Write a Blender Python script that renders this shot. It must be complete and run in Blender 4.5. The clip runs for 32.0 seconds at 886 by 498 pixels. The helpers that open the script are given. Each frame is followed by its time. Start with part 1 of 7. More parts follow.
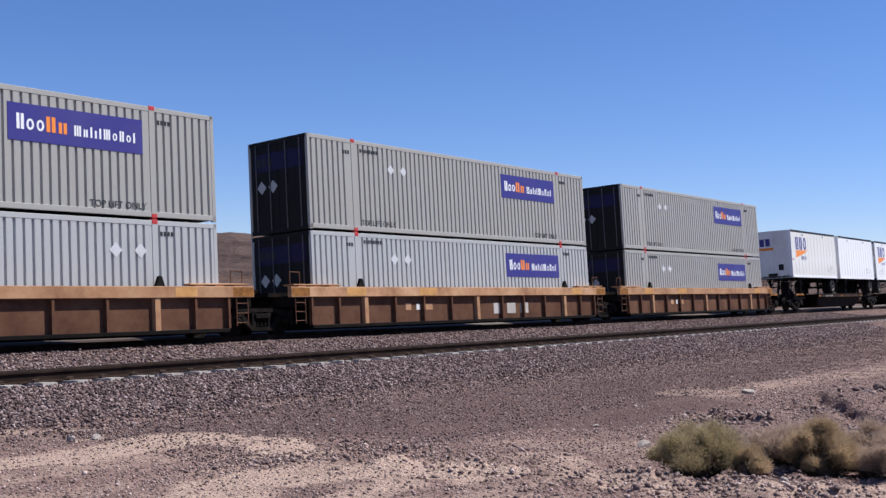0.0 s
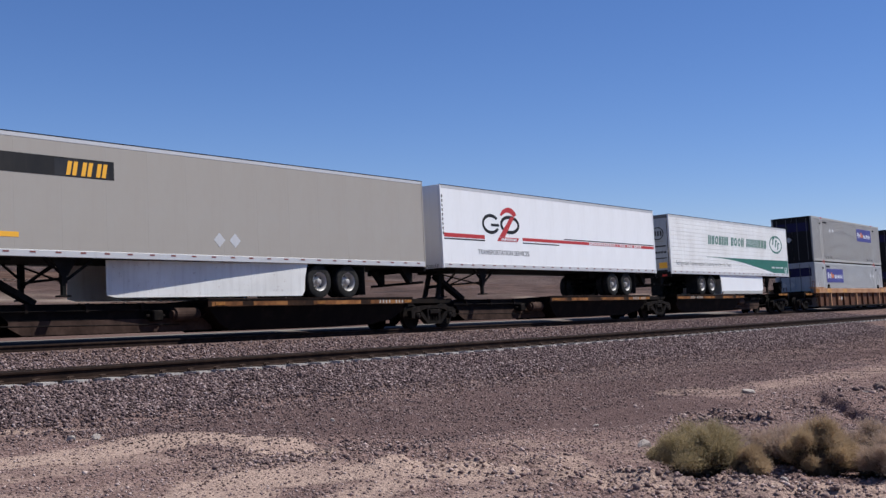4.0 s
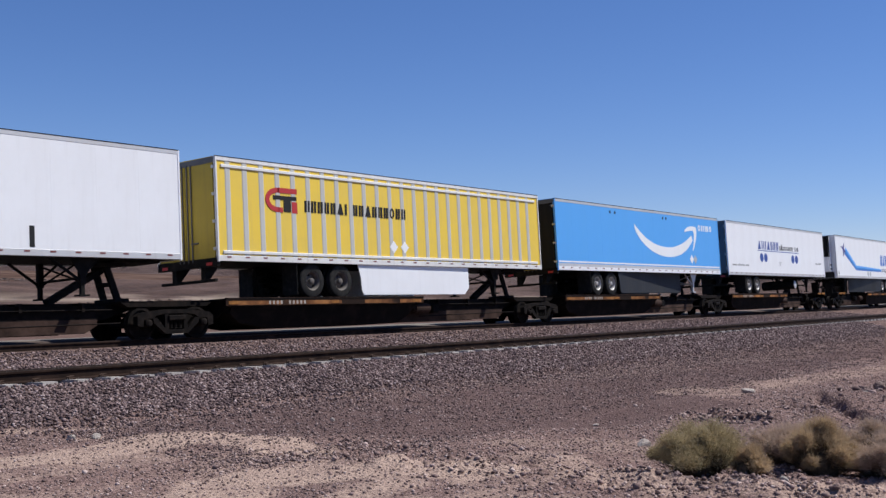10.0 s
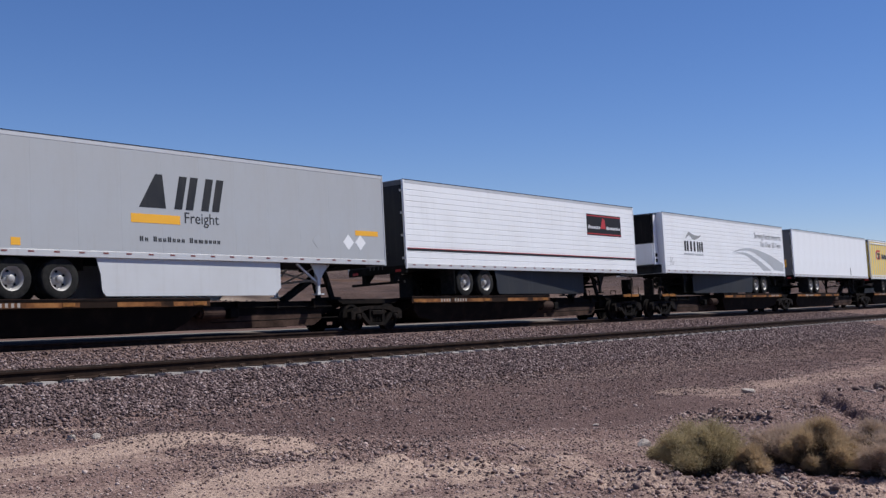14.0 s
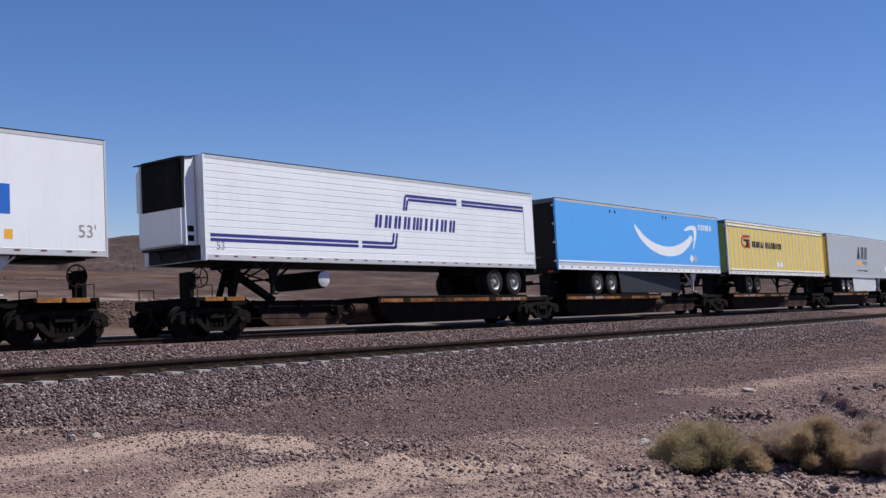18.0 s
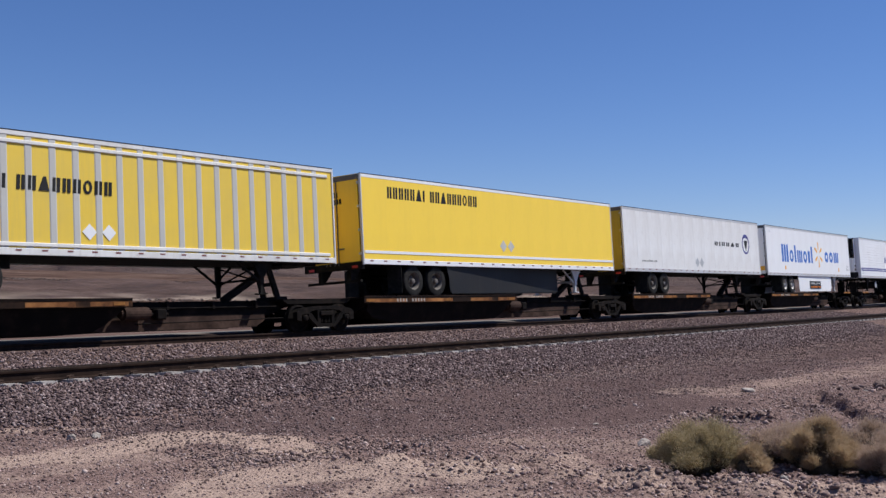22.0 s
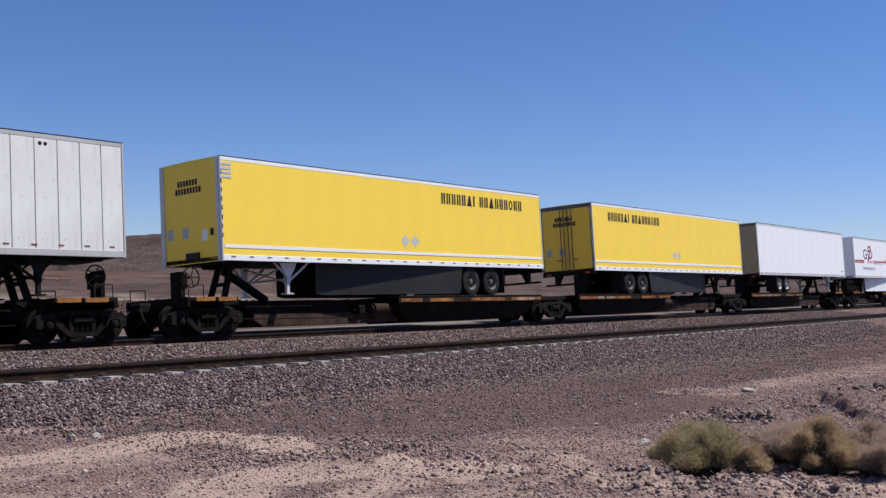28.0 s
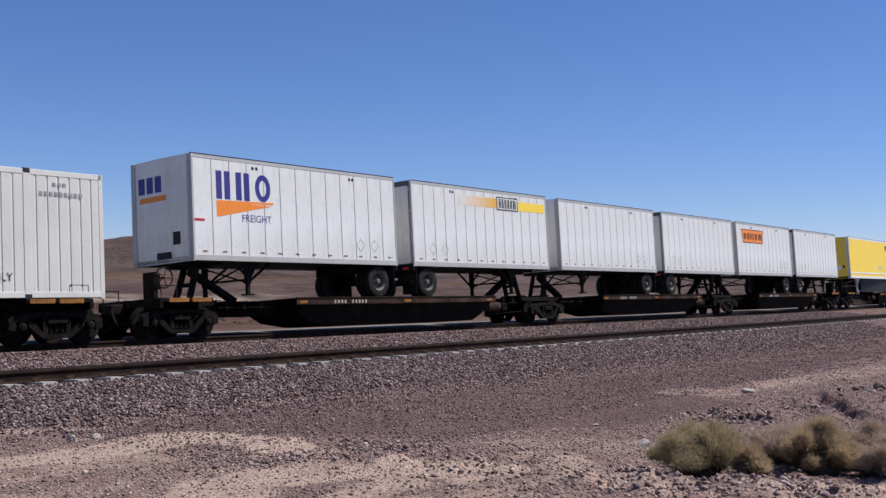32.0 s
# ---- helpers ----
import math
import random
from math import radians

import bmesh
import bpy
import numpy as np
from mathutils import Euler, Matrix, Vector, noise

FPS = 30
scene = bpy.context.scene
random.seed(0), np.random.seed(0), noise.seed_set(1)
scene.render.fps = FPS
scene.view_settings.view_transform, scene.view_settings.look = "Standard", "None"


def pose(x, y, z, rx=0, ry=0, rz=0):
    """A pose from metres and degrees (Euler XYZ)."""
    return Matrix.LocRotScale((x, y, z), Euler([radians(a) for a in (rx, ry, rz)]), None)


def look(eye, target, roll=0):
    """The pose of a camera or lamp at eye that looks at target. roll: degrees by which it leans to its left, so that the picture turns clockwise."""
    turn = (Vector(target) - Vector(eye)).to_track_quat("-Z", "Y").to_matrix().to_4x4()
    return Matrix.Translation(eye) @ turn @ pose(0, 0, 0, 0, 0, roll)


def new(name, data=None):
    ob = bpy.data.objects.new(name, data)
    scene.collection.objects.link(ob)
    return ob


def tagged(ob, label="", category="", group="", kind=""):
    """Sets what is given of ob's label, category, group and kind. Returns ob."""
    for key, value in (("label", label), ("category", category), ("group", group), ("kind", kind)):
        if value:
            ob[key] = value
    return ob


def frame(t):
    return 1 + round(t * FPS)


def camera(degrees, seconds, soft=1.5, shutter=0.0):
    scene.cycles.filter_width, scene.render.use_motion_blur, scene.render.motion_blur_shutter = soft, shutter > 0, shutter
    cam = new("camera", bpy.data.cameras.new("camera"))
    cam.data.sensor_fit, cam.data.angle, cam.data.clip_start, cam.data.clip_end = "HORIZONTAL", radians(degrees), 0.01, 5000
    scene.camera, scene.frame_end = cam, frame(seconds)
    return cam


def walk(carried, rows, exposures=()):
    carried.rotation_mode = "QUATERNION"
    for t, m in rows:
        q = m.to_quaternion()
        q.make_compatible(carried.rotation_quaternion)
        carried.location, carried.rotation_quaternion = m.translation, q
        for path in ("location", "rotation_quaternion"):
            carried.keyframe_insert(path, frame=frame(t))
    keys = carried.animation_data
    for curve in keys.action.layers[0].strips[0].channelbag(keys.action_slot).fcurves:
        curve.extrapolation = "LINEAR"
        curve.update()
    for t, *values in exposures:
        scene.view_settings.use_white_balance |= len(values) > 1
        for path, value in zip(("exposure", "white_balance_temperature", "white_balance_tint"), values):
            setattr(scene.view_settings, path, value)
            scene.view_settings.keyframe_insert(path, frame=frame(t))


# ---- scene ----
# ---- camera: a tripod beside the line; it settles by a hair during the shot ----
cam = camera(44.29, 32.0, soft=1.45)
EYE = (0.0, -24.14, 1.362)
YAW, PITCH, ROLL = 38.572, 2.114, 0.0


def view(lift=0.0):
    p, a = radians(PITCH + lift), radians(YAW)
    d = Vector((math.cos(p) * math.cos(a), math.cos(p) * math.sin(a), math.sin(p)))
    return look(EYE, Vector(EYE) + d, ROLL)


# stops, white balance: the camera opens up a little at the start and near the end
EXPOSURES = [(t, stops, 6200, 9) for t, stops in (
    (0.0, 0.53), (1.0, 0.60), (2.0, 0.52), (3.0, 0.35), (6.0, 0.14), (7.0, 0.15), (8.0, 0.12), (9.0, 0.18), (10.0, 0.25), (11.0, 0.21), (12.0, 0.11), (13.0, 0.13), (14.0, 0.13), (17.0, 0.32), (18.0, 0.20), (19.0, 0.12), (20.0, 0.15), (21.0, 0.12), (22.0, 0.17), (23.0, 0.27), (24.0, 0.26), (25.0, 0.15), (28.0, 0.29), (29.0, 0.31), (32.0, 0.30))]
walk(cam, [(0.0, view(0.04)), (3.0, view(0.04)), (6.0, view(0.0)), (14.0, view(0.0)),
           (17.0, view(-0.035)), (29.0, view(-0.035)), (32.0, view(0.0))],
     EXPOSURES)

# ---- light: clear desert sky and one high sun ----
SUN = Vector((0.42, -0.35, 0.84)).normalized()
world = bpy.data.worlds.new("desert_sky")
scene.world = world
world.use_nodes = True
wn, wl = world.node_tree.nodes, world.node_tree.links
sky = wn.new("ShaderNodeTexSky")
sky.sky_type = "NISHITA"
sky.sun_disc = False
sky.sun_elevation = math.asin(SUN.z)
sky.sun_rotation = math.atan2(SUN.x, SUN.y)
sky.altitude = 1200.0
sky.air_density = 1.0
sky.dust_density = 0.0
sky.ozone_density = 6.0
tone = wn.new("ShaderNodeHueSaturation")
tone.inputs["Saturation"].default_value = 1.10
wl.new(sky.outputs["Color"], tone.inputs["Color"])
tint = wn.new("ShaderNodeMix")
tint.data_type, tint.blend_type = "RGBA", "MULTIPLY"
tint.inputs[0].default_value = 1.0
tint.inputs[7].default_value = (1.05, 0.95, 1.10, 1)
wl.new(tone.outputs["Color"], tint.inputs[6])
wl.new(tint.outputs[2], wn["Background"].inputs["Color"])
wn["Background"].inputs["Strength"].default_value = 0.078
sun = new("sun", bpy.data.lights.new("sun", "SUN"))
sun.data.energy = 4.8
sun.data.angle = radians(0.53)
sun.data.color = (1.0, 0.95, 0.88)
sun.matrix_world = look(SUN * 200, (0, 0, 0))

# ---- the line: two curved, canted tracks ----
RADIUS = 1517.3
CANT = 3.758
DECK = 1.03
NEAR_TRACK = -7.44


def run(t):
    """Metres that the train has gone along the line at t seconds."""
    u = (t - 16.0) / 16.0
    return 15.405 * t - 9.1957 * u ** 2 - 0.9752 * u ** 3 - 0.3051 * u ** 4 + 0.3867 * u ** 5


def on_line(s, y=0.0, z=0.0, cant=CANT):
    """The pose at s metres along the line, y metres beside its middle."""
    a = s / RADIUS
    m = Matrix.Translation((RADIUS * math.sin(a), RADIUS * (1 - math.cos(a)), 0)) @ Matrix.Rotation(a, 4, "Z")
    return m @ Matrix.Translation((0, y, 0)) @ Matrix.Rotation(radians(-cant), 4, "X") @ Matrix.Translation((0, 0, z))


MOVERS = []
WHEELS = []
# ---- materials ----
def mat_base(name, rough=0.6, metal=0.0, gloss=0.5):
    m = bpy.data.materials.new(name)
    m.use_nodes = True
    b = m.node_tree.nodes["Principled BSDF"]
    b.inputs["Roughness"].default_value = rough
    b.inputs["Metallic"].default_value = metal
    b.inputs["Specular IOR Level"].default_value = gloss
    return m, m.node_tree.nodes, m.node_tree.links, b


def noise_node(n, l, vec, scale, detail=4.0, rough=0.6, stretch=None):
    if stretch:
        mp = n.new("ShaderNodeMapping")
        mp.inputs["Scale"].default_value = stretch
        l.new(vec, mp.inputs["Vector"])
        vec = mp.outputs["Vector"]
    t = n.new("ShaderNodeTexNoise")
    t.inputs["Scale"].default_value = scale
    t.inputs["Detail"].default_value = detail
    t.inputs["Roughness"].default_value = rough
    l.new(vec, t.inputs["Vector"])
    return t.outputs["Fac"]


def ramp(n, l, fac, stops):
    r = n.new("ShaderNodeValToRGB")
    e = r.color_ramp.elements
    e[0].position, e[0].color = stops[0][0], (*stops[0][1], 1)
    e[1].position, e[1].color = stops[-1][0], (*stops[-1][1], 1)
    for p, c in stops[1:-1]:
        k = e.new(p)
        k.color = (*c, 1)
    l.new(fac, r.inputs["Fac"])
    return r.outputs["Color"]


def mix(n, l, fac, a, b, blend="MIX"):
    x = n.new("ShaderNodeMix")
    x.data_type = "RGBA"
    x.blend_type = blend
    for sock, v in ((x.inputs[0], fac), (x.inputs[6], a), (x.inputs[7], b)):
        if isinstance(v, (int, float)):
            sock.default_value = v
        elif isinstance(v, tuple):
            sock.default_value = (*v, 1)
        else:
            l.new(v, sock)
    return x.outputs[2]


def bump(n, l, b, height, strength=0.3, dist=0.02):
    k = n.new("ShaderNodeBump")
    k.inputs["Strength"].default_value = strength
    k.inputs["Distance"].default_value = dist
    l.new(height, k.inputs["Height"])
    l.new(k.outputs["Normal"], b.inputs["Normal"])


def paint(name, col, rough=0.45, dirt=0.25, grime=(0.30, 0.26, 0.22), metal=0.0, wave=0.15, spots=0.0, gloss=0.4):
    """Painted sheet metal: long rain streaks, cloudy dust, specks and a slightly wavy sheet."""
    m, n, l, b = mat_base(name, rough, metal, gloss)
    o = n.new("ShaderNodeTexCoord").outputs["Object"]
    rnd = n.new("ShaderNodeObjectInfo").outputs["Random"]
    cloud = noise_node(n, l, o, 0.7, 5)
    streak = noise_node(n, l, o, 3.0, 4, 0.65, (2.5, 2.5, 0.16))
    c = mix(n, l, ramp(n, l, cloud, [(0.38, (0, 0, 0)), (0.75, (dirt,) * 3)]), col, grime)
    c = mix(n, l, ramp(n, l, streak, [(0.52, (0, 0, 0)), (0.8, (dirt * 0.9,) * 3)]), c, grime)
    c = mix(n, l, ramp(n, l, rnd, [(0.0, (0.0,) * 3), (1.0, (0.03,) * 3)]), c, tuple(v * 0.72 for v in col))
    if spots:
        sp = noise_node(n, l, o, 9.0, 6, 0.7)
        c = mix(n, l, ramp(n, l, sp, [(0.60, (0, 0, 0)), (0.66, (spots,) * 3)]), c, (0.20, 0.09, 0.04))
    l.new(c, b.inputs["Base Color"])
    r = ramp(n, l, cloud, [(0.2, (rough * 0.8,) * 3), (0.8, (min(1, rough * 1.3),) * 3)])
    l.new(r, b.inputs["Roughness"])
    bump(n, l, b, noise_node(n, l, o, 1.6, 2), wave, 0.03)
    return m


def grit(name, dark, mid, lite, scale=3.0, rough=0.85, metal=0.0, strength=0.5):
    """Rough grainy matter: rust, rubber, dusty iron, concrete."""
    m, n, l, b = mat_base(name, rough, metal, 0.10)
    o = n.new("ShaderNodeTexCoord").outputs["Object"]
    f = noise_node(n, l, o, scale, 7, 0.7)
    c = ramp(n, l, f, [(0.3, dark), (0.5, mid), (0.72, lite)])
    rnd = n.new("ShaderNodeObjectInfo").outputs["Random"]
    c = mix(n, l, ramp(n, l, rnd, [(0.0, (0.0,) * 3), (1.0, (0.35,) * 3)]), c, dark)
    l.new(c, b.inputs["Base Color"])
    bump(n, l, b, noise_node(n, l, o, scale * 14, 3), strength, 0.01)
    return m


WHITE = paint("white_paint", (0.83, 0.83, 0.83), 0.45, 0.11)
CREAM = paint("old_white_paint", (0.76, 0.75, 0.715), 0.55, 0.34, spots=0.3)
IVORY = paint("ivory_paint", (0.66, 0.635, 0.575), 0.55, 0.28, (0.40, 0.36, 0.30), spots=0.12)
YELLOW = paint("yellow_paint", (0.95, 0.655, 0.065), 0.5, 0.12, (0.5, 0.35, 0.08))
DULL_YELLOW = paint("dull_yellow_paint", (0.80, 0.555, 0.06), 0.55, 0.28, (0.46, 0.36, 0.14))
SKY_BLUE = paint("light_blue_paint", (0.10, 0.37, 0.80), 0.45, 0.12, (0.16, 0.36, 0.62))
SILVER = paint("silver_grey_paint", (0.42, 0.43, 0.44), 0.42, 0.18)
TAUPE = paint("dusty_grey_paint", (0.36, 0.33, 0.29), 0.5, 0.3)
GREY_BOX = paint("container_grey_paint", (0.352, 0.340, 0.314), 0.5, 0.2, spots=0.12)
PALE_BOX = paint("pale_container_paint", (0.415, 0.42, 0.415), 0.5, 0.16, spots=0.08)
ALU = paint("aluminium", (0.58, 0.575, 0.57), 0.45, 0.25, metal=0.2)
NAVY = paint("navy_paint", (0.035, 0.03, 0.20), 0.45, 0.1, (0.12, 0.1, 0.2))
DOT_BLUE = paint("deep_blue_paint", (0.018, 0.055, 0.28), 0.45, 0.08, (0.1, 0.15, 0.3))
BLUE = paint("blue_paint", (0.02, 0.13, 0.50), 0.45, 0.08, (0.1, 0.2, 0.4))
MID_BLUE = paint("mid_blue_paint", (0.03, 0.20, 0.55), 0.45, 0.08, (0.1, 0.2, 0.4))
ORANGE = paint("orange_paint", (0.85, 0.25, 0.03), 0.5, 0.1, (0.5, 0.2, 0.05))
AMBER = paint("amber_paint", (0.85, 0.42, 0.03), 0.5, 0.1, (0.5, 0.3, 0.05))
RED = paint("red_paint", (0.45, 0.03, 0.03), 0.5, 0.12, (0.3, 0.1, 0.08))
GREEN = paint("green_paint", (0.015, 0.13, 0.09), 0.5, 0.12, (0.1, 0.18, 0.14))
BLACK = paint("black_paint", (0.014, 0.014, 0.015), 0.55, 0.3, (0.05, 0.045, 0.04), gloss=0.2)
CHARCOAL = paint("charcoal_paint", (0.020, 0.022, 0.027), 0.6, 0.3, (0.08, 0.075, 0.07), gloss=0.2)
# near black: on the container ends their shade is put into this colour
BLACK_SHADED_END = paint("soot_dark_paint", (0.013, 0.013, 0.014), 0.7, 0.3, (0.04, 0.037, 0.034), gloss=0.12)
# NAVY darkened by hand for the shade on the end doors
SHADED_NAVY = paint("dull_navy_paint", (0.014, 0.013, 0.055), 0.6, 0.2, (0.03, 0.03, 0.06), gloss=0.15)
WORN_WHITE = paint("worn_white_paint", (0.80, 0.795, 0.775), 0.5, 0.30, (0.36, 0.31, 0.26), spots=0.22)
# dusty; the dark grey stands in for reflections of a mirror-like steel door
DOOR_GREY = paint("dusty_grey_door_paint", (0.12, 0.12, 0.13), 0.6, 0.4, (0.10, 0.09, 0.085), spots=0.15)
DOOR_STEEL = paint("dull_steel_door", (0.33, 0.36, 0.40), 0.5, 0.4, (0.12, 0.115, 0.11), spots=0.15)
DOOR_BLUE = paint("dark_blue_grey_door", (0.055, 0.075, 0.105), 0.55, 0.3, (0.08, 0.08, 0.09))
DOOR_TAUPE = paint("dusty_pale_door", (0.30, 0.285, 0.25), 0.6, 0.4, (0.18, 0.16, 0.14), spots=0.15)
# dirty yellow, also darkened to paint in the shade of the end walls
SHADED_YELLOW = paint("dirty_yellow_door", (0.42, 0.31, 0.035), 0.6, 0.4, (0.20, 0.15, 0.05), spots=0.2)
ROD_GREY = paint("dull_rod_metal", (0.10, 0.10, 0.105), 0.5, 0.3, gloss=0.3)
PALE_SKIRT = paint("pale_grey_skirt", (0.58, 0.585, 0.59), 0.5, 0.2)
SEAM_GREY = paint("grimy_seam", (0.40, 0.39, 0.37), 0.6, 0.5)
PUP_RAIL = paint("grimy_pale_rail", (0.46, 0.455, 0.44), 0.5, 0.5, spots=0.25)
GREY_INK = paint("grey_ink", (0.28, 0.28, 0.27), 0.5, 0.1)
TAPE_RED = paint("red_tape", (0.17, 0.04, 0.035), 0.5, 0.2)
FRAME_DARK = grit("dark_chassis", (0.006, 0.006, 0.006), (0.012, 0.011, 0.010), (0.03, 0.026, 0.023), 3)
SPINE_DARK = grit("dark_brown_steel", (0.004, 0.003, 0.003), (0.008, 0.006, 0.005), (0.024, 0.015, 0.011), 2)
SILL_BROWN = grit("dusty_brown_steel", (0.020, 0.012, 0.009), (0.052, 0.031, 0.024), (0.10, 0.062, 0.047), 2)
RUST = grit("rusty_orange_steel", (0.030, 0.017, 0.011), (0.22, 0.090, 0.034), (0.52, 0.24, 0.08), 1.3)
EDGE_BROWN = grit("rusty_edge_steel", (0.010, 0.007, 0.006), (0.030, 0.016, 0.010), (0.12, 0.055, 0.026), 1.6)
WELL_BROWN = grit("well_car_brown", (0.07, 0.032, 0.020), (0.13, 0.062, 0.037), (0.19, 0.10, 0.06), 1.2, 0.75)
WELL_ORANGE = grit("faded_orange_paint", (0.25, 0.125, 0.068), (0.45, 0.25, 0.135), (0.60, 0.375, 0.22), 1.1, 0.7)
CHORD_PALE = grit("pale_orange_patch", (0.40, 0.20, 0.07), (0.56, 0.30, 0.11), (0.66, 0.40, 0.18), 1.4, 0.65)
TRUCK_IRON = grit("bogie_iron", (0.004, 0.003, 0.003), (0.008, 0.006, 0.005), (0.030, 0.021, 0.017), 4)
RUBBER = grit("tyre_rubber", (0.012, 0.012, 0.012), (0.022, 0.021, 0.02), (0.05, 0.045, 0.04), 5, 0.8)
RIM = paint("wheel_rim", (0.42, 0.41, 0.40), 0.45, 0.5, metal=0.2)
POST_GREY = paint("pale_post_paint", (0.52, 0.51, 0.47), 0.5, 0.3)
RIM_DARK = paint("dark_rim", (0.075, 0.068, 0.064), 0.6, 0.4, gloss=0.2)
RAIL_SIDE = grit("rail_rust", (0.010, 0.006, 0.005), (0.026, 0.015, 0.011), (0.050, 0.030, 0.022), 3)
RAIL_TOP, _n, _l, _b = mat_base("polished_rail", 0.6, 0.6, 0.2)
_b.inputs["Base Color"].default_value = (0.045, 0.036, 0.032, 1)
CONCRETE = grit("tie_concrete", (0.26, 0.238, 0.216), (0.40, 0.366, 0.336), (0.53, 0.49, 0.455), 3)
TIE_RUST = grit("rusty_clip", (0.025, 0.016, 0.013), (0.06, 0.038, 0.028), (0.11, 0.07, 0.05), 9)
PLATE = grit("worn_orange_plate", (0.09, 0.04, 0.02), (0.28, 0.12, 0.035), (0.48, 0.22, 0.05), 5)
STENCIL = paint("worn_stencil", (0.42, 0.385, 0.34), 0.7, 0.5, (0.08, 0.06, 0.05))
GLASS_DARK = paint("dark_grille", (0.006, 0.006, 0.007), 0.8, 0.05, gloss=0.1)


# ---- mesh helpers ----
def box(bm, x0, x1, y0, y1, z0, z1):
    x0, x1 = min(x0, x1), max(x0, x1)
    v = [bm.verts.new((x, y, z)) for x in (x0, x1) for y in (y0, y1) for z in (z0, z1)]
    for f in ((0, 1, 3, 2), (4, 6, 7, 5), (0, 4, 5, 1), (2, 3, 7, 6), (0, 2, 6, 4), (1, 5, 7, 3)):
        bm.faces.new([v[i] for i in f])
    return bm


def soft_box(bm, x0, x1, y0, y1, z0, z1, r=0.01):
    x0, x1 = min(x0, x1), max(x0, x1)
    t = bmesh.new()
    box(t, x0, x1, y0, y1, z0, z1)
    bmesh.ops.bevel(t, geom=t.edges[:], offset=r, segments=1, affect="EDGES")
    merge(bm, t)
    return bm


def merge(bm, t):
    d = {v: bm.verts.new(v.co) for v in t.verts}
    for f in t.faces:
        bm.faces.new([d[v] for v in f.verts])
    t.free()


def prism(bm, pts, axis, a0, a1):
    """A polygon pushed along an axis: pts are (x, z) for axis y, (y, z) for axis x and (x, y) for axis z."""
    def at(p, a):
        return {"x": (a, p[0], p[1]), "y": (p[0], a, p[1]), "z": (p[0], p[1], a)}[axis]
    u = [bm.verts.new(at(p, a0)) for p in pts]
    w = [bm.verts.new(at(p, a1)) for p in pts]
    bm.faces.new(u)
    bm.faces.new(w[::-1])
    for i in range(len(pts)):
        j = (i + 1) % len(pts)
        bm.faces.new((u[j], u[i], w[i], w[j]))
    return bm


def tube(bm, p0, p1, r, n=8):
    p0, p1 = Vector(p0), Vector(p1)
    q = (p1 - p0).to_track_quat("Z", "Y").to_matrix()
    ring = [[bm.verts.new(p + q @ Vector((r * math.cos(6.28319 * i / n), r * math.sin(6.28319 * i / n), 0))) for i in range(n)] for p in (p0, p1)]
    bm.faces.new(ring[0][::-1])
    bm.faces.new(ring[1])
    for i in range(n):
        j = (i + 1) % n
        bm.faces.new((ring[0][i], ring[0][j], ring[1][j], ring[1][i]))
    return bm


def beam(bm, p0, p1, w, h):
    """A bar of width w (across y) and depth h from p0 to p1, both in one x-z plane."""
    p0, p1 = Vector(p0), Vector(p1)
    d = (p1 - p0).normalized()
    up = Vector((-d.z, 0, d.x)) * (h / 2)
    sd = Vector((0, w / 2, 0))
    v = [bm.verts.new(p + a * up + b * sd) for p in (p0, p1) for a in (-1, 1) for b in (-1, 1)]
    for f in ((0, 1, 3, 2), (4, 6, 7, 5), (0, 4, 5, 1), (2, 3, 7, 6), (0, 2, 6, 4), (1, 5, 7, 3)):
        bm.faces.new([v[i] for i in f])
    return bm


def lathe(bm, prof, n=24, cx=0.0, cz=0.0):
    """Turn a closed (radius, y) profile round the y axis."""
    rings = []
    for i in range(n):
        a = 6.283185 * i / n
        rings.append([bm.verts.new((cx + r * math.cos(a), y, cz + r * math.sin(a))) for r, y in prof])
    k = len(prof)
    for i in range(n):
        u, w = rings[i], rings[(i + 1) % n]
        for j in range(k):
            jj = (j + 1) % k
            bm.faces.new((u[j], u[jj], w[jj], w[j]))
    return bm


def as_mesh(name, bm, material, smooth=False):
    bmesh.ops.recalc_face_normals(bm, faces=bm.faces[:])
    me = bpy.data.meshes.new(name)
    bm.to_mesh(me)
    bm.free()
    me.materials.append(material)
    if smooth:
        me.shade_smooth()
        me.set_sharp_from_angle(angle=radians(35))
    return me


def part(name, bm, material, parent, label="", smooth=False, at=None):
    """One mesh object under a thing or a part; bm is a bmesh or a mesh to share."""
    me = bm if isinstance(bm, bpy.types.Mesh) else as_mesh(name, bm, material, smooth)
    ob = new(name, me)
    ob.parent = parent
    if at is not None:
        ob.location = at
    if label:
        ob["label"] = label
    return ob


SHARED = {}


def shared(key, make, material, smooth=False):
    if key not in SHARED:
        SHARED[key] = as_mesh(key.split(":")[0], make(bmesh.new()), material, smooth)
    return SHARED[key]


def thing(name, label, category, group="", kind=""):
    return tagged(new(name), label, category, group, kind)
FADE = [paint("fading_yellow_%s" % "abcdefghi"[k], tuple(a + (b - a) * (k + 1) / 9.0 for a, b in zip((0.72, 0.71, 0.67), (0.80, 0.42, 0.05))), 0.55, 0.25) for k in range(9)]
STENCIL_WHITE = paint("faded_white_mark", (0.50, 0.46, 0.42), 0.6, 0.4, (0.15, 0.09, 0.06))
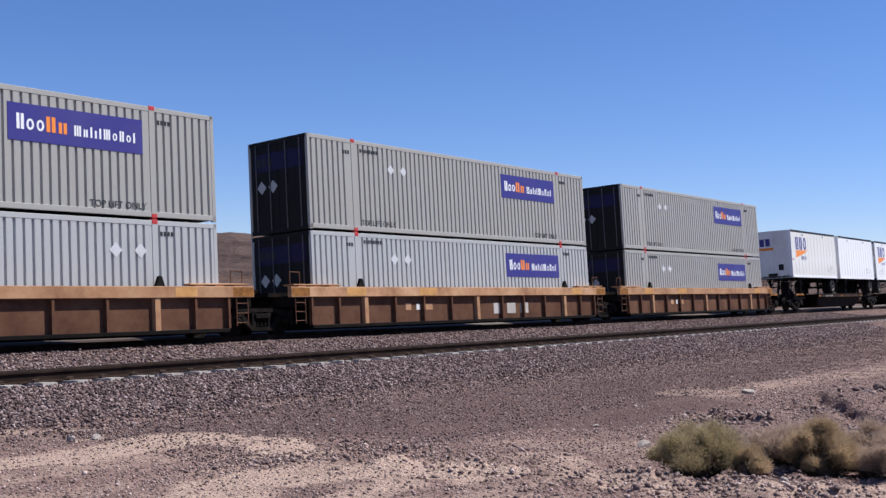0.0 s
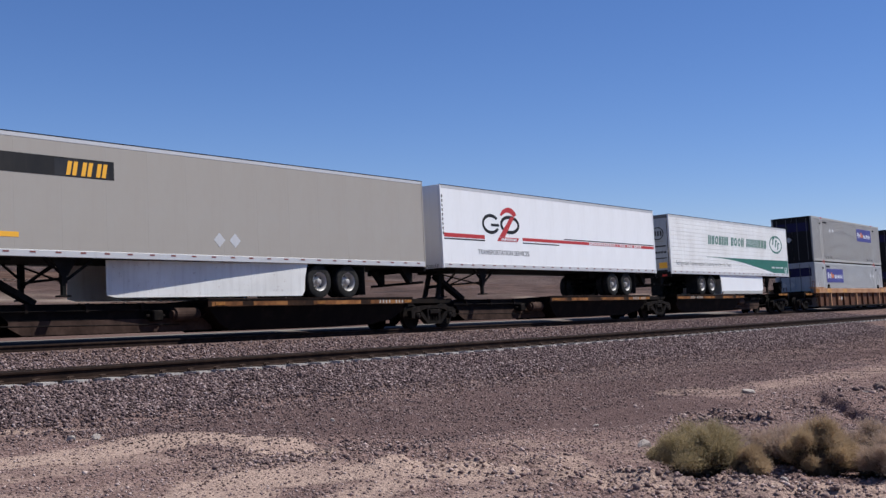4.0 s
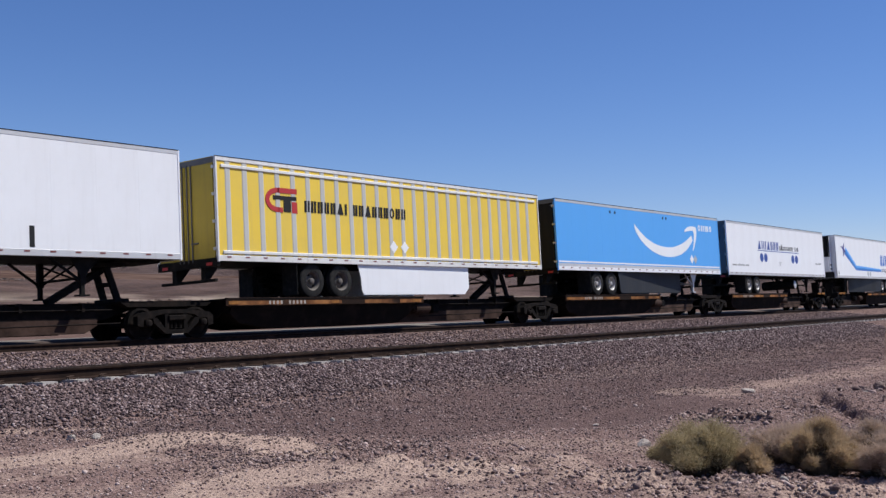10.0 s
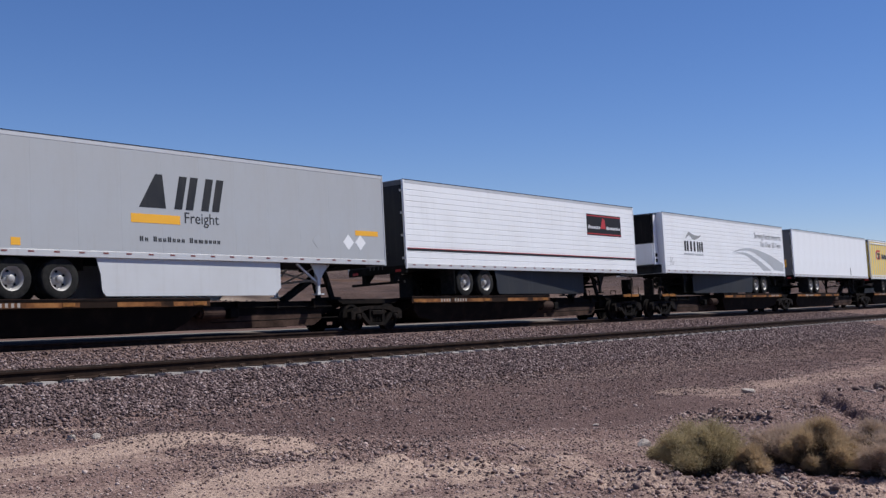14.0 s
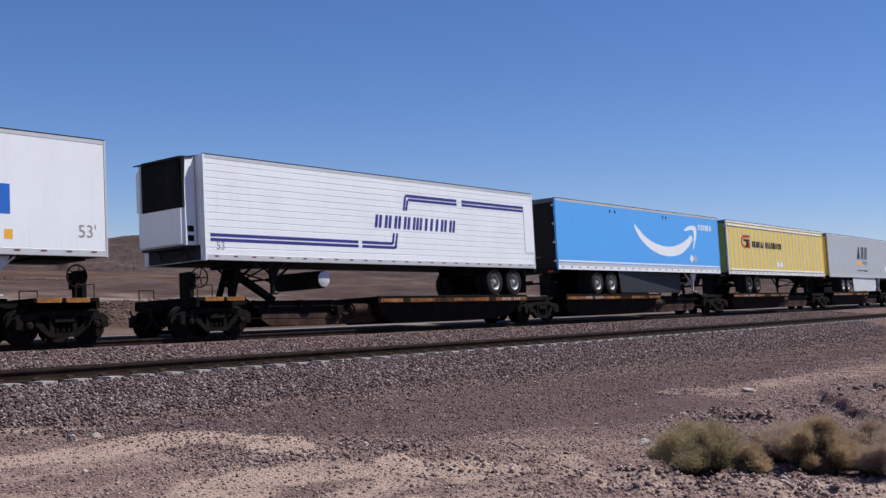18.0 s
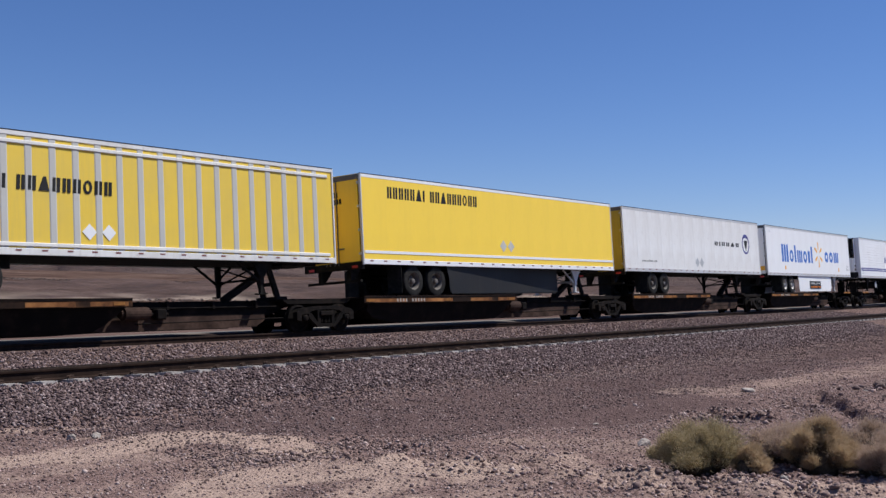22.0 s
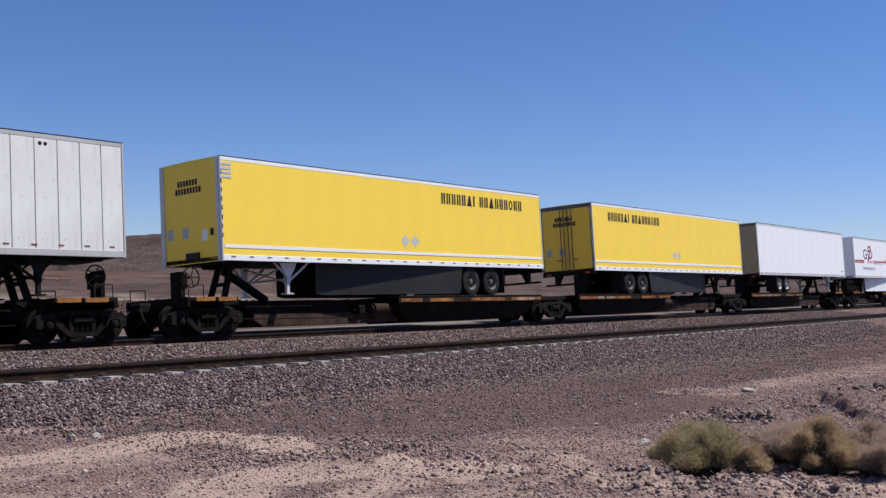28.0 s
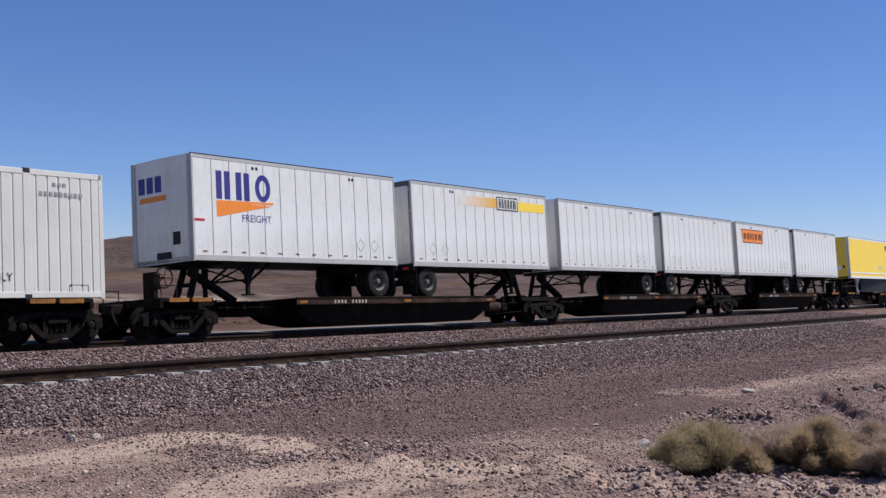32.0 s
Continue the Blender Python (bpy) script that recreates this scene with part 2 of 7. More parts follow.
# ---- ground ----
PROFILE = ((-6000, -0.4), (-60, -0.4), (-24, -0.44), (-15, -0.56), (-11.2, -0.50), (-9.5, -0.19), (-8.95, -0.120), (-8.75, -0.140), (-8.2, -0.165), (-8.0, -0.170), (-6.7, -0.245),
           (-5.4, -0.28), (-2.2, -0.15), (-1.6, -0.075), (-1.2, -0.055), (-0.9, -0.075), (0.0, -0.16), (1.4, -0.27), (2.2, -0.19), (3.1, -0.07), (4.4, -0.05), (5.6, -0.25), (9, -0.5), (20, -0.75), (60, -0.7),
           (300, 3.6), (1500, 28.0), (5000, 92.0))
PW, PZ = np.array([a for a, _ in PROFILE], float), np.array([b for _, b in PROFILE], float)


def beside(x, y):
    return RADIUS - np.sqrt(x * x + (y - RADIUS) ** 2)


def wave_noise(x, y, seed, scale):
    """Smooth value noise of about -1..1, on arrays."""
    rng = np.random.default_rng(seed)
    tab = rng.uniform(-1, 1, (256, 256))
    gx, gy = x / scale, y / scale
    ix, iy = np.floor(gx).astype(int), np.floor(gy).astype(int)
    fx, fy = gx - ix, gy - iy
    fx, fy = fx * fx * (3 - 2 * fx), fy * fy * (3 - 2 * fy)
    a = tab[ix % 256, iy % 256] * (1 - fx) + tab[(ix + 1) % 256, iy % 256] * fx
    b = tab[ix % 256, (iy + 1) % 256] * (1 - fx) + tab[(ix + 1) % 256, (iy + 1) % 256] * fx
    return a * (1 - fy) + b * fy


def blob(x, y, cx, cy, rx, ry, turn):
    a = radians(turn)
    u, v = (x - cx) * math.cos(a) + (y - cy) * math.sin(a), -(x - cx) * math.sin(a) + (y - cy) * math.cos(a)
    return np.clip(1.6 - 1.6 * np.sqrt((u / rx) ** 2 + (v / ry) ** 2), 0, 1)


def streak(x, y, pts, wide):
    """1 along a line of points, fading out at wide metres beside it."""
    best = np.full_like(x, 9.0)
    for (ax, ay), (bx, by) in zip(pts, pts[1:]):
        dx, dy = bx - ax, by - ay
        f = np.clip(((x - ax) * dx + (y - ay) * dy) / (dx * dx + dy * dy), 0, 1)
        best = np.minimum(best, np.hypot(x - ax - f * dx, y - ay - f * dy) / wide)
    return np.clip(1.7 - 1.7 * best, 0, 1)


CREVICE = [(19.3, -17.25), (18.8, -17.55), (17.7, -18.05), (16.7, -18.65), (15.2, -19.6), (14.4, -20.2)]
CRACK = [(17.9, -17.3), (17.3, -17.55), (16.6, -18.05), (15.8, -18.5)]
BROKEN = [(15.4, -16.9), (14.95, -17.2), (14.8, -17.6), (14.9, -18.1)]
LEDGE = [(9.75, -18.9), (9.5, -19.5), (9.75, -20.1), (9.95, -20.7)]
RUBBLE = [(9.2, -14.7), (9.5, -15.4), (9.2, -16.3), (9.5, -17.4), (9.3, -18.3), (9.5, -19.3), (10.0, -20.4), (10.4, -21.3)]
SAND = (([(5.2, -12.9), (6.28, -12.85), (7.2, -12.95)], 0.55, 1.0), ([(7.0, -13.0), (7.9, -12.95), (8.6, -12.9), (9.1, -13.2), (9.4, -13.9), (9.2, -14.5)], 0.66, 1.0),
        ([(7.0, -10.75), (7.9, -11.15), (8.8, -11.45)], 0.17, 0.9), ([(7.6, -11.9), (8.1, -12.15)], 0.16, 0.8), ([(5.8, -13.8), (7.2, -13.7), (8.2, -13.7)], 0.5, 0.62), ([(5.2, -15.0), (6.4, -14.9)], 0.5, 0.6),
        ([(6.4, -16.4), (7.2, -15.75), (7.9, -15.95), (8.5, -16.6), (9.1, -17.25)], 0.75, 1.0), ([(7.2, -17.3), (8.0, -17.2)], 0.45, 0.8),
        ([(11.2, -16.5), (11.8, -17.2), (11.4, -18.0)], 0.75, 0.62), ([(10.4, -17.3), (9.7, -18.3)], 0.55, 0.75), ([(9.5, -18.7), (9.5, -19.5), (9.8, -20.4), (10.3, -21.4)], 0.75, 0.8),
        ([(18.9, -15.2), (20.5, -15.45), (22.8, -15.75), (27.0, -16.2), (34.0, -16.3), (60.0, -15.8)], 0.95, 0.66), ([(23.0, -17.6), (30.0, -17.4)], 1.0, 0.4))


def scarp(x, y, pts, high, back):
    """A small broken step along a line: the ground on its left rises by high and eases off over back metres."""
    x, y = x + 0.10 * wave_noise(x, y, 15, 0.45) + 0.05 * wave_noise(x, y, 25, 0.16), y + 0.10 * wave_noise(x, y, 16, 0.45) + 0.05 * wave_noise(x, y, 26, 0.16)
    best, side = np.full_like(x, 99.0), np.zeros_like(x)
    for (ax, ay), (bx, by) in zip(pts, pts[1:]):
        dx, dy = bx - ax, by - ay
        k = math.hypot(dx, dy)
        f = np.clip(((x - ax) * dx + (y - ay) * dy) / (k * k), 0, 1)
        d = np.hypot(x - ax - f * dx, y - ay - f * dy)
        sd = ((y - ay) * dx - (x - ax) * dy) / k
        near = d < best
        best, side = np.where(near, d, best), np.where(near, sd, side)
    up = np.clip(side / 0.07, 0, 1) * np.clip(1 - side / back, 0, 1) ** 1.5
    return high * up * np.clip(1 - (best - np.abs(side)) / 0.3, 0, 1)


def ground_z(x, y):
    w = beside(x, y)
    z = np.interp(w, PW, PZ)
    dirt = np.clip((-10.6 - w) / 1.5, 0, 1) * np.clip((w + 60) / 20, 0, 1)
    z = z + dirt * (0.030 * wave_noise(x, y, 1, 1.7) + 0.018 * wave_noise(x, y, 2, 0.55) + 0.010 * wave_noise(x, y, 3, 0.21))
    z = z + 0.02 * wave_noise(x, y, 4, 0.8) * np.clip((-8.9 - w) / 0.8, 0, 1)
    # a crumbling bank beside the bushes, a crevice along it and clods across the foreground
    z = z + 0.10 * blob(x, y, 19.5, -18.9, 4.2, 1.5, 8) * (1 + 0.35 * wave_noise(x, y, 5, 0.5))
    z = z + scarp(x, y, CREVICE, 0.10, 1.1) + scarp(x, y, CRACK, 0.08, 0.7) + scarp(x, y, BROKEN, 0.11, 0.8) + scarp(x, y, LEDGE, 0.06, 0.5)
    z = z - 0.08 * streak(x + 0.08, y - 0.08, CREVICE[1:5], 0.15)
    clods = np.maximum(0, wave_noise(x, y, 17, 0.42)) + 0.7 * np.maximum(0, wave_noise(x, y, 18, 0.2)) + 0.5 * np.maximum(0, wave_noise(x, y, 19, 0.11))
    rough = np.maximum(streak(x, y, RUBBLE, 1.0), np.maximum(0.9 * streak(x, y, BROKEN, 0.6), 0.8 * blob(x, y, 18.5, -18.6, 3.2, 1.2, 8)))
    z = z + 0.085 * rough * (clods - 0.35)
    z = z - 0.05 * streak(x, y, [(9.4, -14.6), (11.8, -15.1), (12.8, -15.6), (13.9, -15.95), (15.1, -16.0)], 0.8)
    far = np.clip((w - 12) / 60, 0, 1)
    z = z + far * (0.35 * wave_noise(x, y, 7, 30) + 0.012 * np.abs(w) * wave_noise(x, y, 8, 420))
    return z


def sand_field(x, y):
    """How much pale blown sand covers the ground, 0 to 1."""
    n1 = 0.5 * wave_noise(x, y, 21, 0.9) + 0.3 * wave_noise(x, y, 22, 0.33) + 0.2 * wave_noise(x, y, 23, 2.5)
    sand = np.zeros_like(x)
    for pts, wide, k in SAND:
        core = streak(x, y, pts, wide)
        sand = np.maximum(sand, k * np.clip(core * 1.5 + 0.6 * n1 * (core > 0), 0, 1))
    return sand


def road_field(x, y):
    """The smooth, driven strip of fine dirt beside the ballast, 0 to 1."""
    w = beside(x, y) + 0.35 * wave_noise(x, y, 27, 1.3)
    foot = np.interp(x, [8, 10, 13, 15, 20, 30, 60], [-12.2, -11.2, -11.1, -11.5, -12.4, -13.2, -13.4])
    edge = np.interp(x, [8, 9.5, 11.5, 13.5, 15, 17, 19, 30, 60], [-12.4, -13.6, -15.3, -16.4, -17.0, -17.2, -15.4, -14.8, -14.8])
    return np.clip((foot - w) / 0.5, 0, 1) * np.clip((w - edge) / 0.4, 0, 1)


def fast_mesh(name, v, f, material):
    """A mesh of equal polygons from arrays."""
    me = bpy.data.meshes.new(name)
    me.vertices.add(len(v))
    me.vertices.foreach_set("co", np.asarray(v, np.float32).ravel())
    n, k = f.shape
    me.loops.add(n * k)
    me.loops.foreach_set("vertex_index", np.asarray(f, np.int32).ravel())
    me.polygons.add(n)
    me.polygons.foreach_set("loop_start", np.arange(0, n * k, k, dtype=np.int32))
    me.update(calc_edges=True)
    me.materials.append(material)
    return me


def spread(lo, a, b, hi, step, grow, back):
    """Even steps from a to b that widen outwards to lo and hi."""
    mid = list(np.arange(a, b, step))
    out, s, v = [], step, b
    while v < hi:
        out.append(v)
        s *= grow
        v += s
    out.append(hi)
    left, s, v = [], step, a
    while v > lo:
        s *= back
        v -= s
        left.append(max(v, lo))
    return np.array(left[::-1] + mid + out)


def make_ground():
    xs = spread(-4500, 4.5, 19.5, 4900, 0.055, 1.045, 1.2)
    ys = spread(-4500, -21.8, -15.0, 4900, 0.05, 1.04, 1.2)
    gx, gy = np.meshgrid(xs, ys, indexing="ij")
    gz = ground_z(gx, gy)
    nx, ny = gx.shape
    co = np.stack([gx.ravel(), gy.ravel(), gz.ravel()], 1)
    i = (np.arange(nx - 1)[:, None] * ny + np.arange(ny - 1)[None, :]).ravel()
    faces = np.stack([i, i + ny, i + ny + 1, i + 1], 1)
    me = bpy.data.meshes.new("ground")
    me.from_pydata(co.tolist(), [], faces.tolist())
    x, y = gx.ravel(), gy.ravel()
    n1 = 0.5 * wave_noise(x, y, 21, 0.9) + 0.3 * wave_noise(x, y, 22, 0.33) + 0.2 * wave_noise(x, y, 23, 2.5)
    sand = sand_field(x, y)
    w = beside(x, y)
    sand = np.maximum(sand, np.interp(x, [7, 8.6, 10], [0.85, 0.72, 0.15]) * np.clip((-12.6 - w) / 2, 0, 1) * np.clip(0.7 + n1, 0, 1))
    edge = np.interp(x, [7, 9.5, 11.5, 13, 16, 20, 60], [10.7, 10.8, 11.2, 11.6, 12.4, 14.6, 14.6])
    sand = np.maximum(sand, 0.6 * np.clip((w - 3.2) / 0.4, 0, 1) * np.clip((7.5 - w) / 2, 0, 1))
    ballast = np.clip((w + edge + 0.9 * n1) / 1.6, 0, 1) * np.clip((3.2 - w) / 0.6, 0, 1)
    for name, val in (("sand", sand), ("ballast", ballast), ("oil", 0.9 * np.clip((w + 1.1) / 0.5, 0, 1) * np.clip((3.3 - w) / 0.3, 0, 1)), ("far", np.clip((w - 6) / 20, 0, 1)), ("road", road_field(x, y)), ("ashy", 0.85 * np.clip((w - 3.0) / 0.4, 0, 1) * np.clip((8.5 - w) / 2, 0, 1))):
        at = me.attributes.new(name, "FLOAT", "POINT")
        at.data.foreach_set("value", val.astype(np.float32))
    me.shade_smooth()
    m, n, l, b = mat_base("desert_ground", 1.0, 0.0, 0.0)
    o = n.new("ShaderNodeTexCoord").outputs["Object"]
    asand, abal = n.new("ShaderNodeAttribute"), n.new("ShaderNodeAttribute")
    asand.attribute_name, abal.attribute_name = "sand", "ballast"
    big = noise_node(n, l, o, 0.55, 6, 0.65)
    fine = noise_node(n, l, o, 18, 6, 0.75)
    vor = n.new("ShaderNodeTexVoronoi")
    vor.inputs["Scale"].default_value = 24.0
    l.new(o, vor.inputs["Vector"])
    cell = ramp(n, l, vor.outputs["Color"], [(0.1, (0.055, 0.037, 0.033)), (0.5, (0.135, 0.090, 0.081)), (0.9, (0.265, 0.188, 0.165))])
    dirt = ramp(n, l, fine, [(0.28, (0.092, 0.059, 0.053)), (0.5, (0.208, 0.140, 0.126)), (0.75, (0.385, 0.266, 0.234))])
    dirt = mix(n, l, ramp(n, l, big, [(0.4, (0, 0, 0)), (0.7, (0.5,) * 3)]), dirt, (0.274, 0.179, 0.156))
    gap = ramp(n, l, vor.outputs['Distance'], [(0.0, (0.0,) * 3), (0.45, (0.0,) * 3), (0.75, (0.6,) * 3)])
    dirt = mix(n, l, gap, dirt, (0.050, 0.034, 0.029))
    sandc = ramp(n, l, fine, [(0.25, (0.24, 0.168, 0.135)), (0.55, (0.40, 0.292, 0.236)), (0.8, (0.52, 0.392, 0.322))])
    c = mix(n, l, abal.outputs["Fac"], dirt, cell)
    aroad = n.new("ShaderNodeAttribute")
    aroad.attribute_name = "road"
    silt = ramp(n, l, noise_node(n, l, o, 9, 7, 0.7), [(0.3, (0.078, 0.051, 0.050)), (0.5, (0.113, 0.076, 0.072)), (0.7, (0.160, 0.110, 0.100))])
    ruts = noise_node(n, l, o, 1.1, 5, 0.65, (0.25, 1.6, 1.0))
    silt = mix(n, l, ramp(n, l, ruts, [(0.42, (0, 0, 0)), (0.66, (0.55,) * 3)]), silt, (0.074, 0.048, 0.048))
    c = mix(n, l, ramp(n, l, aroad.outputs["Fac"], [(0.0, (0,) * 3), (1.0, (0.82,) * 3)]), c, silt)
    patchy = n.new("ShaderNodeMath")
    patchy.operation = "MULTIPLY_ADD"
    l.new(noise_node(n, l, o, 2.6, 7, 0.72), patchy.inputs[0])
    patchy.inputs[1].default_value = 0.8
    half = n.new("ShaderNodeMath")
    half.operation = "MULTIPLY"
    half.inputs[1].default_value = 0.5
    l.new(asand.outputs["Fac"], half.inputs[0])
    l.new(half.outputs[0], patchy.inputs[2])
    cover = ramp(n, l, patchy.outputs[0], [(0.0, (0,) * 3), (0.62, (0,) * 3), (0.90, (0.95,) * 3)])
    c = mix(n, l, cover, c, sandc)
    # the train's shadow on the track bed, painted in as a near-black strip
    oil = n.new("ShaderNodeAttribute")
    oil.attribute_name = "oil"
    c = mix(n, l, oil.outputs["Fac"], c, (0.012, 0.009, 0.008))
    ashy = n.new("ShaderNodeAttribute")
    ashy.attribute_name = "ashy"
    c = mix(n, l, ashy.outputs["Fac"], c, ramp(n, l, fine, [(0.3, (0.12, 0.112, 0.098)), (0.7, (0.27, 0.258, 0.228))]))
    afar = n.new("ShaderNodeAttribute")
    afar.attribute_name = "far"
    plain = ramp(n, l, noise_node(n, l, o, 0.035, 8, 0.7, (1, 1, 1)), [(0.34, (0.050, 0.030, 0.024)), (0.5, (0.100, 0.062, 0.050)), (0.66, (0.165, 0.112, 0.090))])
    scrub = noise_node(n, l, o, 0.45, 5, 0.75)
    plain = mix(n, l, ramp(n, l, scrub, [(0.52, (0, 0, 0)), (0.62, (0.75,) * 3)]), plain, (0.045, 0.036, 0.026))
    c = mix(n, l, afar.outputs["Fac"], c, plain)
    l.new(c, b.inputs["Base Color"])
    hgt = mix(n, l, 0.5, noise_node(n, l, o, 26, 5, 0.7), vor.outputs["Distance"])
    bump(n, l, b, hgt, 0.9, 0.05)
    me.materials.append(m)
    return tagged(new("ground", me), "stony brown desert ground with sandy patches beside the line", "ground", kind="structure")


make_ground()


def rock_field(name, pts, size, material, label, category, seed, flat=0.75):
    """Many loose angular stones as one mesh."""
    rng = np.random.default_rng(seed)
    k = len(pts)
    base = np.array([(1, 0, 0), (-1, 0, 0), (0, 1, 0), (0, -1, 0), (0, 0, 1), (0, 0, -1), (0.66, 0.66, 0.5)], float)
    tri = np.array([(4, 0, 6), (4, 6, 2), (6, 0, 2), (4, 2, 1), (4, 1, 3), (4, 3, 0), (5, 2, 0), (5, 1, 2), (5, 3, 1), (5, 0, 3)])
    v = base[None] * rng.uniform(0.6, 1.25, (k, 7, 1)) * rng.uniform(0.7, 1.3, (k, 1, 3))
    q = rng.normal(size=(k, 4))
    q /= np.linalg.norm(q, axis=1, keepdims=True)
    a, b_, c_, d_ = q.T
    rot = np.stack([1 - 2 * (c_ * c_ + d_ * d_), 2 * (b_ * c_ - a * d_), 2 * (b_ * d_ + a * c_), 2 * (b_ * c_ + a * d_), 1 - 2 * (b_ * b_ + d_ * d_), 2 * (c_ * d_ - a * b_),
                    2 * (b_ * d_ - a * c_), 2 * (c_ * d_ + a * b_), 1 - 2 * (b_ * b_ + c_ * c_)], 1).reshape(k, 3, 3)
    v = np.einsum("kij,knj->kni", rot, v) * size[:, None, None] * 0.5
    v[:, :, 2] *= flat
    v += pts[:, None, :]
    f = (tri[None] + 7 * np.arange(k)[:, None, None]).reshape(-1, 3)
    me = fast_mesh(name, v.reshape(-1, 3), f, material)
    return tagged(new(name, me), label, category, kind="stuff")


def stone_mat(name, stops):
    m, n, l, b = mat_base(name, 0.9, 0.0, 0.2)
    g = n.new("ShaderNodeNewGeometry").outputs["Random Per Island"]
    c = ramp(n, l, g, stops)
    o = n.new("ShaderNodeTexCoord").outputs["Object"]
    c = mix(n, l, ramp(n, l, noise_node(n, l, o, 40, 4), [(0.35, (0, 0, 0)), (0.7, (0.4,) * 3)]), c, (0.07, 0.055, 0.052))
    l.new(c, b.inputs["Base Color"])
    return m


BALLAST = stone_mat("ballast_stone", [(0.0, (0.052, 0.034, 0.034)), (0.35, (0.115, 0.076, 0.075)), (0.65, (0.190, 0.130, 0.124)), (0.9, (0.300, 0.216, 0.203)), (1.0, (0.49, 0.39, 0.37))])
ROAD_STONE = stone_mat("road_stone", [(0.0, (0.042, 0.027, 0.028)), (0.35, (0.092, 0.060, 0.059)), (0.65, (0.150, 0.101, 0.097)), (0.9, (0.235, 0.166, 0.156)), (1.0, (0.42, 0.33, 0.31))])
GRAVEL = stone_mat("desert_gravel", [(0.0, (0.122, 0.080, 0.072)), (0.4, (0.236, 0.162, 0.145)), (0.75, (0.355, 0.250, 0.222)), (1.0, (0.575, 0.446, 0.398))])


def strew(seed, count, x0, x1, w0, w1, sink=0.25, s0=0.03, s1=0.07, skew=2.0, heap=0.0, sparse=0.0, foot=0.0):
    """Places and sizes of stones on the ground, in a stretch x0..x1 along and w0..w1 beside the line."""
    rng = np.random.default_rng(seed)
    x = x0 + (x1 - x0) * rng.uniform(size=count) ** 1.25
    w = rng.uniform(w0, w1, count) - foot * np.maximum(0, rng.normal(size=count) * rng.uniform(size=count))
    y = w + x * x / (2 * RADIUS)
    keep = x > (y + 24.1) / 1.85 - 1.2
    x, y = x[keep], y[keep]
    bare = rng.uniform(size=len(x)) > np.maximum(0.6 * sand_field(x, y), sparse * road_field(x, y))
    x, y = x[bare], y[bare]
    s = s0 + (s1 - s0) * rng.uniform(size=len(x)) ** skew
    z = ground_z(x, y) + s * (0.5 - sink) * 0.6 + heap * s * rng.uniform(size=len(x)) ** 2
    return np.stack([x, y, z], 1), s


def strew_along(seed, count, pts, wide, s0, s1, skew=2.0):
    """Places and sizes of stones strewn along a line of points."""
    rng = np.random.default_rng(seed)
    p = np.array(pts)
    seg = np.hypot(*(p[1:] - p[:-1]).T)
    far = np.concatenate([[0], np.cumsum(seg)])
    u = rng.uniform(0, far[-1], count)
    x = np.interp(u, far, p[:, 0]) + rng.normal(size=count) * wide * 0.5
    y = np.interp(u, far, p[:, 1]) + rng.normal(size=count) * wide * 0.5
    s = s0 + (s1 - s0) * rng.uniform(size=count) ** skew
    return np.stack([x, y, ground_z(x, y) + s * 0.16], 1), s


def strew_all():
    p, s = strew(31, 70000, 6.5, 50, -10.75, -8.92, s0=0.030, s1=0.076, skew=1.5, heap=0.45, foot=0.9)
    rock_field("ballast_shoulder", p, s, BALLAST, "grey-brown crushed stone ballast heaped along the near track", "ballast", 41)
    p, s = strew(35, 52000, 8, 60, -15.4, -10.7, s0=0.016, s1=0.050, skew=1.6, sparse=0.40)
    rock_field("road_gravel", p, s, ROAD_STONE, "fine dark gravel on the track-side road", "gravel", 45)
    p, s = strew(32, 30000, 10, 70, -6.5, -1.6, s0=0.045, s1=0.090, skew=1.3, heap=0.4)
    rock_field("ballast_between_tracks", p, s, BALLAST, "grey-brown crushed stone ballast between the two tracks", "ballast", 42)
    p, s = strew(36, 800, 6.5, 70, -8.86, -8.28, s0=0.03, s1=0.06, skew=1.3)
    rock_field("ballast_over_ties", p, s, BALLAST, "stray ballast stones lying over the tie ends", "ballast", 46)
    p, s = strew(33, 88000, 3.2, 30, -21.5, -11.0, s0=0.014, s1=0.046, skew=2.0, sparse=0.6)
    rock_field("gravel", p, s, GRAVEL, "loose brown gravel strewn over the desert ground", "gravel", 43)
    bands = [strew_along(50, 1100, RUBBLE, 1.0, 0.02, 0.075), strew_along(51, 90, CREVICE, 0.9, 0.03, 0.09), strew_along(52, 240, BROKEN, 0.45, 0.03, 0.11), strew_along(53, 160, CRACK, 0.4, 0.03, 0.08),
             strew_along(54, 420, LEDGE, 0.5, 0.02, 0.08), strew_along(55, 520, [(7.6, -14.9), (8.8, -15.0), (9.9, -15.2), (10.4, -15.7)], 0.6, 0.02, 0.07), strew_along(56, 200, [(19.4, -18.4), (20.6, -18.2), (22.5, -18.0)], 0.9, 0.04, 0.18)]
    rock_field("rubble", np.concatenate([b[0] for b in bands]), np.concatenate([b[1] for b in bands]), GRAVEL, "broken brown clods and stones along the crumbling banks", "rubble", 47)
    p, s = strew(34, 900, 4, 26, -21, -14, s0=0.04, s1=0.10, skew=3.0, sparse=0.9)
    rock_field("loose_rocks", p, s, GRAVEL, "scattered fist-sized brown desert rocks", "rocks", 44)


strew_all()


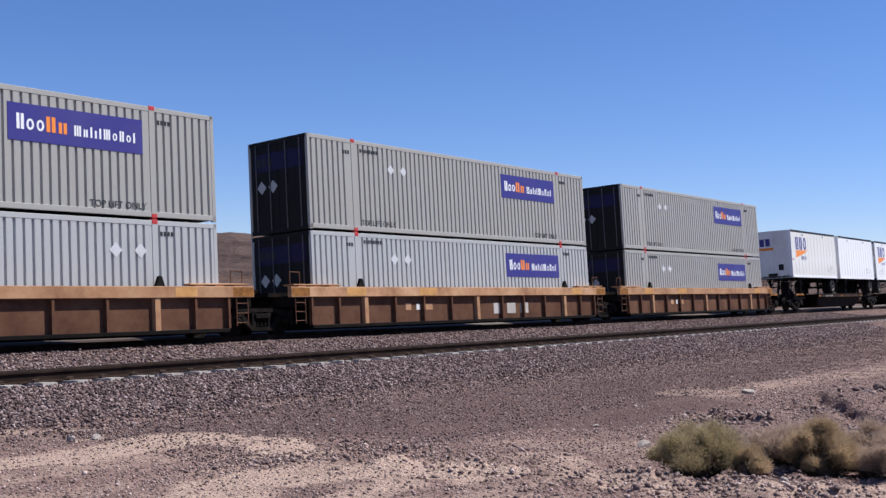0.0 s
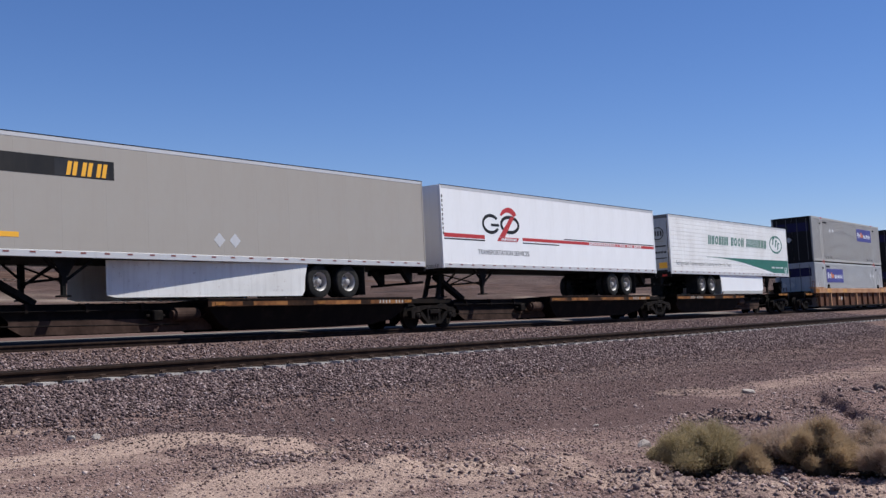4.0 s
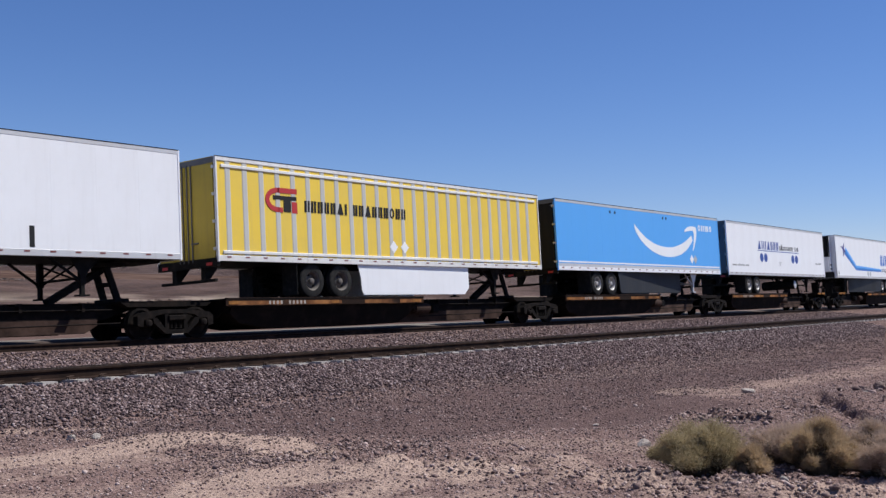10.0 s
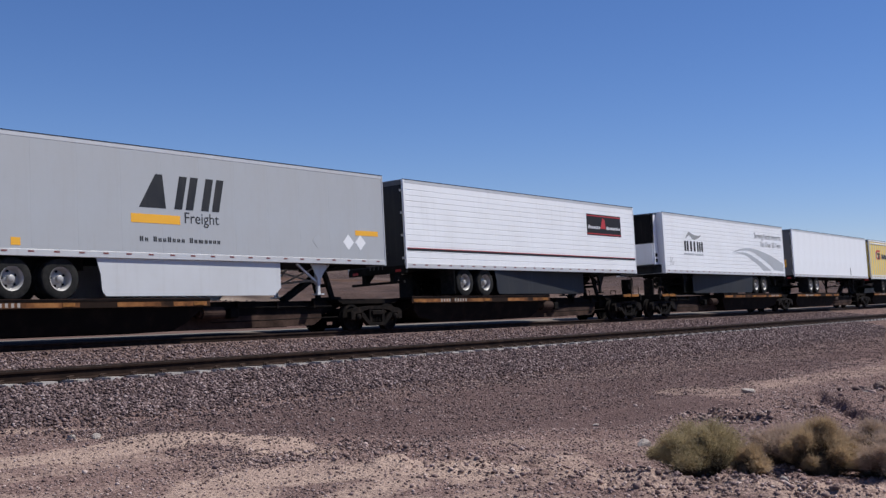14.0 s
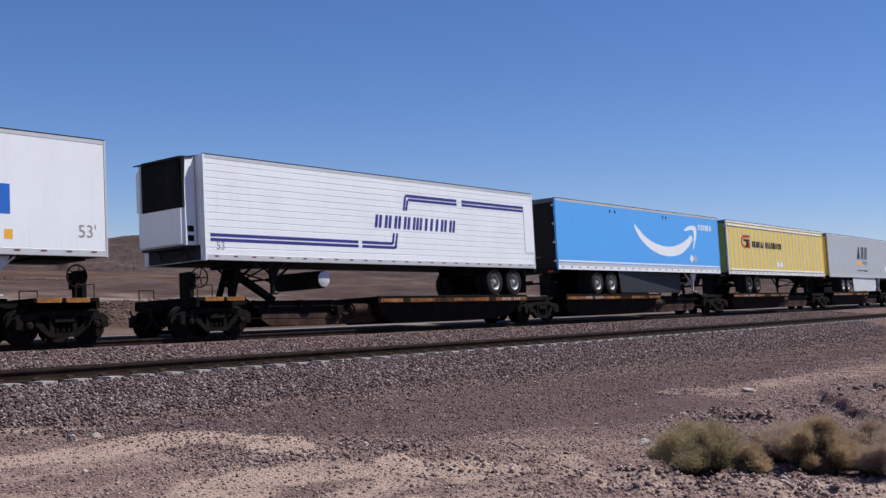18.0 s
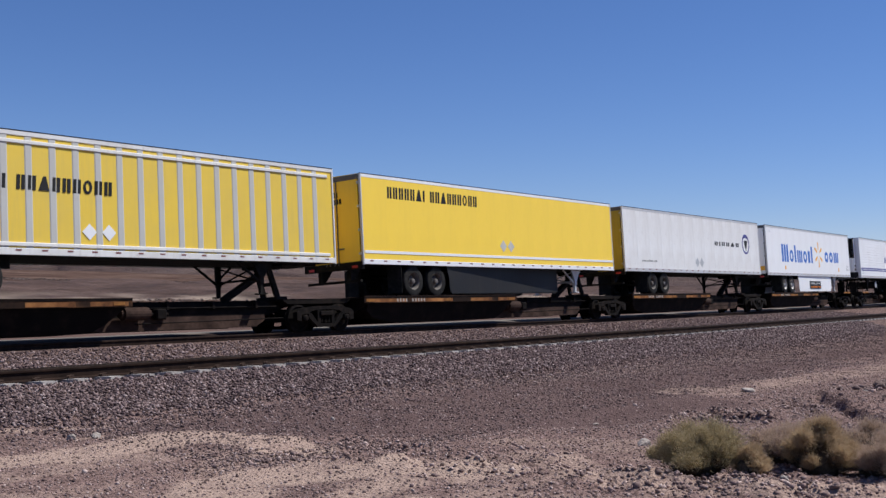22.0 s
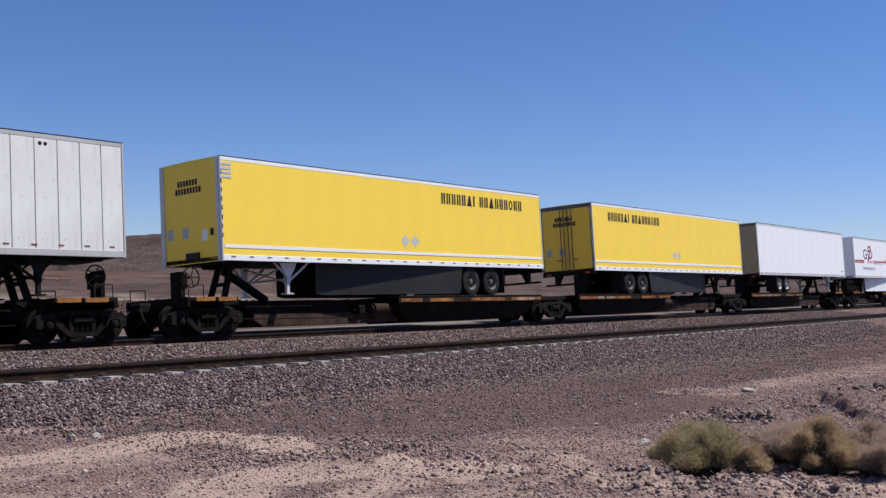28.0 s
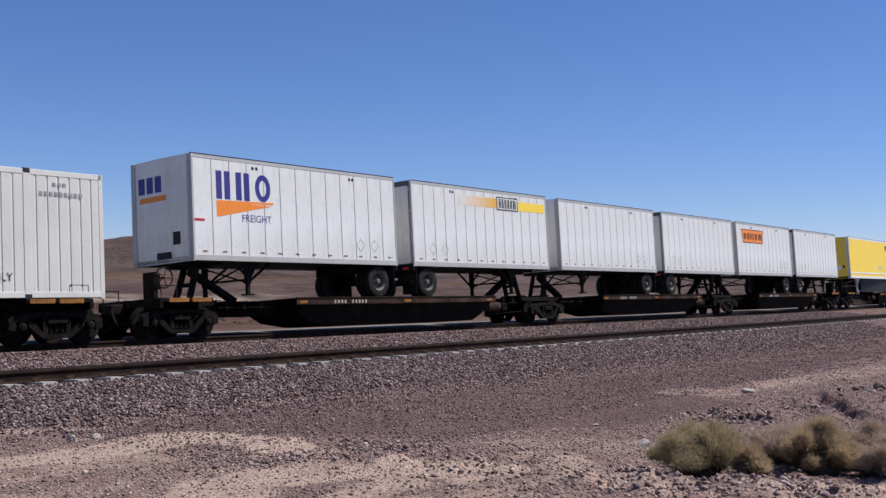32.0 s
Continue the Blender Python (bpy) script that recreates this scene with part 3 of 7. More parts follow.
def strew_plain():
    """Low scrub and stones over the plain behind the line."""
    rng = np.random.default_rng(61)
    a = np.radians(rng.uniform(14, 63, 22000))
    r = 45 + 300 * rng.uniform(size=22000) ** 0.8
    x, y = r * np.cos(a), -24.14 + r * np.sin(a)
    keep = beside(x, y) > 26
    x, y, r = x[keep], y[keep], r[keep]
    s = rng.uniform(0.16, 0.52, len(x)) * (0.55 + r / 230)
    rock_field("plain_scrub", np.stack([x, y, ground_z(x, y) + 0.05 * s], 1), s, SCRUB, "low dry scrub and stones over the desert plain", "scrub", 62, flat=0.55)


SCRUB = stone_mat("plain_scrub", [(0.0, (0.030, 0.022, 0.018)), (0.45, (0.070, 0.048, 0.038)), (0.8, (0.125, 0.085, 0.068)), (1.0, (0.24, 0.185, 0.155))])
strew_plain()


# ---- tracks ----
def rail_profile():
    """Half of a flat-bottomed rail, mirrored: (y, z) with the head's top at 0."""
    h = [(0.0, 0.022), (0.032, 0.019), (0.038, 0.010), (0.037, -0.018), (0.010, -0.034), (0.009, -0.133), (0.074, -0.158), (0.074, -0.170), (0.0, -0.170)]
    return h + [(-y, z) for y, z in h[-2:0:-1]]


def make_track(name, mid, label, ties_from, ties):
    track = thing(name, label, "railway track", kind="structure")
    for side in (-0.755, 0.755):
        prof = rail_profile()
        stations = [(-700 + 10 * i) for i in range(116)]
        for nm, mat, keep in (("rail", RAIL_SIDE, None), ("rail_head_face", RAIL_TOP, True)):
            verts, faces = [], []
            pr = prof if not keep else [(-0.031, 0.020), (-0.031, 0.026), (0.031, 0.026), (0.031, 0.020)]
            k = len(pr)
            for s in stations:
                m = on_line(s, mid)
                for y, z in pr:
                    verts.append(m @ Vector((0, side + y, z)))
            for i in range(len(stations) - 1):
                for j in range(k):
                    jj = (j + 1) % k
                    faces.append((i * k + j, i * k + jj, (i + 1) * k + jj, (i + 1) * k + j))
            me = bpy.data.meshes.new(nm)
            me.from_pydata(verts, [], faces)
            me.materials.append(mat)
            part(nm, me, mat, track, "bright worn running surface" if keep else "")
    tie = shared("tie", lambda bm: prism(prism(bm, [(-1.28, -0.17), (1.28, -0.17), (1.28, -0.36), (-1.28, -0.36)], "x", -0.13, 0.13),
                                         [(-1.20, -0.165), (-0.66, -0.165), (-0.60, -0.17), (-1.20, -0.17)], "x", -0.11, 0.11), CONCRETE)
    clip = shared("rail_clip", lambda bm: tube(tube(soft_box(bm, -0.06, 0.06, -0.06, 0.05, -0.165, -0.135, 0.012), (-0.05, -0.03, -0.13), (0.05, -0.03, -0.115), 0.016, 6),
                                               (-0.05, 0.02, -0.125), (0.05, 0.02, -0.11), 0.014, 6), TIE_RUST)
    for i in range(ties):
        m = on_line(ties_from + 0.61 * i, mid)
        ob = part("tie", tie, CONCRETE, track)
        ob.matrix_local = m
        for y in ((-0.87, -0.64) if mid < -1 else ()):
            c = part("rail_clip", clip, TIE_RUST, track)
            c.matrix_local = m @ Matrix.Translation((0, y, 0))
    return track


make_track("track_near", NEAR_TRACK, "empty concrete-tie railway track with rusty rails on stone ballast", 5.2, 130)
make_track("track_far", 0.0, "busy railway track with rusty rails under the freight train", 8.0, 110)


# ---- distance ----
def make_hill():
    """A flat-topped desert hill far behind the line, with a steep end and gullied slopes."""
    m, n, l, b = mat_base("hill_rock", 0.95, 0.0, 0.1)
    o = n.new("ShaderNodeTexCoord").outputs["Object"]
    c = ramp(n, l, noise_node(n, l, o, 0.012, 7, 0.65, (1, 1, 2.5)), [(0.3, (0.055, 0.036, 0.031)), (0.5, (0.105, 0.071, 0.061)), (0.7, (0.165, 0.118, 0.100))])
    l.new(c, b.inputs["Base Color"])
    bump(n, l, b, noise_node(n, l, o, 0.03, 6, 0.75), 1.0, 20.0)
    ang = np.radians(np.linspace(64.0, 6.0, 460))
    rad = np.linspace(1250, 2500, 56)
    ga, gr = np.meshgrid(ang, rad, indexing="ij")
    deg = np.degrees(ga)
    crest = np.interp(deg, [6, 20, 30, 36.9, 41.4, 44, 47, 49.3, 52.7, 55, 57.0, 57.55, 57.75, 58.05, 58.5, 64],
                      [26, 27, 30, 34, 40, 60, 88, 98, 93, 86, 76, 72, 64, 46, 41, 38])
    x, y = EYE[0] + gr * np.cos(ga), EYE[1] + gr * np.sin(ga)
    crest = crest + 1.6 * wave_noise(x, y, 12, 90) + 1.1 * wave_noise(x, y, 13, 30) + 0.8 * wave_noise(x, y, 29, 12)
    up = np.clip((gr - 1300) / 520, 0, 1)
    up = up ** 1.3 * (1 + 0.25 * wave_noise(x, y, 14, 120) * (1 - up))
    low = np.interp(beside(x, y), PW, PZ) - 6
    z = low + (np.maximum(crest, low) - low) * np.clip(up, 0, 1.02)
    z = z - np.clip((gr - 2100) / 400, 0, 1) * 60
    k = len(rad)
    i = (np.arange(len(ang) - 1)[:, None] * k + np.arange(k - 1)[None, :]).ravel()
    me = bpy.data.meshes.new("hill")
    me.from_pydata(np.stack([x.ravel(), y.ravel(), z.ravel()], 1).tolist(), [], np.stack([i, i + k, i + k + 1, i + 1], 1).tolist())
    me.shade_smooth()
    me.materials.append(m)
    return tagged(new("backdrop_hill", me), "low flat-topped brown desert hill in the distance", "hill", kind="structure")


make_hill()


def make_foot_slope():
    """A low rocky slope across the plain behind the line, broken by gullies."""
    m, n, l, b = mat_base("slope_rock", 0.95, 0.0, 0.1)
    o = n.new("ShaderNodeTexCoord").outputs["Object"]
    c = ramp(n, l, noise_node(n, l, o, 0.06, 8, 0.72, (1, 1, 4)), [(0.36, (0.045, 0.029, 0.024)), (0.5, (0.092, 0.058, 0.048)), (0.64, (0.145, 0.094, 0.077))])
    c = mix(n, l, ramp(n, l, noise_node(n, l, o, 1.6, 6, 0.85, (1, 1, 3)), [(0.5, (0, 0, 0)), (0.60, (0.85,) * 3)]), c, (0.050, 0.036, 0.028))
    pale = n.new("ShaderNodeAttribute")
    pale.attribute_name = "pale"
    c = mix(n, l, pale.outputs["Fac"], c, (0.33, 0.26, 0.20))
    l.new(c, b.inputs["Base Color"])
    bump(n, l, b, noise_node(n, l, o, 0.7, 6, 0.75), 0.9, 0.5)
    ang = np.radians(np.linspace(66.0, 12.0, 420))
    rad = 105 + 330 * np.linspace(0, 1, 70) ** 1.4
    ga, gr = np.meshgrid(ang, rad, indexing="ij")
    x, y = EYE[0] + gr * np.cos(ga), EYE[1] + gr * np.sin(ga)
    base = np.interp(beside(x, y), PW, PZ)
    up = np.clip((gr - 105) / 60, 0, 1)
    lump = 0.8 * wave_noise(x, y, 61, 26) + 0.5 * wave_noise(x, y, 62, 9) + 0.25 * wave_noise(x, y, 63, 3.5)
    gully = np.maximum(0, 1 - np.abs(wave_noise(x, y, 64, 34)) * 5)
    z = base - 0.8 + up * (1.1 + lump - 0.7 * gully) + 0.004 * (gr - 105)
    k = len(rad)
    i = (np.arange(len(ang) - 1)[:, None] * k + np.arange(k - 1)[None, :]).ravel()
    me = fast_mesh("foot_slope", np.stack([x.ravel(), y.ravel(), z.ravel()], 1), np.stack([i, i + k, i + k + 1, i + 1], 1), m)
    band = np.clip(1 - np.abs(gr - 150 - 10 * wave_noise(x, y, 65, 20)) / 16, 0, 1) * np.clip(0.5 + 1.2 * wave_noise(x, y, 66, 5), 0, 1)
    at = me.attributes.new("pale", "FLOAT", "POINT")
    at.data.foreach_set("value", band.ravel().astype(np.float32))
    return tagged(new("backdrop_foot_slope", me), "low rocky reddish-brown slope across the desert plain", "slope", kind="structure")


make_foot_slope()


# ---- desert bushes ----
def make_bush(at, rx, ry, h, leaf, twig, label, seed, leaves=90000, lumps=26, lift=0.12):
    """A dome of feathery tufts on many thin twigs; lift is the bare height under the tufts, as a part of h."""
    rng = np.random.default_rng(seed)
    bush = thing("bush", label, "bush", "desert bushes")
    bush.location = at
    a, e = rng.uniform(0, 6.283, lumps), np.arcsin(rng.uniform(0.02, 1.0, lumps))
    k = rng.uniform(0.50, 0.90, lumps)
    mid = np.stack([np.cos(a) * np.cos(e) * rx * k, np.sin(a) * np.cos(e) * ry * k, (lift + (1 - lift) * np.sin(e) * k) * h], 1)
    rad = rng.uniform(0.15, 0.36, lumps) * min(rx, ry)
    # twigs from the root to the tufts, most of them bare
    tw = 1500
    j = rng.integers(0, lumps, tw)
    d = rng.normal(size=(tw, 3)) + mid[j] / np.array([rx, ry, h]) * 1.4
    d /= np.linalg.norm(d, axis=1)[:, None]
    tip = mid[j] + d * rad[j][:, None] * rng.uniform(0.6, 1.45, (tw, 1))
    tip[:, 2] = np.maximum(tip[:, 2], 0.02)
    root = tip * np.array([0.12, 0.12, 0.0])
    side = np.cross(tip - root, rng.normal(size=(tw, 3)))
    side /= np.linalg.norm(side, axis=1)[:, None]
    bend = (root + tip) / 2 + side * 0.05
    v = np.stack([root + side * 0.005, root - side * 0.005, bend - side * 0.003, tip, bend + side * 0.003], 1)
    part("twig_tangle", fast_mesh("twig_tangle", v.reshape(-1, 3), np.arange(tw * 5).reshape(-1, 5), twig), twig, bush, "thin dry twigs")
    # dense woody hearts of the tufts, which stop the light
    ball = bmesh.new()
    bmesh.ops.create_icosphere(ball, subdivisions=2, radius=1.0)
    unit = np.array([v.co[:] for v in ball.verts])
    tri = np.array([[v.index for v in f.verts] for f in ball.faces])
    ball.free()
    hearts = np.concatenate([mid * np.array([0.8, 0.8, 0.8]), [[0, 0, 0.22 * h]]])
    size = np.concatenate([rad * 0.50, [0.50 * min(rx, ry)]])
    v = hearts[:, None, :] + unit[None] * size[:, None, None] * rng.uniform(0.75, 1.1, (lumps + 1, len(unit), 1))
    v[:, :, 2] = np.maximum(v[:, :, 2], 0.0)
    f = (tri[None] + len(unit) * np.arange(lumps + 1)[:, None, None]).reshape(-1, 3)
    part("branch_heart", fast_mesh("branch_heart", v.reshape(-1, 3), f, twig), twig, bush, "dense dark inner branches")
    # fine blades that fan out of each tuft
    j = rng.integers(0, lumps, leaves)
    fan = mid / np.array([rx, ry, h]) + np.array([0, 0, 0.15])
    fan /= np.linalg.norm(fan, axis=1)[:, None]
    d = rng.normal(size=(leaves, 3)) + fan[j] * 0.5
    d /= np.linalg.norm(d, axis=1)[:, None]
    p = mid[j] + d * rad[j][:, None] * np.abs(0.72 + 0.34 * rng.normal(size=(leaves, 1))) * rng.uniform(0.75, 1.25, (lumps, 3))[j]
    low = 0.01 + lift * h * rng.uniform(0.75, 1.2, leaves)
    p[:, 2] = np.where(p[:, 2] < low, 2 * low - p[:, 2], p[:, 2])
    g = d * 0.7 + fan[j] * 0.5 + rng.normal(size=(leaves, 3)) * 0.45
    g *= (rng.uniform(0.012, 0.048, leaves) / np.linalg.norm(g, axis=1))[:, None]
    sd = np.cross(g, rng.normal(size=(leaves, 3)))
    sd *= (rng.uniform(0.0016, 0.0032, leaves) / np.linalg.norm(sd, axis=1))[:, None]
    v = np.stack([p - sd, p + sd, p + g], 1)
    part("foliage", fast_mesh("foliage", v.reshape(-1, 3), np.arange(leaves * 3).reshape(-1, 3), leaf), leaf, bush)
    return bush


def leaf_mat(name, stops):
    m, n, l, b = mat_base(name, 0.85, 0.0, 0.08)
    g = n.new("ShaderNodeNewGeometry").outputs["Random Per Island"]
    o = n.new("ShaderNodeTexCoord").outputs["Object"]
    c = ramp(n, l, g, stops)
    c = mix(n, l, ramp(n, l, noise_node(n, l, o, 5, 3), [(0.35, (0, 0, 0)), (0.65, (0.5,) * 3)]), c, stops[-1][1])
    l.new(c, b.inputs["Base Color"])
    thin, both = n.new("ShaderNodeBsdfTranslucent"), n.new("ShaderNodeMixShader")
    l.new(c, thin.inputs["Color"])
    both.inputs[0].default_value = 0.5
    l.new(b.outputs[0], both.inputs[1])
    l.new(thin.outputs[0], both.inputs[2])
    l.new(both.outputs[0], n["Material Output"].inputs["Surface"])
    return m


GREEN_LEAF = leaf_mat("grey_green_leaf", [(0.0, (0.23, 0.178, 0.088)), (0.5, (0.355, 0.285, 0.155)), (1.0, (0.49, 0.40, 0.25))])
STRAW_LEAF = leaf_mat("straw_leaf", [(0.0, (0.28, 0.190, 0.105)), (0.5, (0.42, 0.300, 0.178)), (1.0, (0.54, 0.41, 0.265))])
DRY_LEAF = leaf_mat("dry_leaf", [(0.0, (0.30, 0.212, 0.155)), (0.5, (0.44, 0.325, 0.243)), (1.0, (0.56, 0.43, 0.335))])
TWIG = grit("dry_twig", (0.05, 0.034, 0.02), (0.11, 0.078, 0.048), (0.20, 0.15, 0.095), 30)


def put_bush(x, y, *args, **kw):
    make_bush((x, y, float(ground_z(np.array([x]), np.array([y]))[0]) - 0.02), *args, **kw)


put_bush(10.38, -19.22, 0.50, 0.50, 0.45, GREEN_LEAF, TWIG, "low rounded grey-green desert bush overhanging stony ground", 71, leaves=115000, lumps=30, lift=0.32)
put_bush(10.30, -19.76, 0.22, 0.22, 0.26, STRAW_LEAF, TWIG, "small straw-yellow bush leaning on a greener one", 75, leaves=35000, lumps=16, lift=0.1)
put_bush(11.45, -19.75, 0.42, 0.40, 0.42, DRY_LEAF, TWIG, "feathery grey-tan desert bush on stony ground", 72, leaves=34000, lumps=24, lift=0.3)
put_bush(10.90, -20.26, 0.40, 0.38, 0.54, STRAW_LEAF, TWIG, "yellow-brown desert bush with dense fine twigs", 73, leaves=90000, lumps=26, lift=0.22)
put_bush(11.65, -20.55, 0.44, 0.44, 0.46, DRY_LEAF, TWIG, "dry tan desert bush behind a yellower one", 76, leaves=45000, lumps=24, lift=0.3)
put_bush(11.05, -20.92, 0.46, 0.44, 0.46, DRY_LEAF, TWIG, "dead brown desert bush with bare twigs", 74, leaves=65000, lumps=26, lift=0.2)


def rock(x, y, size, seed, label="angular brown desert rock half sunk in the ground", mat=None):
    """One chunk of broken rock."""
    rng = np.random.default_rng(seed)
    bm = bmesh.new()
    bmesh.ops.create_icosphere(bm, subdivisions=2, radius=0.5)
    k = rng.uniform(0.6, 1.2, 3)
    cuts = [(Vector(rng.normal(size=3)).normalized(), rng.uniform(0.26, 0.42)) for _ in range(9)]
    for v in bm.verts:
        for n_, d in cuts:
            e = v.co.dot(n_) - d
            if e > 0:
                v.co -= n_ * e
        v.co = Vector((v.co.x * k[0], v.co.y * k[1], v.co.z * 0.75 * k[2])) * size
    ob = new("rock", as_mesh("rock", bm, mat or ROCK))
    ob.location = (x, y, float(ground_z(np.array([x]), np.array([y]))[0]) + size * 0.08)
    ob.rotation_euler = (rng.uniform(-0.4, 0.4), rng.uniform(-0.4, 0.4), rng.uniform(0, 6.28))
    tagged(ob, label, "rock", "rocks on the bank")


ROCK = grit("desert_rock", (0.10, 0.070, 0.061), (0.20, 0.143, 0.122), (0.36, 0.268, 0.228), 7, strength=0.8)
PALE_ROCK = grit("pale_rock", (0.24, 0.20, 0.175), (0.38, 0.33, 0.29), (0.52, 0.46, 0.41), 9, strength=0.6)
_r = random.Random(5)
# the crevice and its bank, the rubble behind the bushes, the foreground ledge
for i in range(8):
    f = i / 7.0
    rock(19.4 - 3.6 * f + _r.uniform(0.2, 0.6), -17.75 - 2.0 * f + _r.uniform(-0.5, -0.1), _r.uniform(0.08, 0.16), 200 + i)
for i in range(12):
    rock(_r.uniform(14.7, 15.3), _r.uniform(-18.2, -17.1), _r.uniform(0.10, 0.20), 225 + i)
for i in range(14):
    f = i / 13.0
    rock(9.5 + 0.5 * f + _r.uniform(-0.15, 0.15), -18.6 - 2.2 * f + _r.uniform(-0.1, 0.1), _r.uniform(0.04, 0.09), 240 + i)
for i in range(12):
    rock(_r.uniform(8.6, 10.0), _r.uniform(-17.2, -14.6), _r.uniform(0.05, 0.09), 270 + i)
for i in range(6):
    rock(_r.uniform(19.6, 21.6), _r.uniform(-18.6, -17.9), _r.uniform(0.18, 0.34), 290 + i)
for x, y, size in ((11.85, -17.80, 0.22), (19.5, -15.88, 0.24), (19.3, -18.05, 0.2), (10.1, -20.2, 0.16), (13.9, -15.9, 0.10), (11.3, -13.1, 0.10), (7.75, -12.05, 0.20), (8.05, -12.15, 0.22)):
    rock(x, y, size, int(x * 100), "pale weathered stone on the desert ground", PALE_ROCK)
# ---- the train's running gear ----
def wheelset_mesh(bm):
    w = 0.42
    prof = [(0.0, -0.815), (0.10, -0.82), (0.13, -0.795), (0.33, -0.79), (0.35, -0.825), (w, -0.82), (w + 0.006, -0.72), (w + 0.028, -0.70), (w + 0.028, -0.675),
            (0.35, -0.68), (0.33, -0.735), (0.14, -0.71), (0.09, -0.66), (0.085, 0.66), (0.14, 0.71), (0.33, 0.735), (0.35, 0.68), (w + 0.028, 0.675),
            (w + 0.028, 0.70), (w + 0.006, 0.72), (w, 0.82), (0.35, 0.825), (0.33, 0.79), (0.13, 0.795), (0.10, 0.82), (0.0, 0.815)]
    n = 28
    rings = [[bm.verts.new((r * math.cos(6.283185 * i / n), y, r * math.sin(6.283185 * i / n))) for r, y in prof[1:-1]] for i in range(n)]
    for i in range(n):
        u, v = rings[i], rings[(i + 1) % n]
        for j in range(len(u) - 1):
            bm.faces.new((u[j], u[j + 1], v[j + 1], v[j]))
    bm.faces.new([r[0] for r in rings])
    bm.faces.new([r[-1] for r in rings][::-1])
    return bm


def side_frame_mesh(bm):
    # one cast side frame: arched top member, sloping lower member, two windows
    def strip(pts, y0, y1):
        prism(bm, pts, "y", y0, y1)
    y0, y1 = -0.09, 0.09
    strip([(-1.22, 0.36), (-1.05, 0.33), (-1.02, 0.54), (-0.74, 0.54), (-0.62, 0.62), (-0.36, 0.66), (-0.35, 0.77), (-0.85, 0.72), (-1.10, 0.69), (-1.22, 0.60)], y0, y1)
    strip([(1.22, 0.36), (1.22, 0.60), (1.10, 0.69), (0.85, 0.72), (0.35, 0.77), (0.36, 0.66), (0.62, 0.62), (0.74, 0.54), (1.02, 0.54), (1.05, 0.33)], y0, y1)
    strip([(-0.36, 0.66), (0.36, 0.66), (0.35, 0.77), (-0.35, 0.77)], y0, y1)
    strip([(-0.74, 0.54), (-0.72, 0.42), (-0.36, 0.14), (0.36, 0.14), (0.72, 0.42), (0.74, 0.54), (0.62, 0.56), (0.34, 0.25), (-0.34, 0.25), (-0.62, 0.56)], y0, y1)
    strip([(-0.36, 0.25), (-0.24, 0.25), (-0.24, 0.66), (-0.36, 0.66)], y0 + 0.01, y1 - 0.01)
    strip([(0.24, 0.25), (0.36, 0.25), (0.36, 0.66), (0.24, 0.66)], y0 + 0.01, y1 - 0.01)
    return bm


def spring_mesh(bm):
    """One coil spring: a round bar wound up in five turns."""
    n, rings = 50, []
    for i in range(n + 1):
        a = 6.283185 * 5 * i / n
        c, z = Vector((0.062 * math.cos(a), 0.062 * math.sin(a), 0.25 + 0.23 * i / n)), Vector((0, 0, 1))
        out = Vector((math.cos(a), math.sin(a), 0))
        rings.append([bm.verts.new(c + out * 0.016 * p + z * 0.016 * q) for p, q in ((1, 0), (0, 1), (-1, 0), (0, -1))])
    for u, v in zip(rings, rings[1:]):
        for j in range(4):
            bm.faces.new((u[j], u[(j + 1) % 4], v[(j + 1) % 4], v[j]))
    return bm


def add_bogie(car, x, q):
    """A two-axle freight bogie under a car at x along it; q is its place in the train."""
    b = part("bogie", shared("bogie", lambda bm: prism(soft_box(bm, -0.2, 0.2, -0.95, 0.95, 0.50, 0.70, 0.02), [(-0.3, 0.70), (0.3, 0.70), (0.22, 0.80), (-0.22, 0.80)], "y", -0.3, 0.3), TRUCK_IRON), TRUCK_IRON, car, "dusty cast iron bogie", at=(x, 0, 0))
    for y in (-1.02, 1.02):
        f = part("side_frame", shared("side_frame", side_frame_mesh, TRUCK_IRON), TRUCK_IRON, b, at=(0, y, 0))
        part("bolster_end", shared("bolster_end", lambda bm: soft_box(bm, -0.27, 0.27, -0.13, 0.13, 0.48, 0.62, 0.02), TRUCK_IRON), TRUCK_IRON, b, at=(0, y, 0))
        if y < 0:
            for sx in (-0.15, 0.0, 0.15):
                part("coil_spring", shared("coil_spring", spring_mesh, TRUCK_IRON), TRUCK_IRON, b, at=(sx, y, 0))
        for a in (-0.889, 0.889):
            s = -1 if y < 0 else 1
            part("axle_bearing", shared("axle_bearing", lambda bm: lathe(bm, [(0.0, -0.16), (0.06, -0.16), (0.085, -0.13), (0.10, -0.12), (0.10, 0.08), (0.0, 0.08)], 14), TRUCK_IRON, True), TRUCK_IRON, b,
                 at=(a, y + s * 0.0, 0.42)).scale = (1, 1 if s < 0 else -1, 1)
    for a in (-0.889, 0.889):
        w = part("wheelset", shared("wheelset", wheelset_mesh, TRUCK_IRON, True), TRUCK_IRON, b, "rust-brown wheels on an axle", at=(a, 0, 0.42))
        WHEELS.append((w, q, a))
    return b


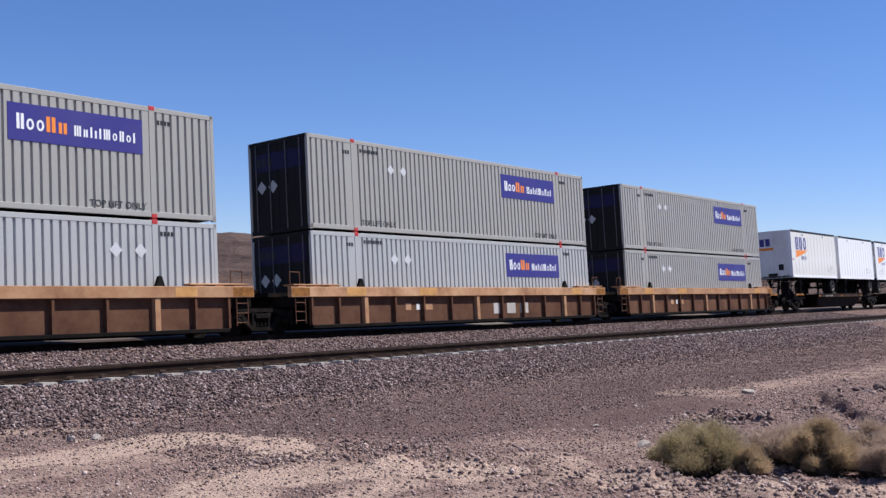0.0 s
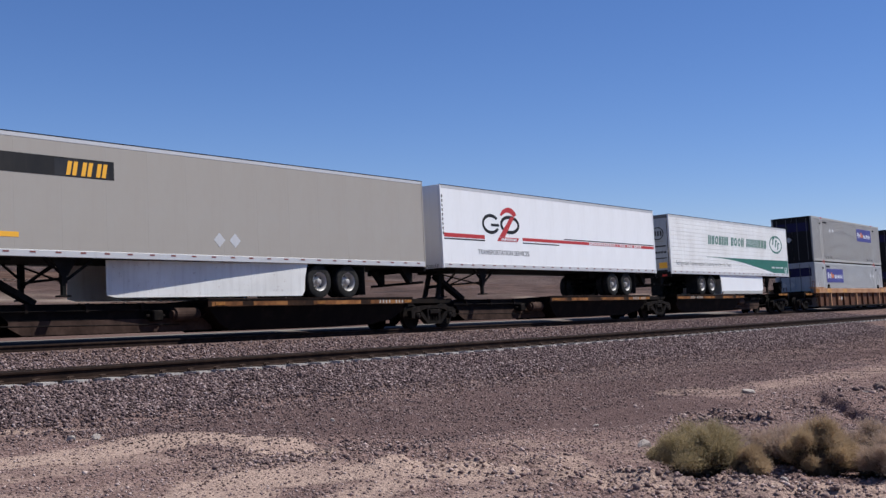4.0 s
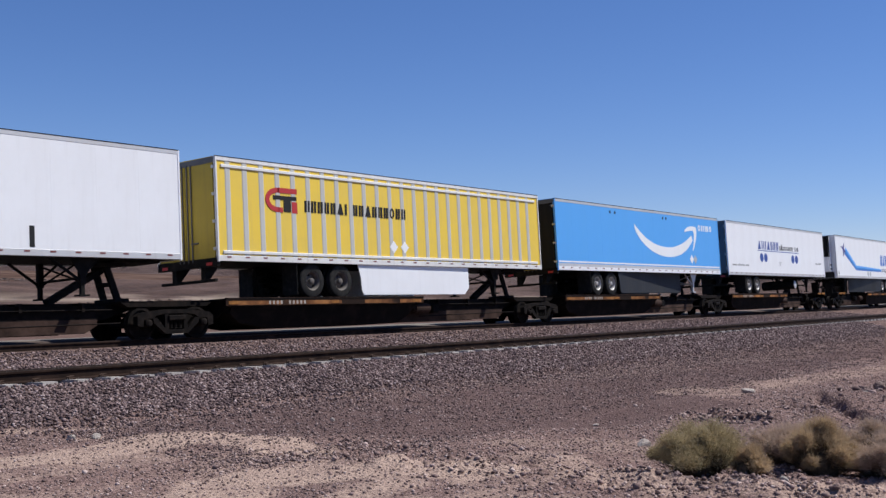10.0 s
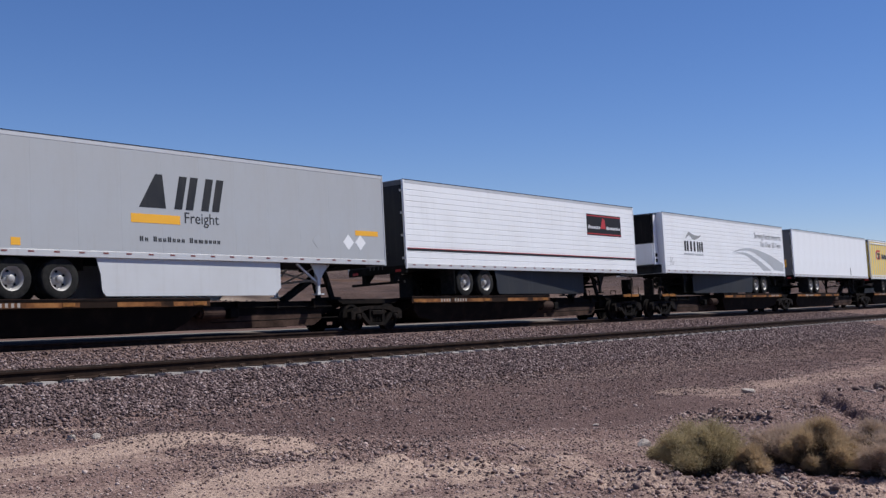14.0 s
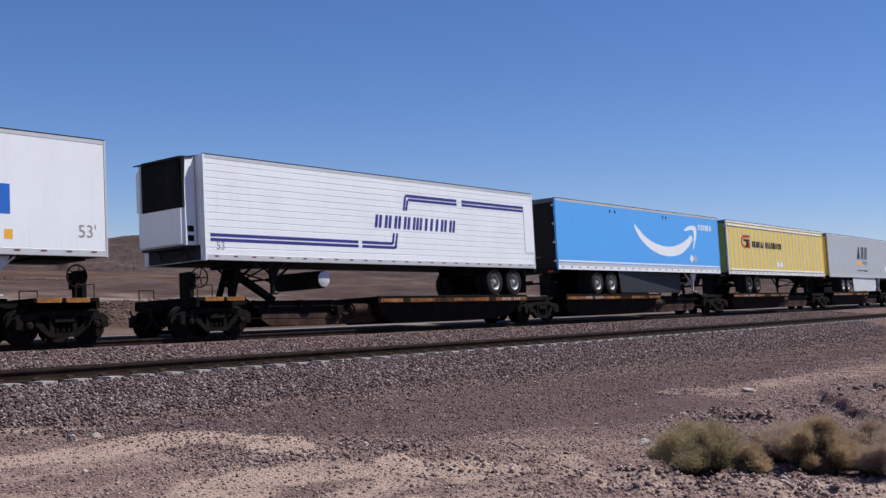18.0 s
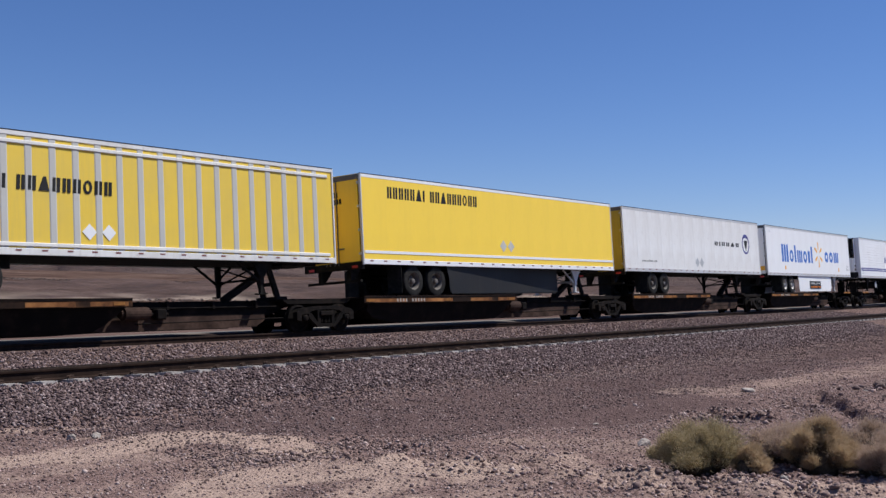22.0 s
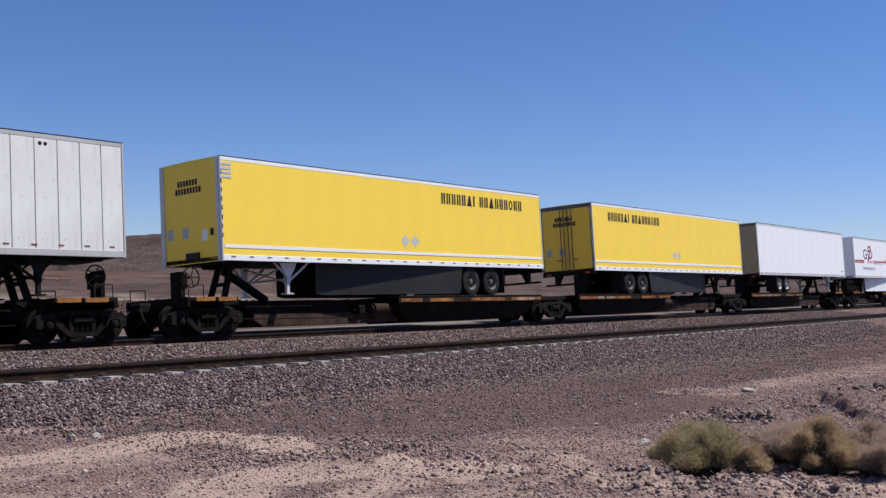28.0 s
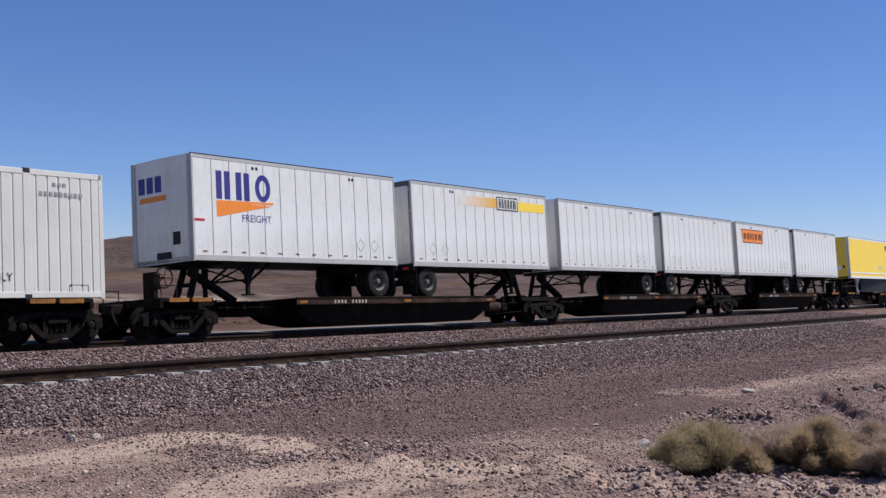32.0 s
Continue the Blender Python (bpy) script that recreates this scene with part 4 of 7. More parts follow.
def end_gear(car, x, way, tall=True):
    """Coupler, end sill, handrails and brake wheel at a car's outer end; way is +1 towards the leading end."""
    bm = box(bmesh.new(), x + way * 0.55, x + way * 1.15, -0.14, 0.14, 0.70, 0.92)
    soft_box(bm, x + way * 1.10, x + way * 1.55, -0.2, 0.2, 0.68, 0.96, 0.04)
    part("coupler", bm, TRUCK_IRON, car)
    # plain black block added to darken the see-through gap at the car end
    part("draft_box", soft_box(bmesh.new(), x - way * 1.6, x + way * 0.80, -0.55, 0.55, 0.55, 0.955, 0.02), SPINE_DARK, car, "black box added to darken the car end")
    for k in (-0.35, 0.45):
        hose = [(x + way * (0.85 + 0.10 * i), k + 0.02 * i, 0.80 - 0.52 * math.sin(math.pi * i / 7.0) ** 0.8) for i in range(8)]
        bm = bmesh.new()
        for p, q in zip(hose, hose[1:]):
            tube(bm, p, q, 0.028, 6)
        part("air_hose", bm, RUBBER, car, "black sagging air hose")
    bm = soft_box(bmesh.new(), x - way * 0.9, x + way * 0.85, -1.32, 1.32, 0.96, 1.06, 0.01)
    box(bm, x + way * 0.75, x + way * 0.85, -1.32, 1.32, 0.80, 0.96)
    part("end_platform", bm, SPINE_DARK, car, "brown steel end platform")
    for k in (-0.85, -0.1):
        part("edge_marking", shared("end_marking", lambda b: soft_box(b, -0.32, 0.32, -0.012, 0.012, -0.055, 0.055, 0.004), PLATE), PLATE, car, "faded orange edge plate", at=(x + way * (0.35 + k), -1.33, 1.0))
    if tall:
        for y in (-1.25, 1.25):
            bm = bmesh.new()
            for px in (x + way * 0.75, x + way * 0.25):
                tube(bm, (px, y, 1.04), (px, y, 1.38), 0.016, 6)
            tube(bm, (x + way * 0.75, y, 1.38), (x + way * 0.25, y, 1.38), 0.016, 6)
            part("handrail", bm, SILL_BROWN, car, "thin brown steel handrail")
        bm = box(bmesh.new(), x + way * 0.62, x + way * 0.74, -0.95, -0.5, 1.05, 1.75)
        box(bm, x + way * 0.50, x + way * 0.64, -0.9, -0.55, 1.3, 1.7)
        part("brake_stand", bm, TRUCK_IRON, car)
        bm = bmesh.new()
        cx, cz, yy = x + way * 0.45, 1.6, -1.0
        for i in range(20):
            a, c = 6.283185 * i / 20, 6.283185 * (i + 1) / 20
            tube(bm, (cx + 0.27 * math.cos(a), yy, cz + 0.27 * math.sin(a)), (cx + 0.27 * math.cos(c), yy, cz + 0.27 * math.sin(c)), 0.020, 5)
        for i in range(5):
            a = 6.283185 * i / 5
            tube(bm, (cx, yy, cz), (cx + 0.26 * math.cos(a), yy, cz + 0.26 * math.sin(a)), 0.013, 5)
        tube(bm, (cx, yy, cz), (cx, -0.7, cz), 0.03, 6)
        part("brake_wheel", bm, TRUCK_IRON, car, "rusty spoked hand brake wheel")


def hitch(car, x, way):
    """A folding trailer hitch that carries a kingpin at x; its strut leans away from the trailer's nose (way = the nose's side)."""
    for y in (-0.30, 0.30):
        part("hitch_leg", beam(bmesh.new(), (x + way * 0.30, y, 0.98), (x - way * 0.02, y * 0.85, 1.94), 0.09, 0.17), FRAME_DARK, car)
    part("hitch_tie", box(bmesh.new(), x + way * 0.02, x + way * 0.20, -0.28, 0.28, 1.42, 1.52), FRAME_DARK, car)
    part("hitch_strut", beam(bmesh.new(), (x - way * 1.55, 0, 1.02), (x - way * 0.02, 0, 1.84), 0.26, 0.15), FRAME_DARK, car)
    part("hitch_foot", soft_box(bmesh.new(), x + way * 0.30 - 0.22, x + way * 0.30 + 0.22, -0.46, 0.46, 0.985, 1.10, 0.02), FRAME_DARK, car)
    bm = soft_box(bmesh.new(), x - 0.42, x + 0.42, -0.46, 0.46, 1.92, 2.0, 0.015)
    part("hitch_plate", bm, FRAME_DARK, car, "greasy black top plate")


def spine_unit(q0, q1, mode, end0=False, end1=False, own_lead=False, orange=0.5, marks=True):
    """One platform of an articulated spine car between the bogies at q0 and q1. mode: where the wheel platform lies (L trailing, R leading, D middle)."""
    P = q1 - q0
    car = thing("spine_car_unit", "dark brown steel spine car unit with a rusty orange wheel platform", "flat car", "units of the spine cars")
    M = (lambda x: x) if mode != "R" else (lambda x: P - x)
    if mode == "D":
        a, b = P / 2 - 5.0, P / 2 + 5.0
    else:
        a, b = 1.5, 10.0
    # box centre sill, coloured black to carry the shade under the trailer
    bm = bmesh.new()
    prism(bm, [(-0.5, 0.82), (0.9, 0.80), (1.7, 0.56), (P - 1.7, 0.56), (P - 0.9, 0.80), (P + 0.5, 0.82), (P + 0.5, 0.99), (-0.5, 0.99)], "y", -0.27, 0.27)
    part("centre_sill", bm, SPINE_DARK, car, "box sill coloured black for its shade")
    # wheel platform
    x0, x1 = sorted((M(a), M(b)))
    part("platform_deck", box(bmesh.new(), x0, x1, -1.345, 1.345, 0.985, DECK), SPINE_DARK, car, "worn steel deck plate")
    for y in (-1.315, 1.315):
        part("platform_edge", box(bmesh.new(), x0, x1, y - 0.02, y + 0.02, 0.825, 0.984), EDGE_BROWN, car, "rusty dark edge beam")
    part("deck_lip", box(bmesh.new(), x0, x1, -1.352, -1.30, 1.031, 1.045), SILL_BROWN, car, "dusty worn deck edge")
    for u, v in ((0.15, 2.05), (2.5, 4.55), (5.6, 6.9), (7.3, b - a - 0.12)):
        e0, e1 = sorted((M(a + u), M(a + v)))
        part("edge_stripe", box(bmesh.new(), e0, e1, -1.339, -1.334, 0.845, 0.955), SILL_BROWN if mode == "D" else RUST, car, "worn painted stretch of the edge")
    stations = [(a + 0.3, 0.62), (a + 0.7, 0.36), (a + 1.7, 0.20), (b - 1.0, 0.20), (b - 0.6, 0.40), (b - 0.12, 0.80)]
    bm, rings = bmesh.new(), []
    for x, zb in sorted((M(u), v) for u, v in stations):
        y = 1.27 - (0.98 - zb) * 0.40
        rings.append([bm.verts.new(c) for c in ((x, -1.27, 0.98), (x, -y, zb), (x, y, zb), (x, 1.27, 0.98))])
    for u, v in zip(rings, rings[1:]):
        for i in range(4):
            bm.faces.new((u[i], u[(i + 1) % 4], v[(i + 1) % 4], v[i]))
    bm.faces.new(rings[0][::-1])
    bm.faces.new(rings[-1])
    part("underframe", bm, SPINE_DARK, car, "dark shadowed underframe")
    # deep side plates of the sill between the platform and the next bogie: brown where lit, painted dark above for
    # shade
    if mode in "LR":
        u, v = b - 0.7, P - 2.1
        for s in (-1, 1):
            pts = [(M(c), z) for c, z in ((u, 0.23), (v - 0.35, 0.23), (v, 0.42), (v, 0.57), (u, 0.57))]
            part("sill_plate", prism(bmesh.new(), pts if mode == "L" else pts[::-1], "y", *sorted((s * 0.60, s * 0.585))), SILL_BROWN, car, "dusty red-brown sill plate")
            part("sill_web", prism(bmesh.new(), ([(M(u), 0.572), (M(v), 0.572), (M(v + 0.25), 0.80), (M(v + 0.25), 0.90), (M(u), 0.96)])[::1 if mode == "L" else -1], "y", *sorted((s * 0.58, s * 0.565))), SPINE_DARK, car, "sill web coloured dark for its shade")
        part("sill_bottom", box(bmesh.new(), *sorted((M(u), M(v - 0.45))), -0.58, 0.58, 0.25, 0.27), SILL_BROWN, car)
    n = 7
    for i in range(n):
        x = M(a + 0.3 + (b - a - 0.6) * i / (n - 1))
        part("cross_bearer", shared("cross_bearer", lambda t: prism(t, [(-1.285, 0.97), (-1.285, 0.84), (-0.3, 0.42), (0.3, 0.42), (1.285, 0.84), (1.285, 0.97)], "x", -0.06, 0.06), SPINE_DARK), SPINE_DARK, car, at=(x, 0, 0))
    for i, x in enumerate((a + 0.25, (a + b) / 2, b - 0.4)):
        part("edge_marking", shared("edge_marking", lambda t: soft_box(t, -0.17, 0.17, -0.012, 0.012, -0.045, 0.045, 0.004), PLATE), PLATE, car, "faded orange edge plate", at=(M(x), -1.338, 0.905))
    if marks:
        for i in range(9):
            part("stencil_bar", shared("stencil_bar", lambda t: box(t, -0.035, 0.035, -0.002, 0.002, -0.05, 0.05), STENCIL), STENCIL, car, "worn white stencilled mark", at=(M(a + 1.6) + 0.15 * i + (0.18 if i > 3 else 0), -1.338, 0.905))
    # air tank beside the sill, and valve gear under it
    tx = sorted((M(b - 0.05), M(b + 0.85)))
    tank = tube(bmesh.new(), (tx[0] + 0.08, -0.86, 0.66), (tx[1] - 0.08, -0.86, 0.66), 0.17, 16)
    tube(tank, (tx[0], -0.86, 0.66), (tx[1], -0.86, 0.66), 0.11, 12)
    part("air_tank", tank, SILL_BROWN, car, "dusty brown air tank")
    part("brake_valve", soft_box(soft_box(bmesh.new(), M(b + 1.25) - 0.16, M(b + 1.25) + 0.16, -0.86, -0.62, 0.50, 0.78, 0.03), M(b + 1.25) - 0.30, M(b + 1.25) + 0.30, -0.76, -0.66, 0.60, 0.68, 0.02), TRUCK_IRON, car)
    part("brake_rod", tube(bmesh.new(), (M(b + 0.5), -0.72, 0.40), (M(P - 1.5), -0.72, 0.46), 0.018, 6), TRUCK_IRON, car)
    # pipes along the bare part of the sill
    bare = ((b + 0.8, P - 1.7),) if mode != "D" else ((1.6, a - 0.5), (b + 0.5, P - 1.6))
    for u, v in bare:
        xs = sorted((M(u), M(v)))
        part("side_pipe", tube(bmesh.new(), (xs[0], -0.66, 0.80), (xs[1], -0.66, 0.80), 0.022, 6), TRUCK_IRON, car)
        for k in range(3):
            x = xs[0] + (xs[1] - xs[0]) * (k + 0.5) / 3
            part("pipe_bracket", shared("pipe_bracket", lambda b: box(b, -0.04, 0.04, -0.69, 0.69, 0.76, 0.98), SPINE_DARK), SPINE_DARK, car, at=(x, 0, 0))
    for x in (0.0, P):
        s = 1 if x < 1 else -1
        bm = prism(bmesh.new(), [(-0.55 * s + x, 0.86), (1.3 * s + x, 0.86), (1.5 * s + x, 0.97), (1.5 * s + x, 1.01), (-0.55 * s + x, 1.01)], "y", -0.75, 0.75)
        part("bolster_plate", bm, SPINE_DARK, car)
    if mode in "LR":
        hitch(car, M(P - 1.55), 1 if mode == "L" else -1)
    else:
        hitch(car, P - 1.2, 1)
        hitch(car, 1.2, -1)
    add_bogie(car, 0.0, q0)
    if own_lead:
        add_bogie(car, P, q1)
    if end0:
        end_gear(car, 0.0, -1)
    if end1:
        end_gear(car, P, 1)
    MOVERS.append((car, q0, 0.0))
    return car


def well_unit(q0, q1, own_lead=False, end0=False, end1=False):
    """One well of a double-stack car between the bogies at q0 and q1."""
    P = q1 - q0
    car = thing("well_car_unit", "rusty brown double-stack well car unit with faded orange top chord", "well car", "units of the well car")
    a, b = 1.62, P - 1.62
    for s in (-1, 1):
        part("side_sheet", box(bmesh.new(), a, b, s * 1.40 - 0.012, s * 1.40 + 0.012, 0.20, 1.10), WELL_BROWN, car, "dull brown side sheet")
        bm = soft_box(bmesh.new(), 0.75, P - 0.75, s * 1.48 - 0.075, s * 1.48 + 0.075, 1.06, 1.36, 0.012)
        part("top_chord", bm, WELL_ORANGE, car, "faded orange top chord")
        if s < 0:
            for u, v, m in ((0.78, 1.5, PLATE), (3.1, 3.95, CHORD_PALE), (6.6, 7.5, CHORD_PALE), (P - 3.4, P - 2.7, CHORD_PALE), (P - 1.5, P - 0.78, PLATE)):
                part("chord_patch", box(bmesh.new(), u, v, -1.558, -1.553, 1.09, 1.33), m, car, "repainted stretch of the top chord")
        part("bottom_chord", soft_box(bmesh.new(), a, b, s * 1.45 - 0.09, s * 1.45 + 0.09, 0.14, 0.24, 0.01), SPINE_DARK, car)
        xs = (0.0, 1.16, 2.35, 3.75, 5.2, 6.7, 8.2, 9.7, 11.1, 12.55, 14.0, 15.2, 16.3)
        for i, x in enumerate(xs):
            x = a + x * (b - a) / 16.3
            wide = i in (2, 6, 10)
            key = "post_wide" if wide else "post"
            hw = 0.10 if wide else 0.045
            part("side_post", shared(key, lambda t: prism(t, [(-hw, -0.012), (hw, -0.012), (hw * 0.8, -0.13), (-hw * 0.8, -0.13)], "z", 0.24, 1.06), WELL_ORANGE if wide else WELL_BROWN), WELL_BROWN, car, at=(x, s * 1.40, 0)).scale = (1, -s, 1)
        # container guides on the chord
        for x in (a + 2.2, b - 2.2):
            part("stack_guide", prism(bmesh.new(), [(x - 0.14, 1.36), (x + 0.14, 1.36), (x + 0.05, 1.62), (x - 0.03, 1.62)], "y", s * 1.46 - 0.05, s * 1.46 + 0.05), FRAME_DARK, car, "black container guide")
        for u, v in ((0.9, 2.9), (P - 2.9, P - 0.9)):
            bm = soft_box(bmesh.new(), u, v, s * 1.3 - 0.22, s * 1.3 + 0.22, 1.40, 1.44, 0.006)
            for k in range(3):
                box(bm, u + 0.2 + 0.65 * k, u + 0.5 + 0.65 * k, s * 1.3 - 0.2, s * 1.3 + 0.2, 1.36, 1.40)
            part("walkway", bm, WELL_ORANGE, car, "slotted orange walkway")
    for x in (0.95, P - 1.35):
        bm = bmesh.new()
        for u in (0.0, 0.40):
            tube(bm, (x + u, -1.50, 0.30), (x + u, -1.50, 1.06), 0.018, 6)
        for k in range(3):
            tube(bm, (x, -1.50, 0.38 + 0.26 * k), (x + 0.40, -1.50, 0.38 + 0.26 * k), 0.014, 6)
        part("end_ladder", bm, WELL_BROWN, car, "short rusty side ladder")
        bm = tube(tube(bmesh.new(), (x, -1.30, 1.36), (x, -1.30, 1.80), 0.016, 6), (x + 0.4, -1.30, 1.36), (x + 0.4, -1.30, 1.80), 0.016, 6)
        part("grab_rail", tube(bm, (x, -1.30, 1.80), (x + 0.4, -1.30, 1.80), 0.016, 6), WELL_BROWN, car, "thin rusty grab rail")
    for x0, x1 in ((0.75, a), (b, P - 0.75)):
        part("end_bulkhead", box(bmesh.new(), x0, x1, -1.4, 1.4, 0.80, 1.10), SPINE_DARK, car)
        part("end_floor", box(bmesh.new(), x0 - 0.3, x1 + 0.3, -0.9, 0.9, 1.10, 1.22), SPINE_DARK, car)
    part("well_floor", box(bmesh.new(), a, b, -1.38, 1.38, 0.14, 0.22), SPINE_DARK, car)
    if own_lead is False and end0 is False:
        for k in range(3):
            part("stencil_panel", box(bmesh.new(), 10.95 + 0.85 * k, 11.5 + 0.85 * k, -1.418, -1.414, 0.42, 0.80), STENCIL_WHITE, car, "white painted mark")
    for k, (x, w, h) in enumerate(((6.0, 0.28, 0.22), (6.55, 0.2, 0.2), (7.0, 0.4, 0.2))):
        part("stencil_panel", box(bmesh.new(), x, x + w, -1.417, -1.413, 0.62, 0.62 + h), CREAM if k == 1 else WELL_ORANGE, car, "faded stencilled panel")
    add_bogie(car, 0.0, q0)
    if own_lead:
        add_bogie(car, P, q1)
    if end0:
        end_gear(car, 0.0, -1, tall=False)
    if end1:
        end_gear(car, P, 1, tall=False)
    MOVERS.append((car, q0, 0.0))
    return car


# ---- containers ----
def corrugated(bm, L, y, z0, z1, out, pitch=0.235, depth=0.036, skip=(), narrow=False):
    """A container side: trapezoid ribs along x between z0 and z1; out is -1 or +1."""
    pts = []
    x = 0.12
    while x < L - 0.12:
        flat = any(u < x + pitch / 2 < v for u, v in skip)
        d = 0 if flat else depth
        if narrow:
            pts += [(x, 0), (x + 0.02, d), (x + 0.04, d), (x + 0.06, 0)]
            x += pitch
            continue
        pts += [(x, 0), (x + pitch * 0.08, d), (x + pitch * 0.24, d), (x + pitch * 0.34, 0)]
        x += pitch
    pts.append((L - 0.12, 0))
    prev = None
    for px, d in pts:
        lo = bm.verts.new((px, y - out * d, z0))
        hi = bm.verts.new((px, y - out * d, z1))
        if prev:
            bm.faces.new((prev[0], lo, hi, prev[1]))
        prev = (lo, hi)
    return bm


def container(q, z, L, H, body, label, doors=None, end_mat=None, banner=None, pitch=0.235, narrow=False, cast=None):
    c = thing("shipping_container", label, "container", "containers on the train")
    W = 1.295
    posts = (2.02, 14.13) if L > 14 else (0.06, L - 0.06)
    for s in (-1, 1):
        part("side_wall", corrugated(bmesh.new(), L, s * (W - 0.008), 0.16, H - 0.12, s, pitch, 0.018 if narrow else 0.044, [(p - 0.15, p + 0.15) for p in posts], narrow), body, c)
        part("bottom_rail", soft_box(bmesh.new(), 0.02, L - 0.02, s * (W - 0.04) - 0.04, s * (W - 0.04) + 0.04, 0.03, 0.17, 0.008), body, c)
        part("top_rail", soft_box(bmesh.new(), 0.02, L - 0.02, s * (W - 0.04) - 0.04, s * (W - 0.04) + 0.04, H - 0.13, H, 0.008), body, c)
        for p in posts:
            part("lifting_post", soft_box(bmesh.new(), p - 0.09, p + 0.09, s * (W - 0.04) - 0.045, s * (W - 0.04) + 0.045, 0.03, H, 0.006), body, c)
            for zz in (0.0, H - 0.10):
                part("corner_casting", soft_box(bmesh.new(), p - 0.09, p + 0.09, s * (W - 0.05) - 0.06, s * (W - 0.05) + 0.06, zz, zz + 0.12, 0.01), cast or RED, c, "grey corner casting" if cast else "red corner casting")
        for x in (0.0, L - 0.12):
            part("corner_post", soft_box(bmesh.new(), x, x + 0.12, s * (W - 0.05) - 0.05, s * (W - 0.05) + 0.05, 0, H, 0.008), body, c)
    part("roof", box(bmesh.new(), 0.06, L - 0.06, -W + 0.06, W - 0.06, H - 0.05, H - 0.01), body, c)
    part("floor", box(bmesh.new(), 0.06, L - 0.06, -W + 0.06, W - 0.06, 0.05, 0.16), FRAME_DARK, c)
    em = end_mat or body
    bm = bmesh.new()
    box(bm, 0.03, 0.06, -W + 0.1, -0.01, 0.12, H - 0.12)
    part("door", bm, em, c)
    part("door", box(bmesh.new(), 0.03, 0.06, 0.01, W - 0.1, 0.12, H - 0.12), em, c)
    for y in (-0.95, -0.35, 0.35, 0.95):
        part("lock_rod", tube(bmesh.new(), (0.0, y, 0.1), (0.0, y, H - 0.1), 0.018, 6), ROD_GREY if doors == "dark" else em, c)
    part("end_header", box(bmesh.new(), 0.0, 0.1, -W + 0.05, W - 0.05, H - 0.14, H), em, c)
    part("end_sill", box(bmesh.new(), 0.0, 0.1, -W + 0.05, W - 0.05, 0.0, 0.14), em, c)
    part("front_wall", box(bmesh.new(), L - 0.08, L - 0.04, -W + 0.1, W - 0.1, 0.05, H - 0.05), body, c)
    MOVERS.append((c, q, z))
    return c


# ---- road trailers ----
def tyre_mesh(bm):
    r = 0.50
    return lathe(bm, [(0.285, -0.12), (0.30, -0.135), (0.42, -0.14), (0.475, -0.125), (r, -0.095), (r + 0.003, -0.04), (r - 0.012, -0.035), (r - 0.012, -0.02), (r + 0.003, -0.015), (r + 0.003, 0.06),
                      (r, 0.095), (0.475, 0.125), (0.42, 0.14), (0.30, 0.135), (0.285, 0.12)], 32)


def rim_mesh(bm):
    """A dished steel disc wheel with its hub and nuts."""
    lathe(bm, [(0.0, -0.125), (0.06, -0.125), (0.085, -0.11), (0.09, -0.02), (0.15, -0.005), (0.205, 0.045), (0.232, 0.03), (0.245, -0.09), (0.262, -0.115), (0.288, -0.135), (0.290, 0.1), (0.0, 0.1)], 28)
    for i in range(10):
        a = 6.283185 * i / 10
        tube(bm, (0.125 * math.cos(a), 0.0, 0.125 * math.sin(a)), (0.125 * math.cos(a), -0.035, 0.125 * math.sin(a)), 0.013, 5)
    return bm


def hand_holes_mesh(bm):
    """The dark openings round a disc wheel, as one ring of short plugs."""
    for i in range(5):
        a = 6.283185 * (i + 0.4) / 5
        c = Vector((0.178 * math.cos(a), 0.0, 0.178 * math.sin(a)))
        tube(bm, (c.x, 0.03, c.z), (c.x, -0.002, c.z), 0.034, 10)
    return bm


def grooved(bm, X0, X1, y, z0, z1, step=0.19, depth=0.010, out=-1):
    """A side wall with shallow horizontal seams."""
    prof = [(0.0, z0)]
    z = z0 + step
    while z < z1 - 0.05:
        prof += [(0.0, z - 0.016), (depth, z - 0.008), (depth, z + 0.004), (0.0, z + 0.012)]
        z += step
    prof.append((0.0, z1))
    prev = None
    for d, zz in prof:
        a = bm.verts.new((X0, y - out * d, zz))
        b = bm.verts.new((X1, y - out * d, zz))
        if prev:
            bm.faces.new((prev[0], a, b, prev[1]))
        prev = (a, b)
    return bm


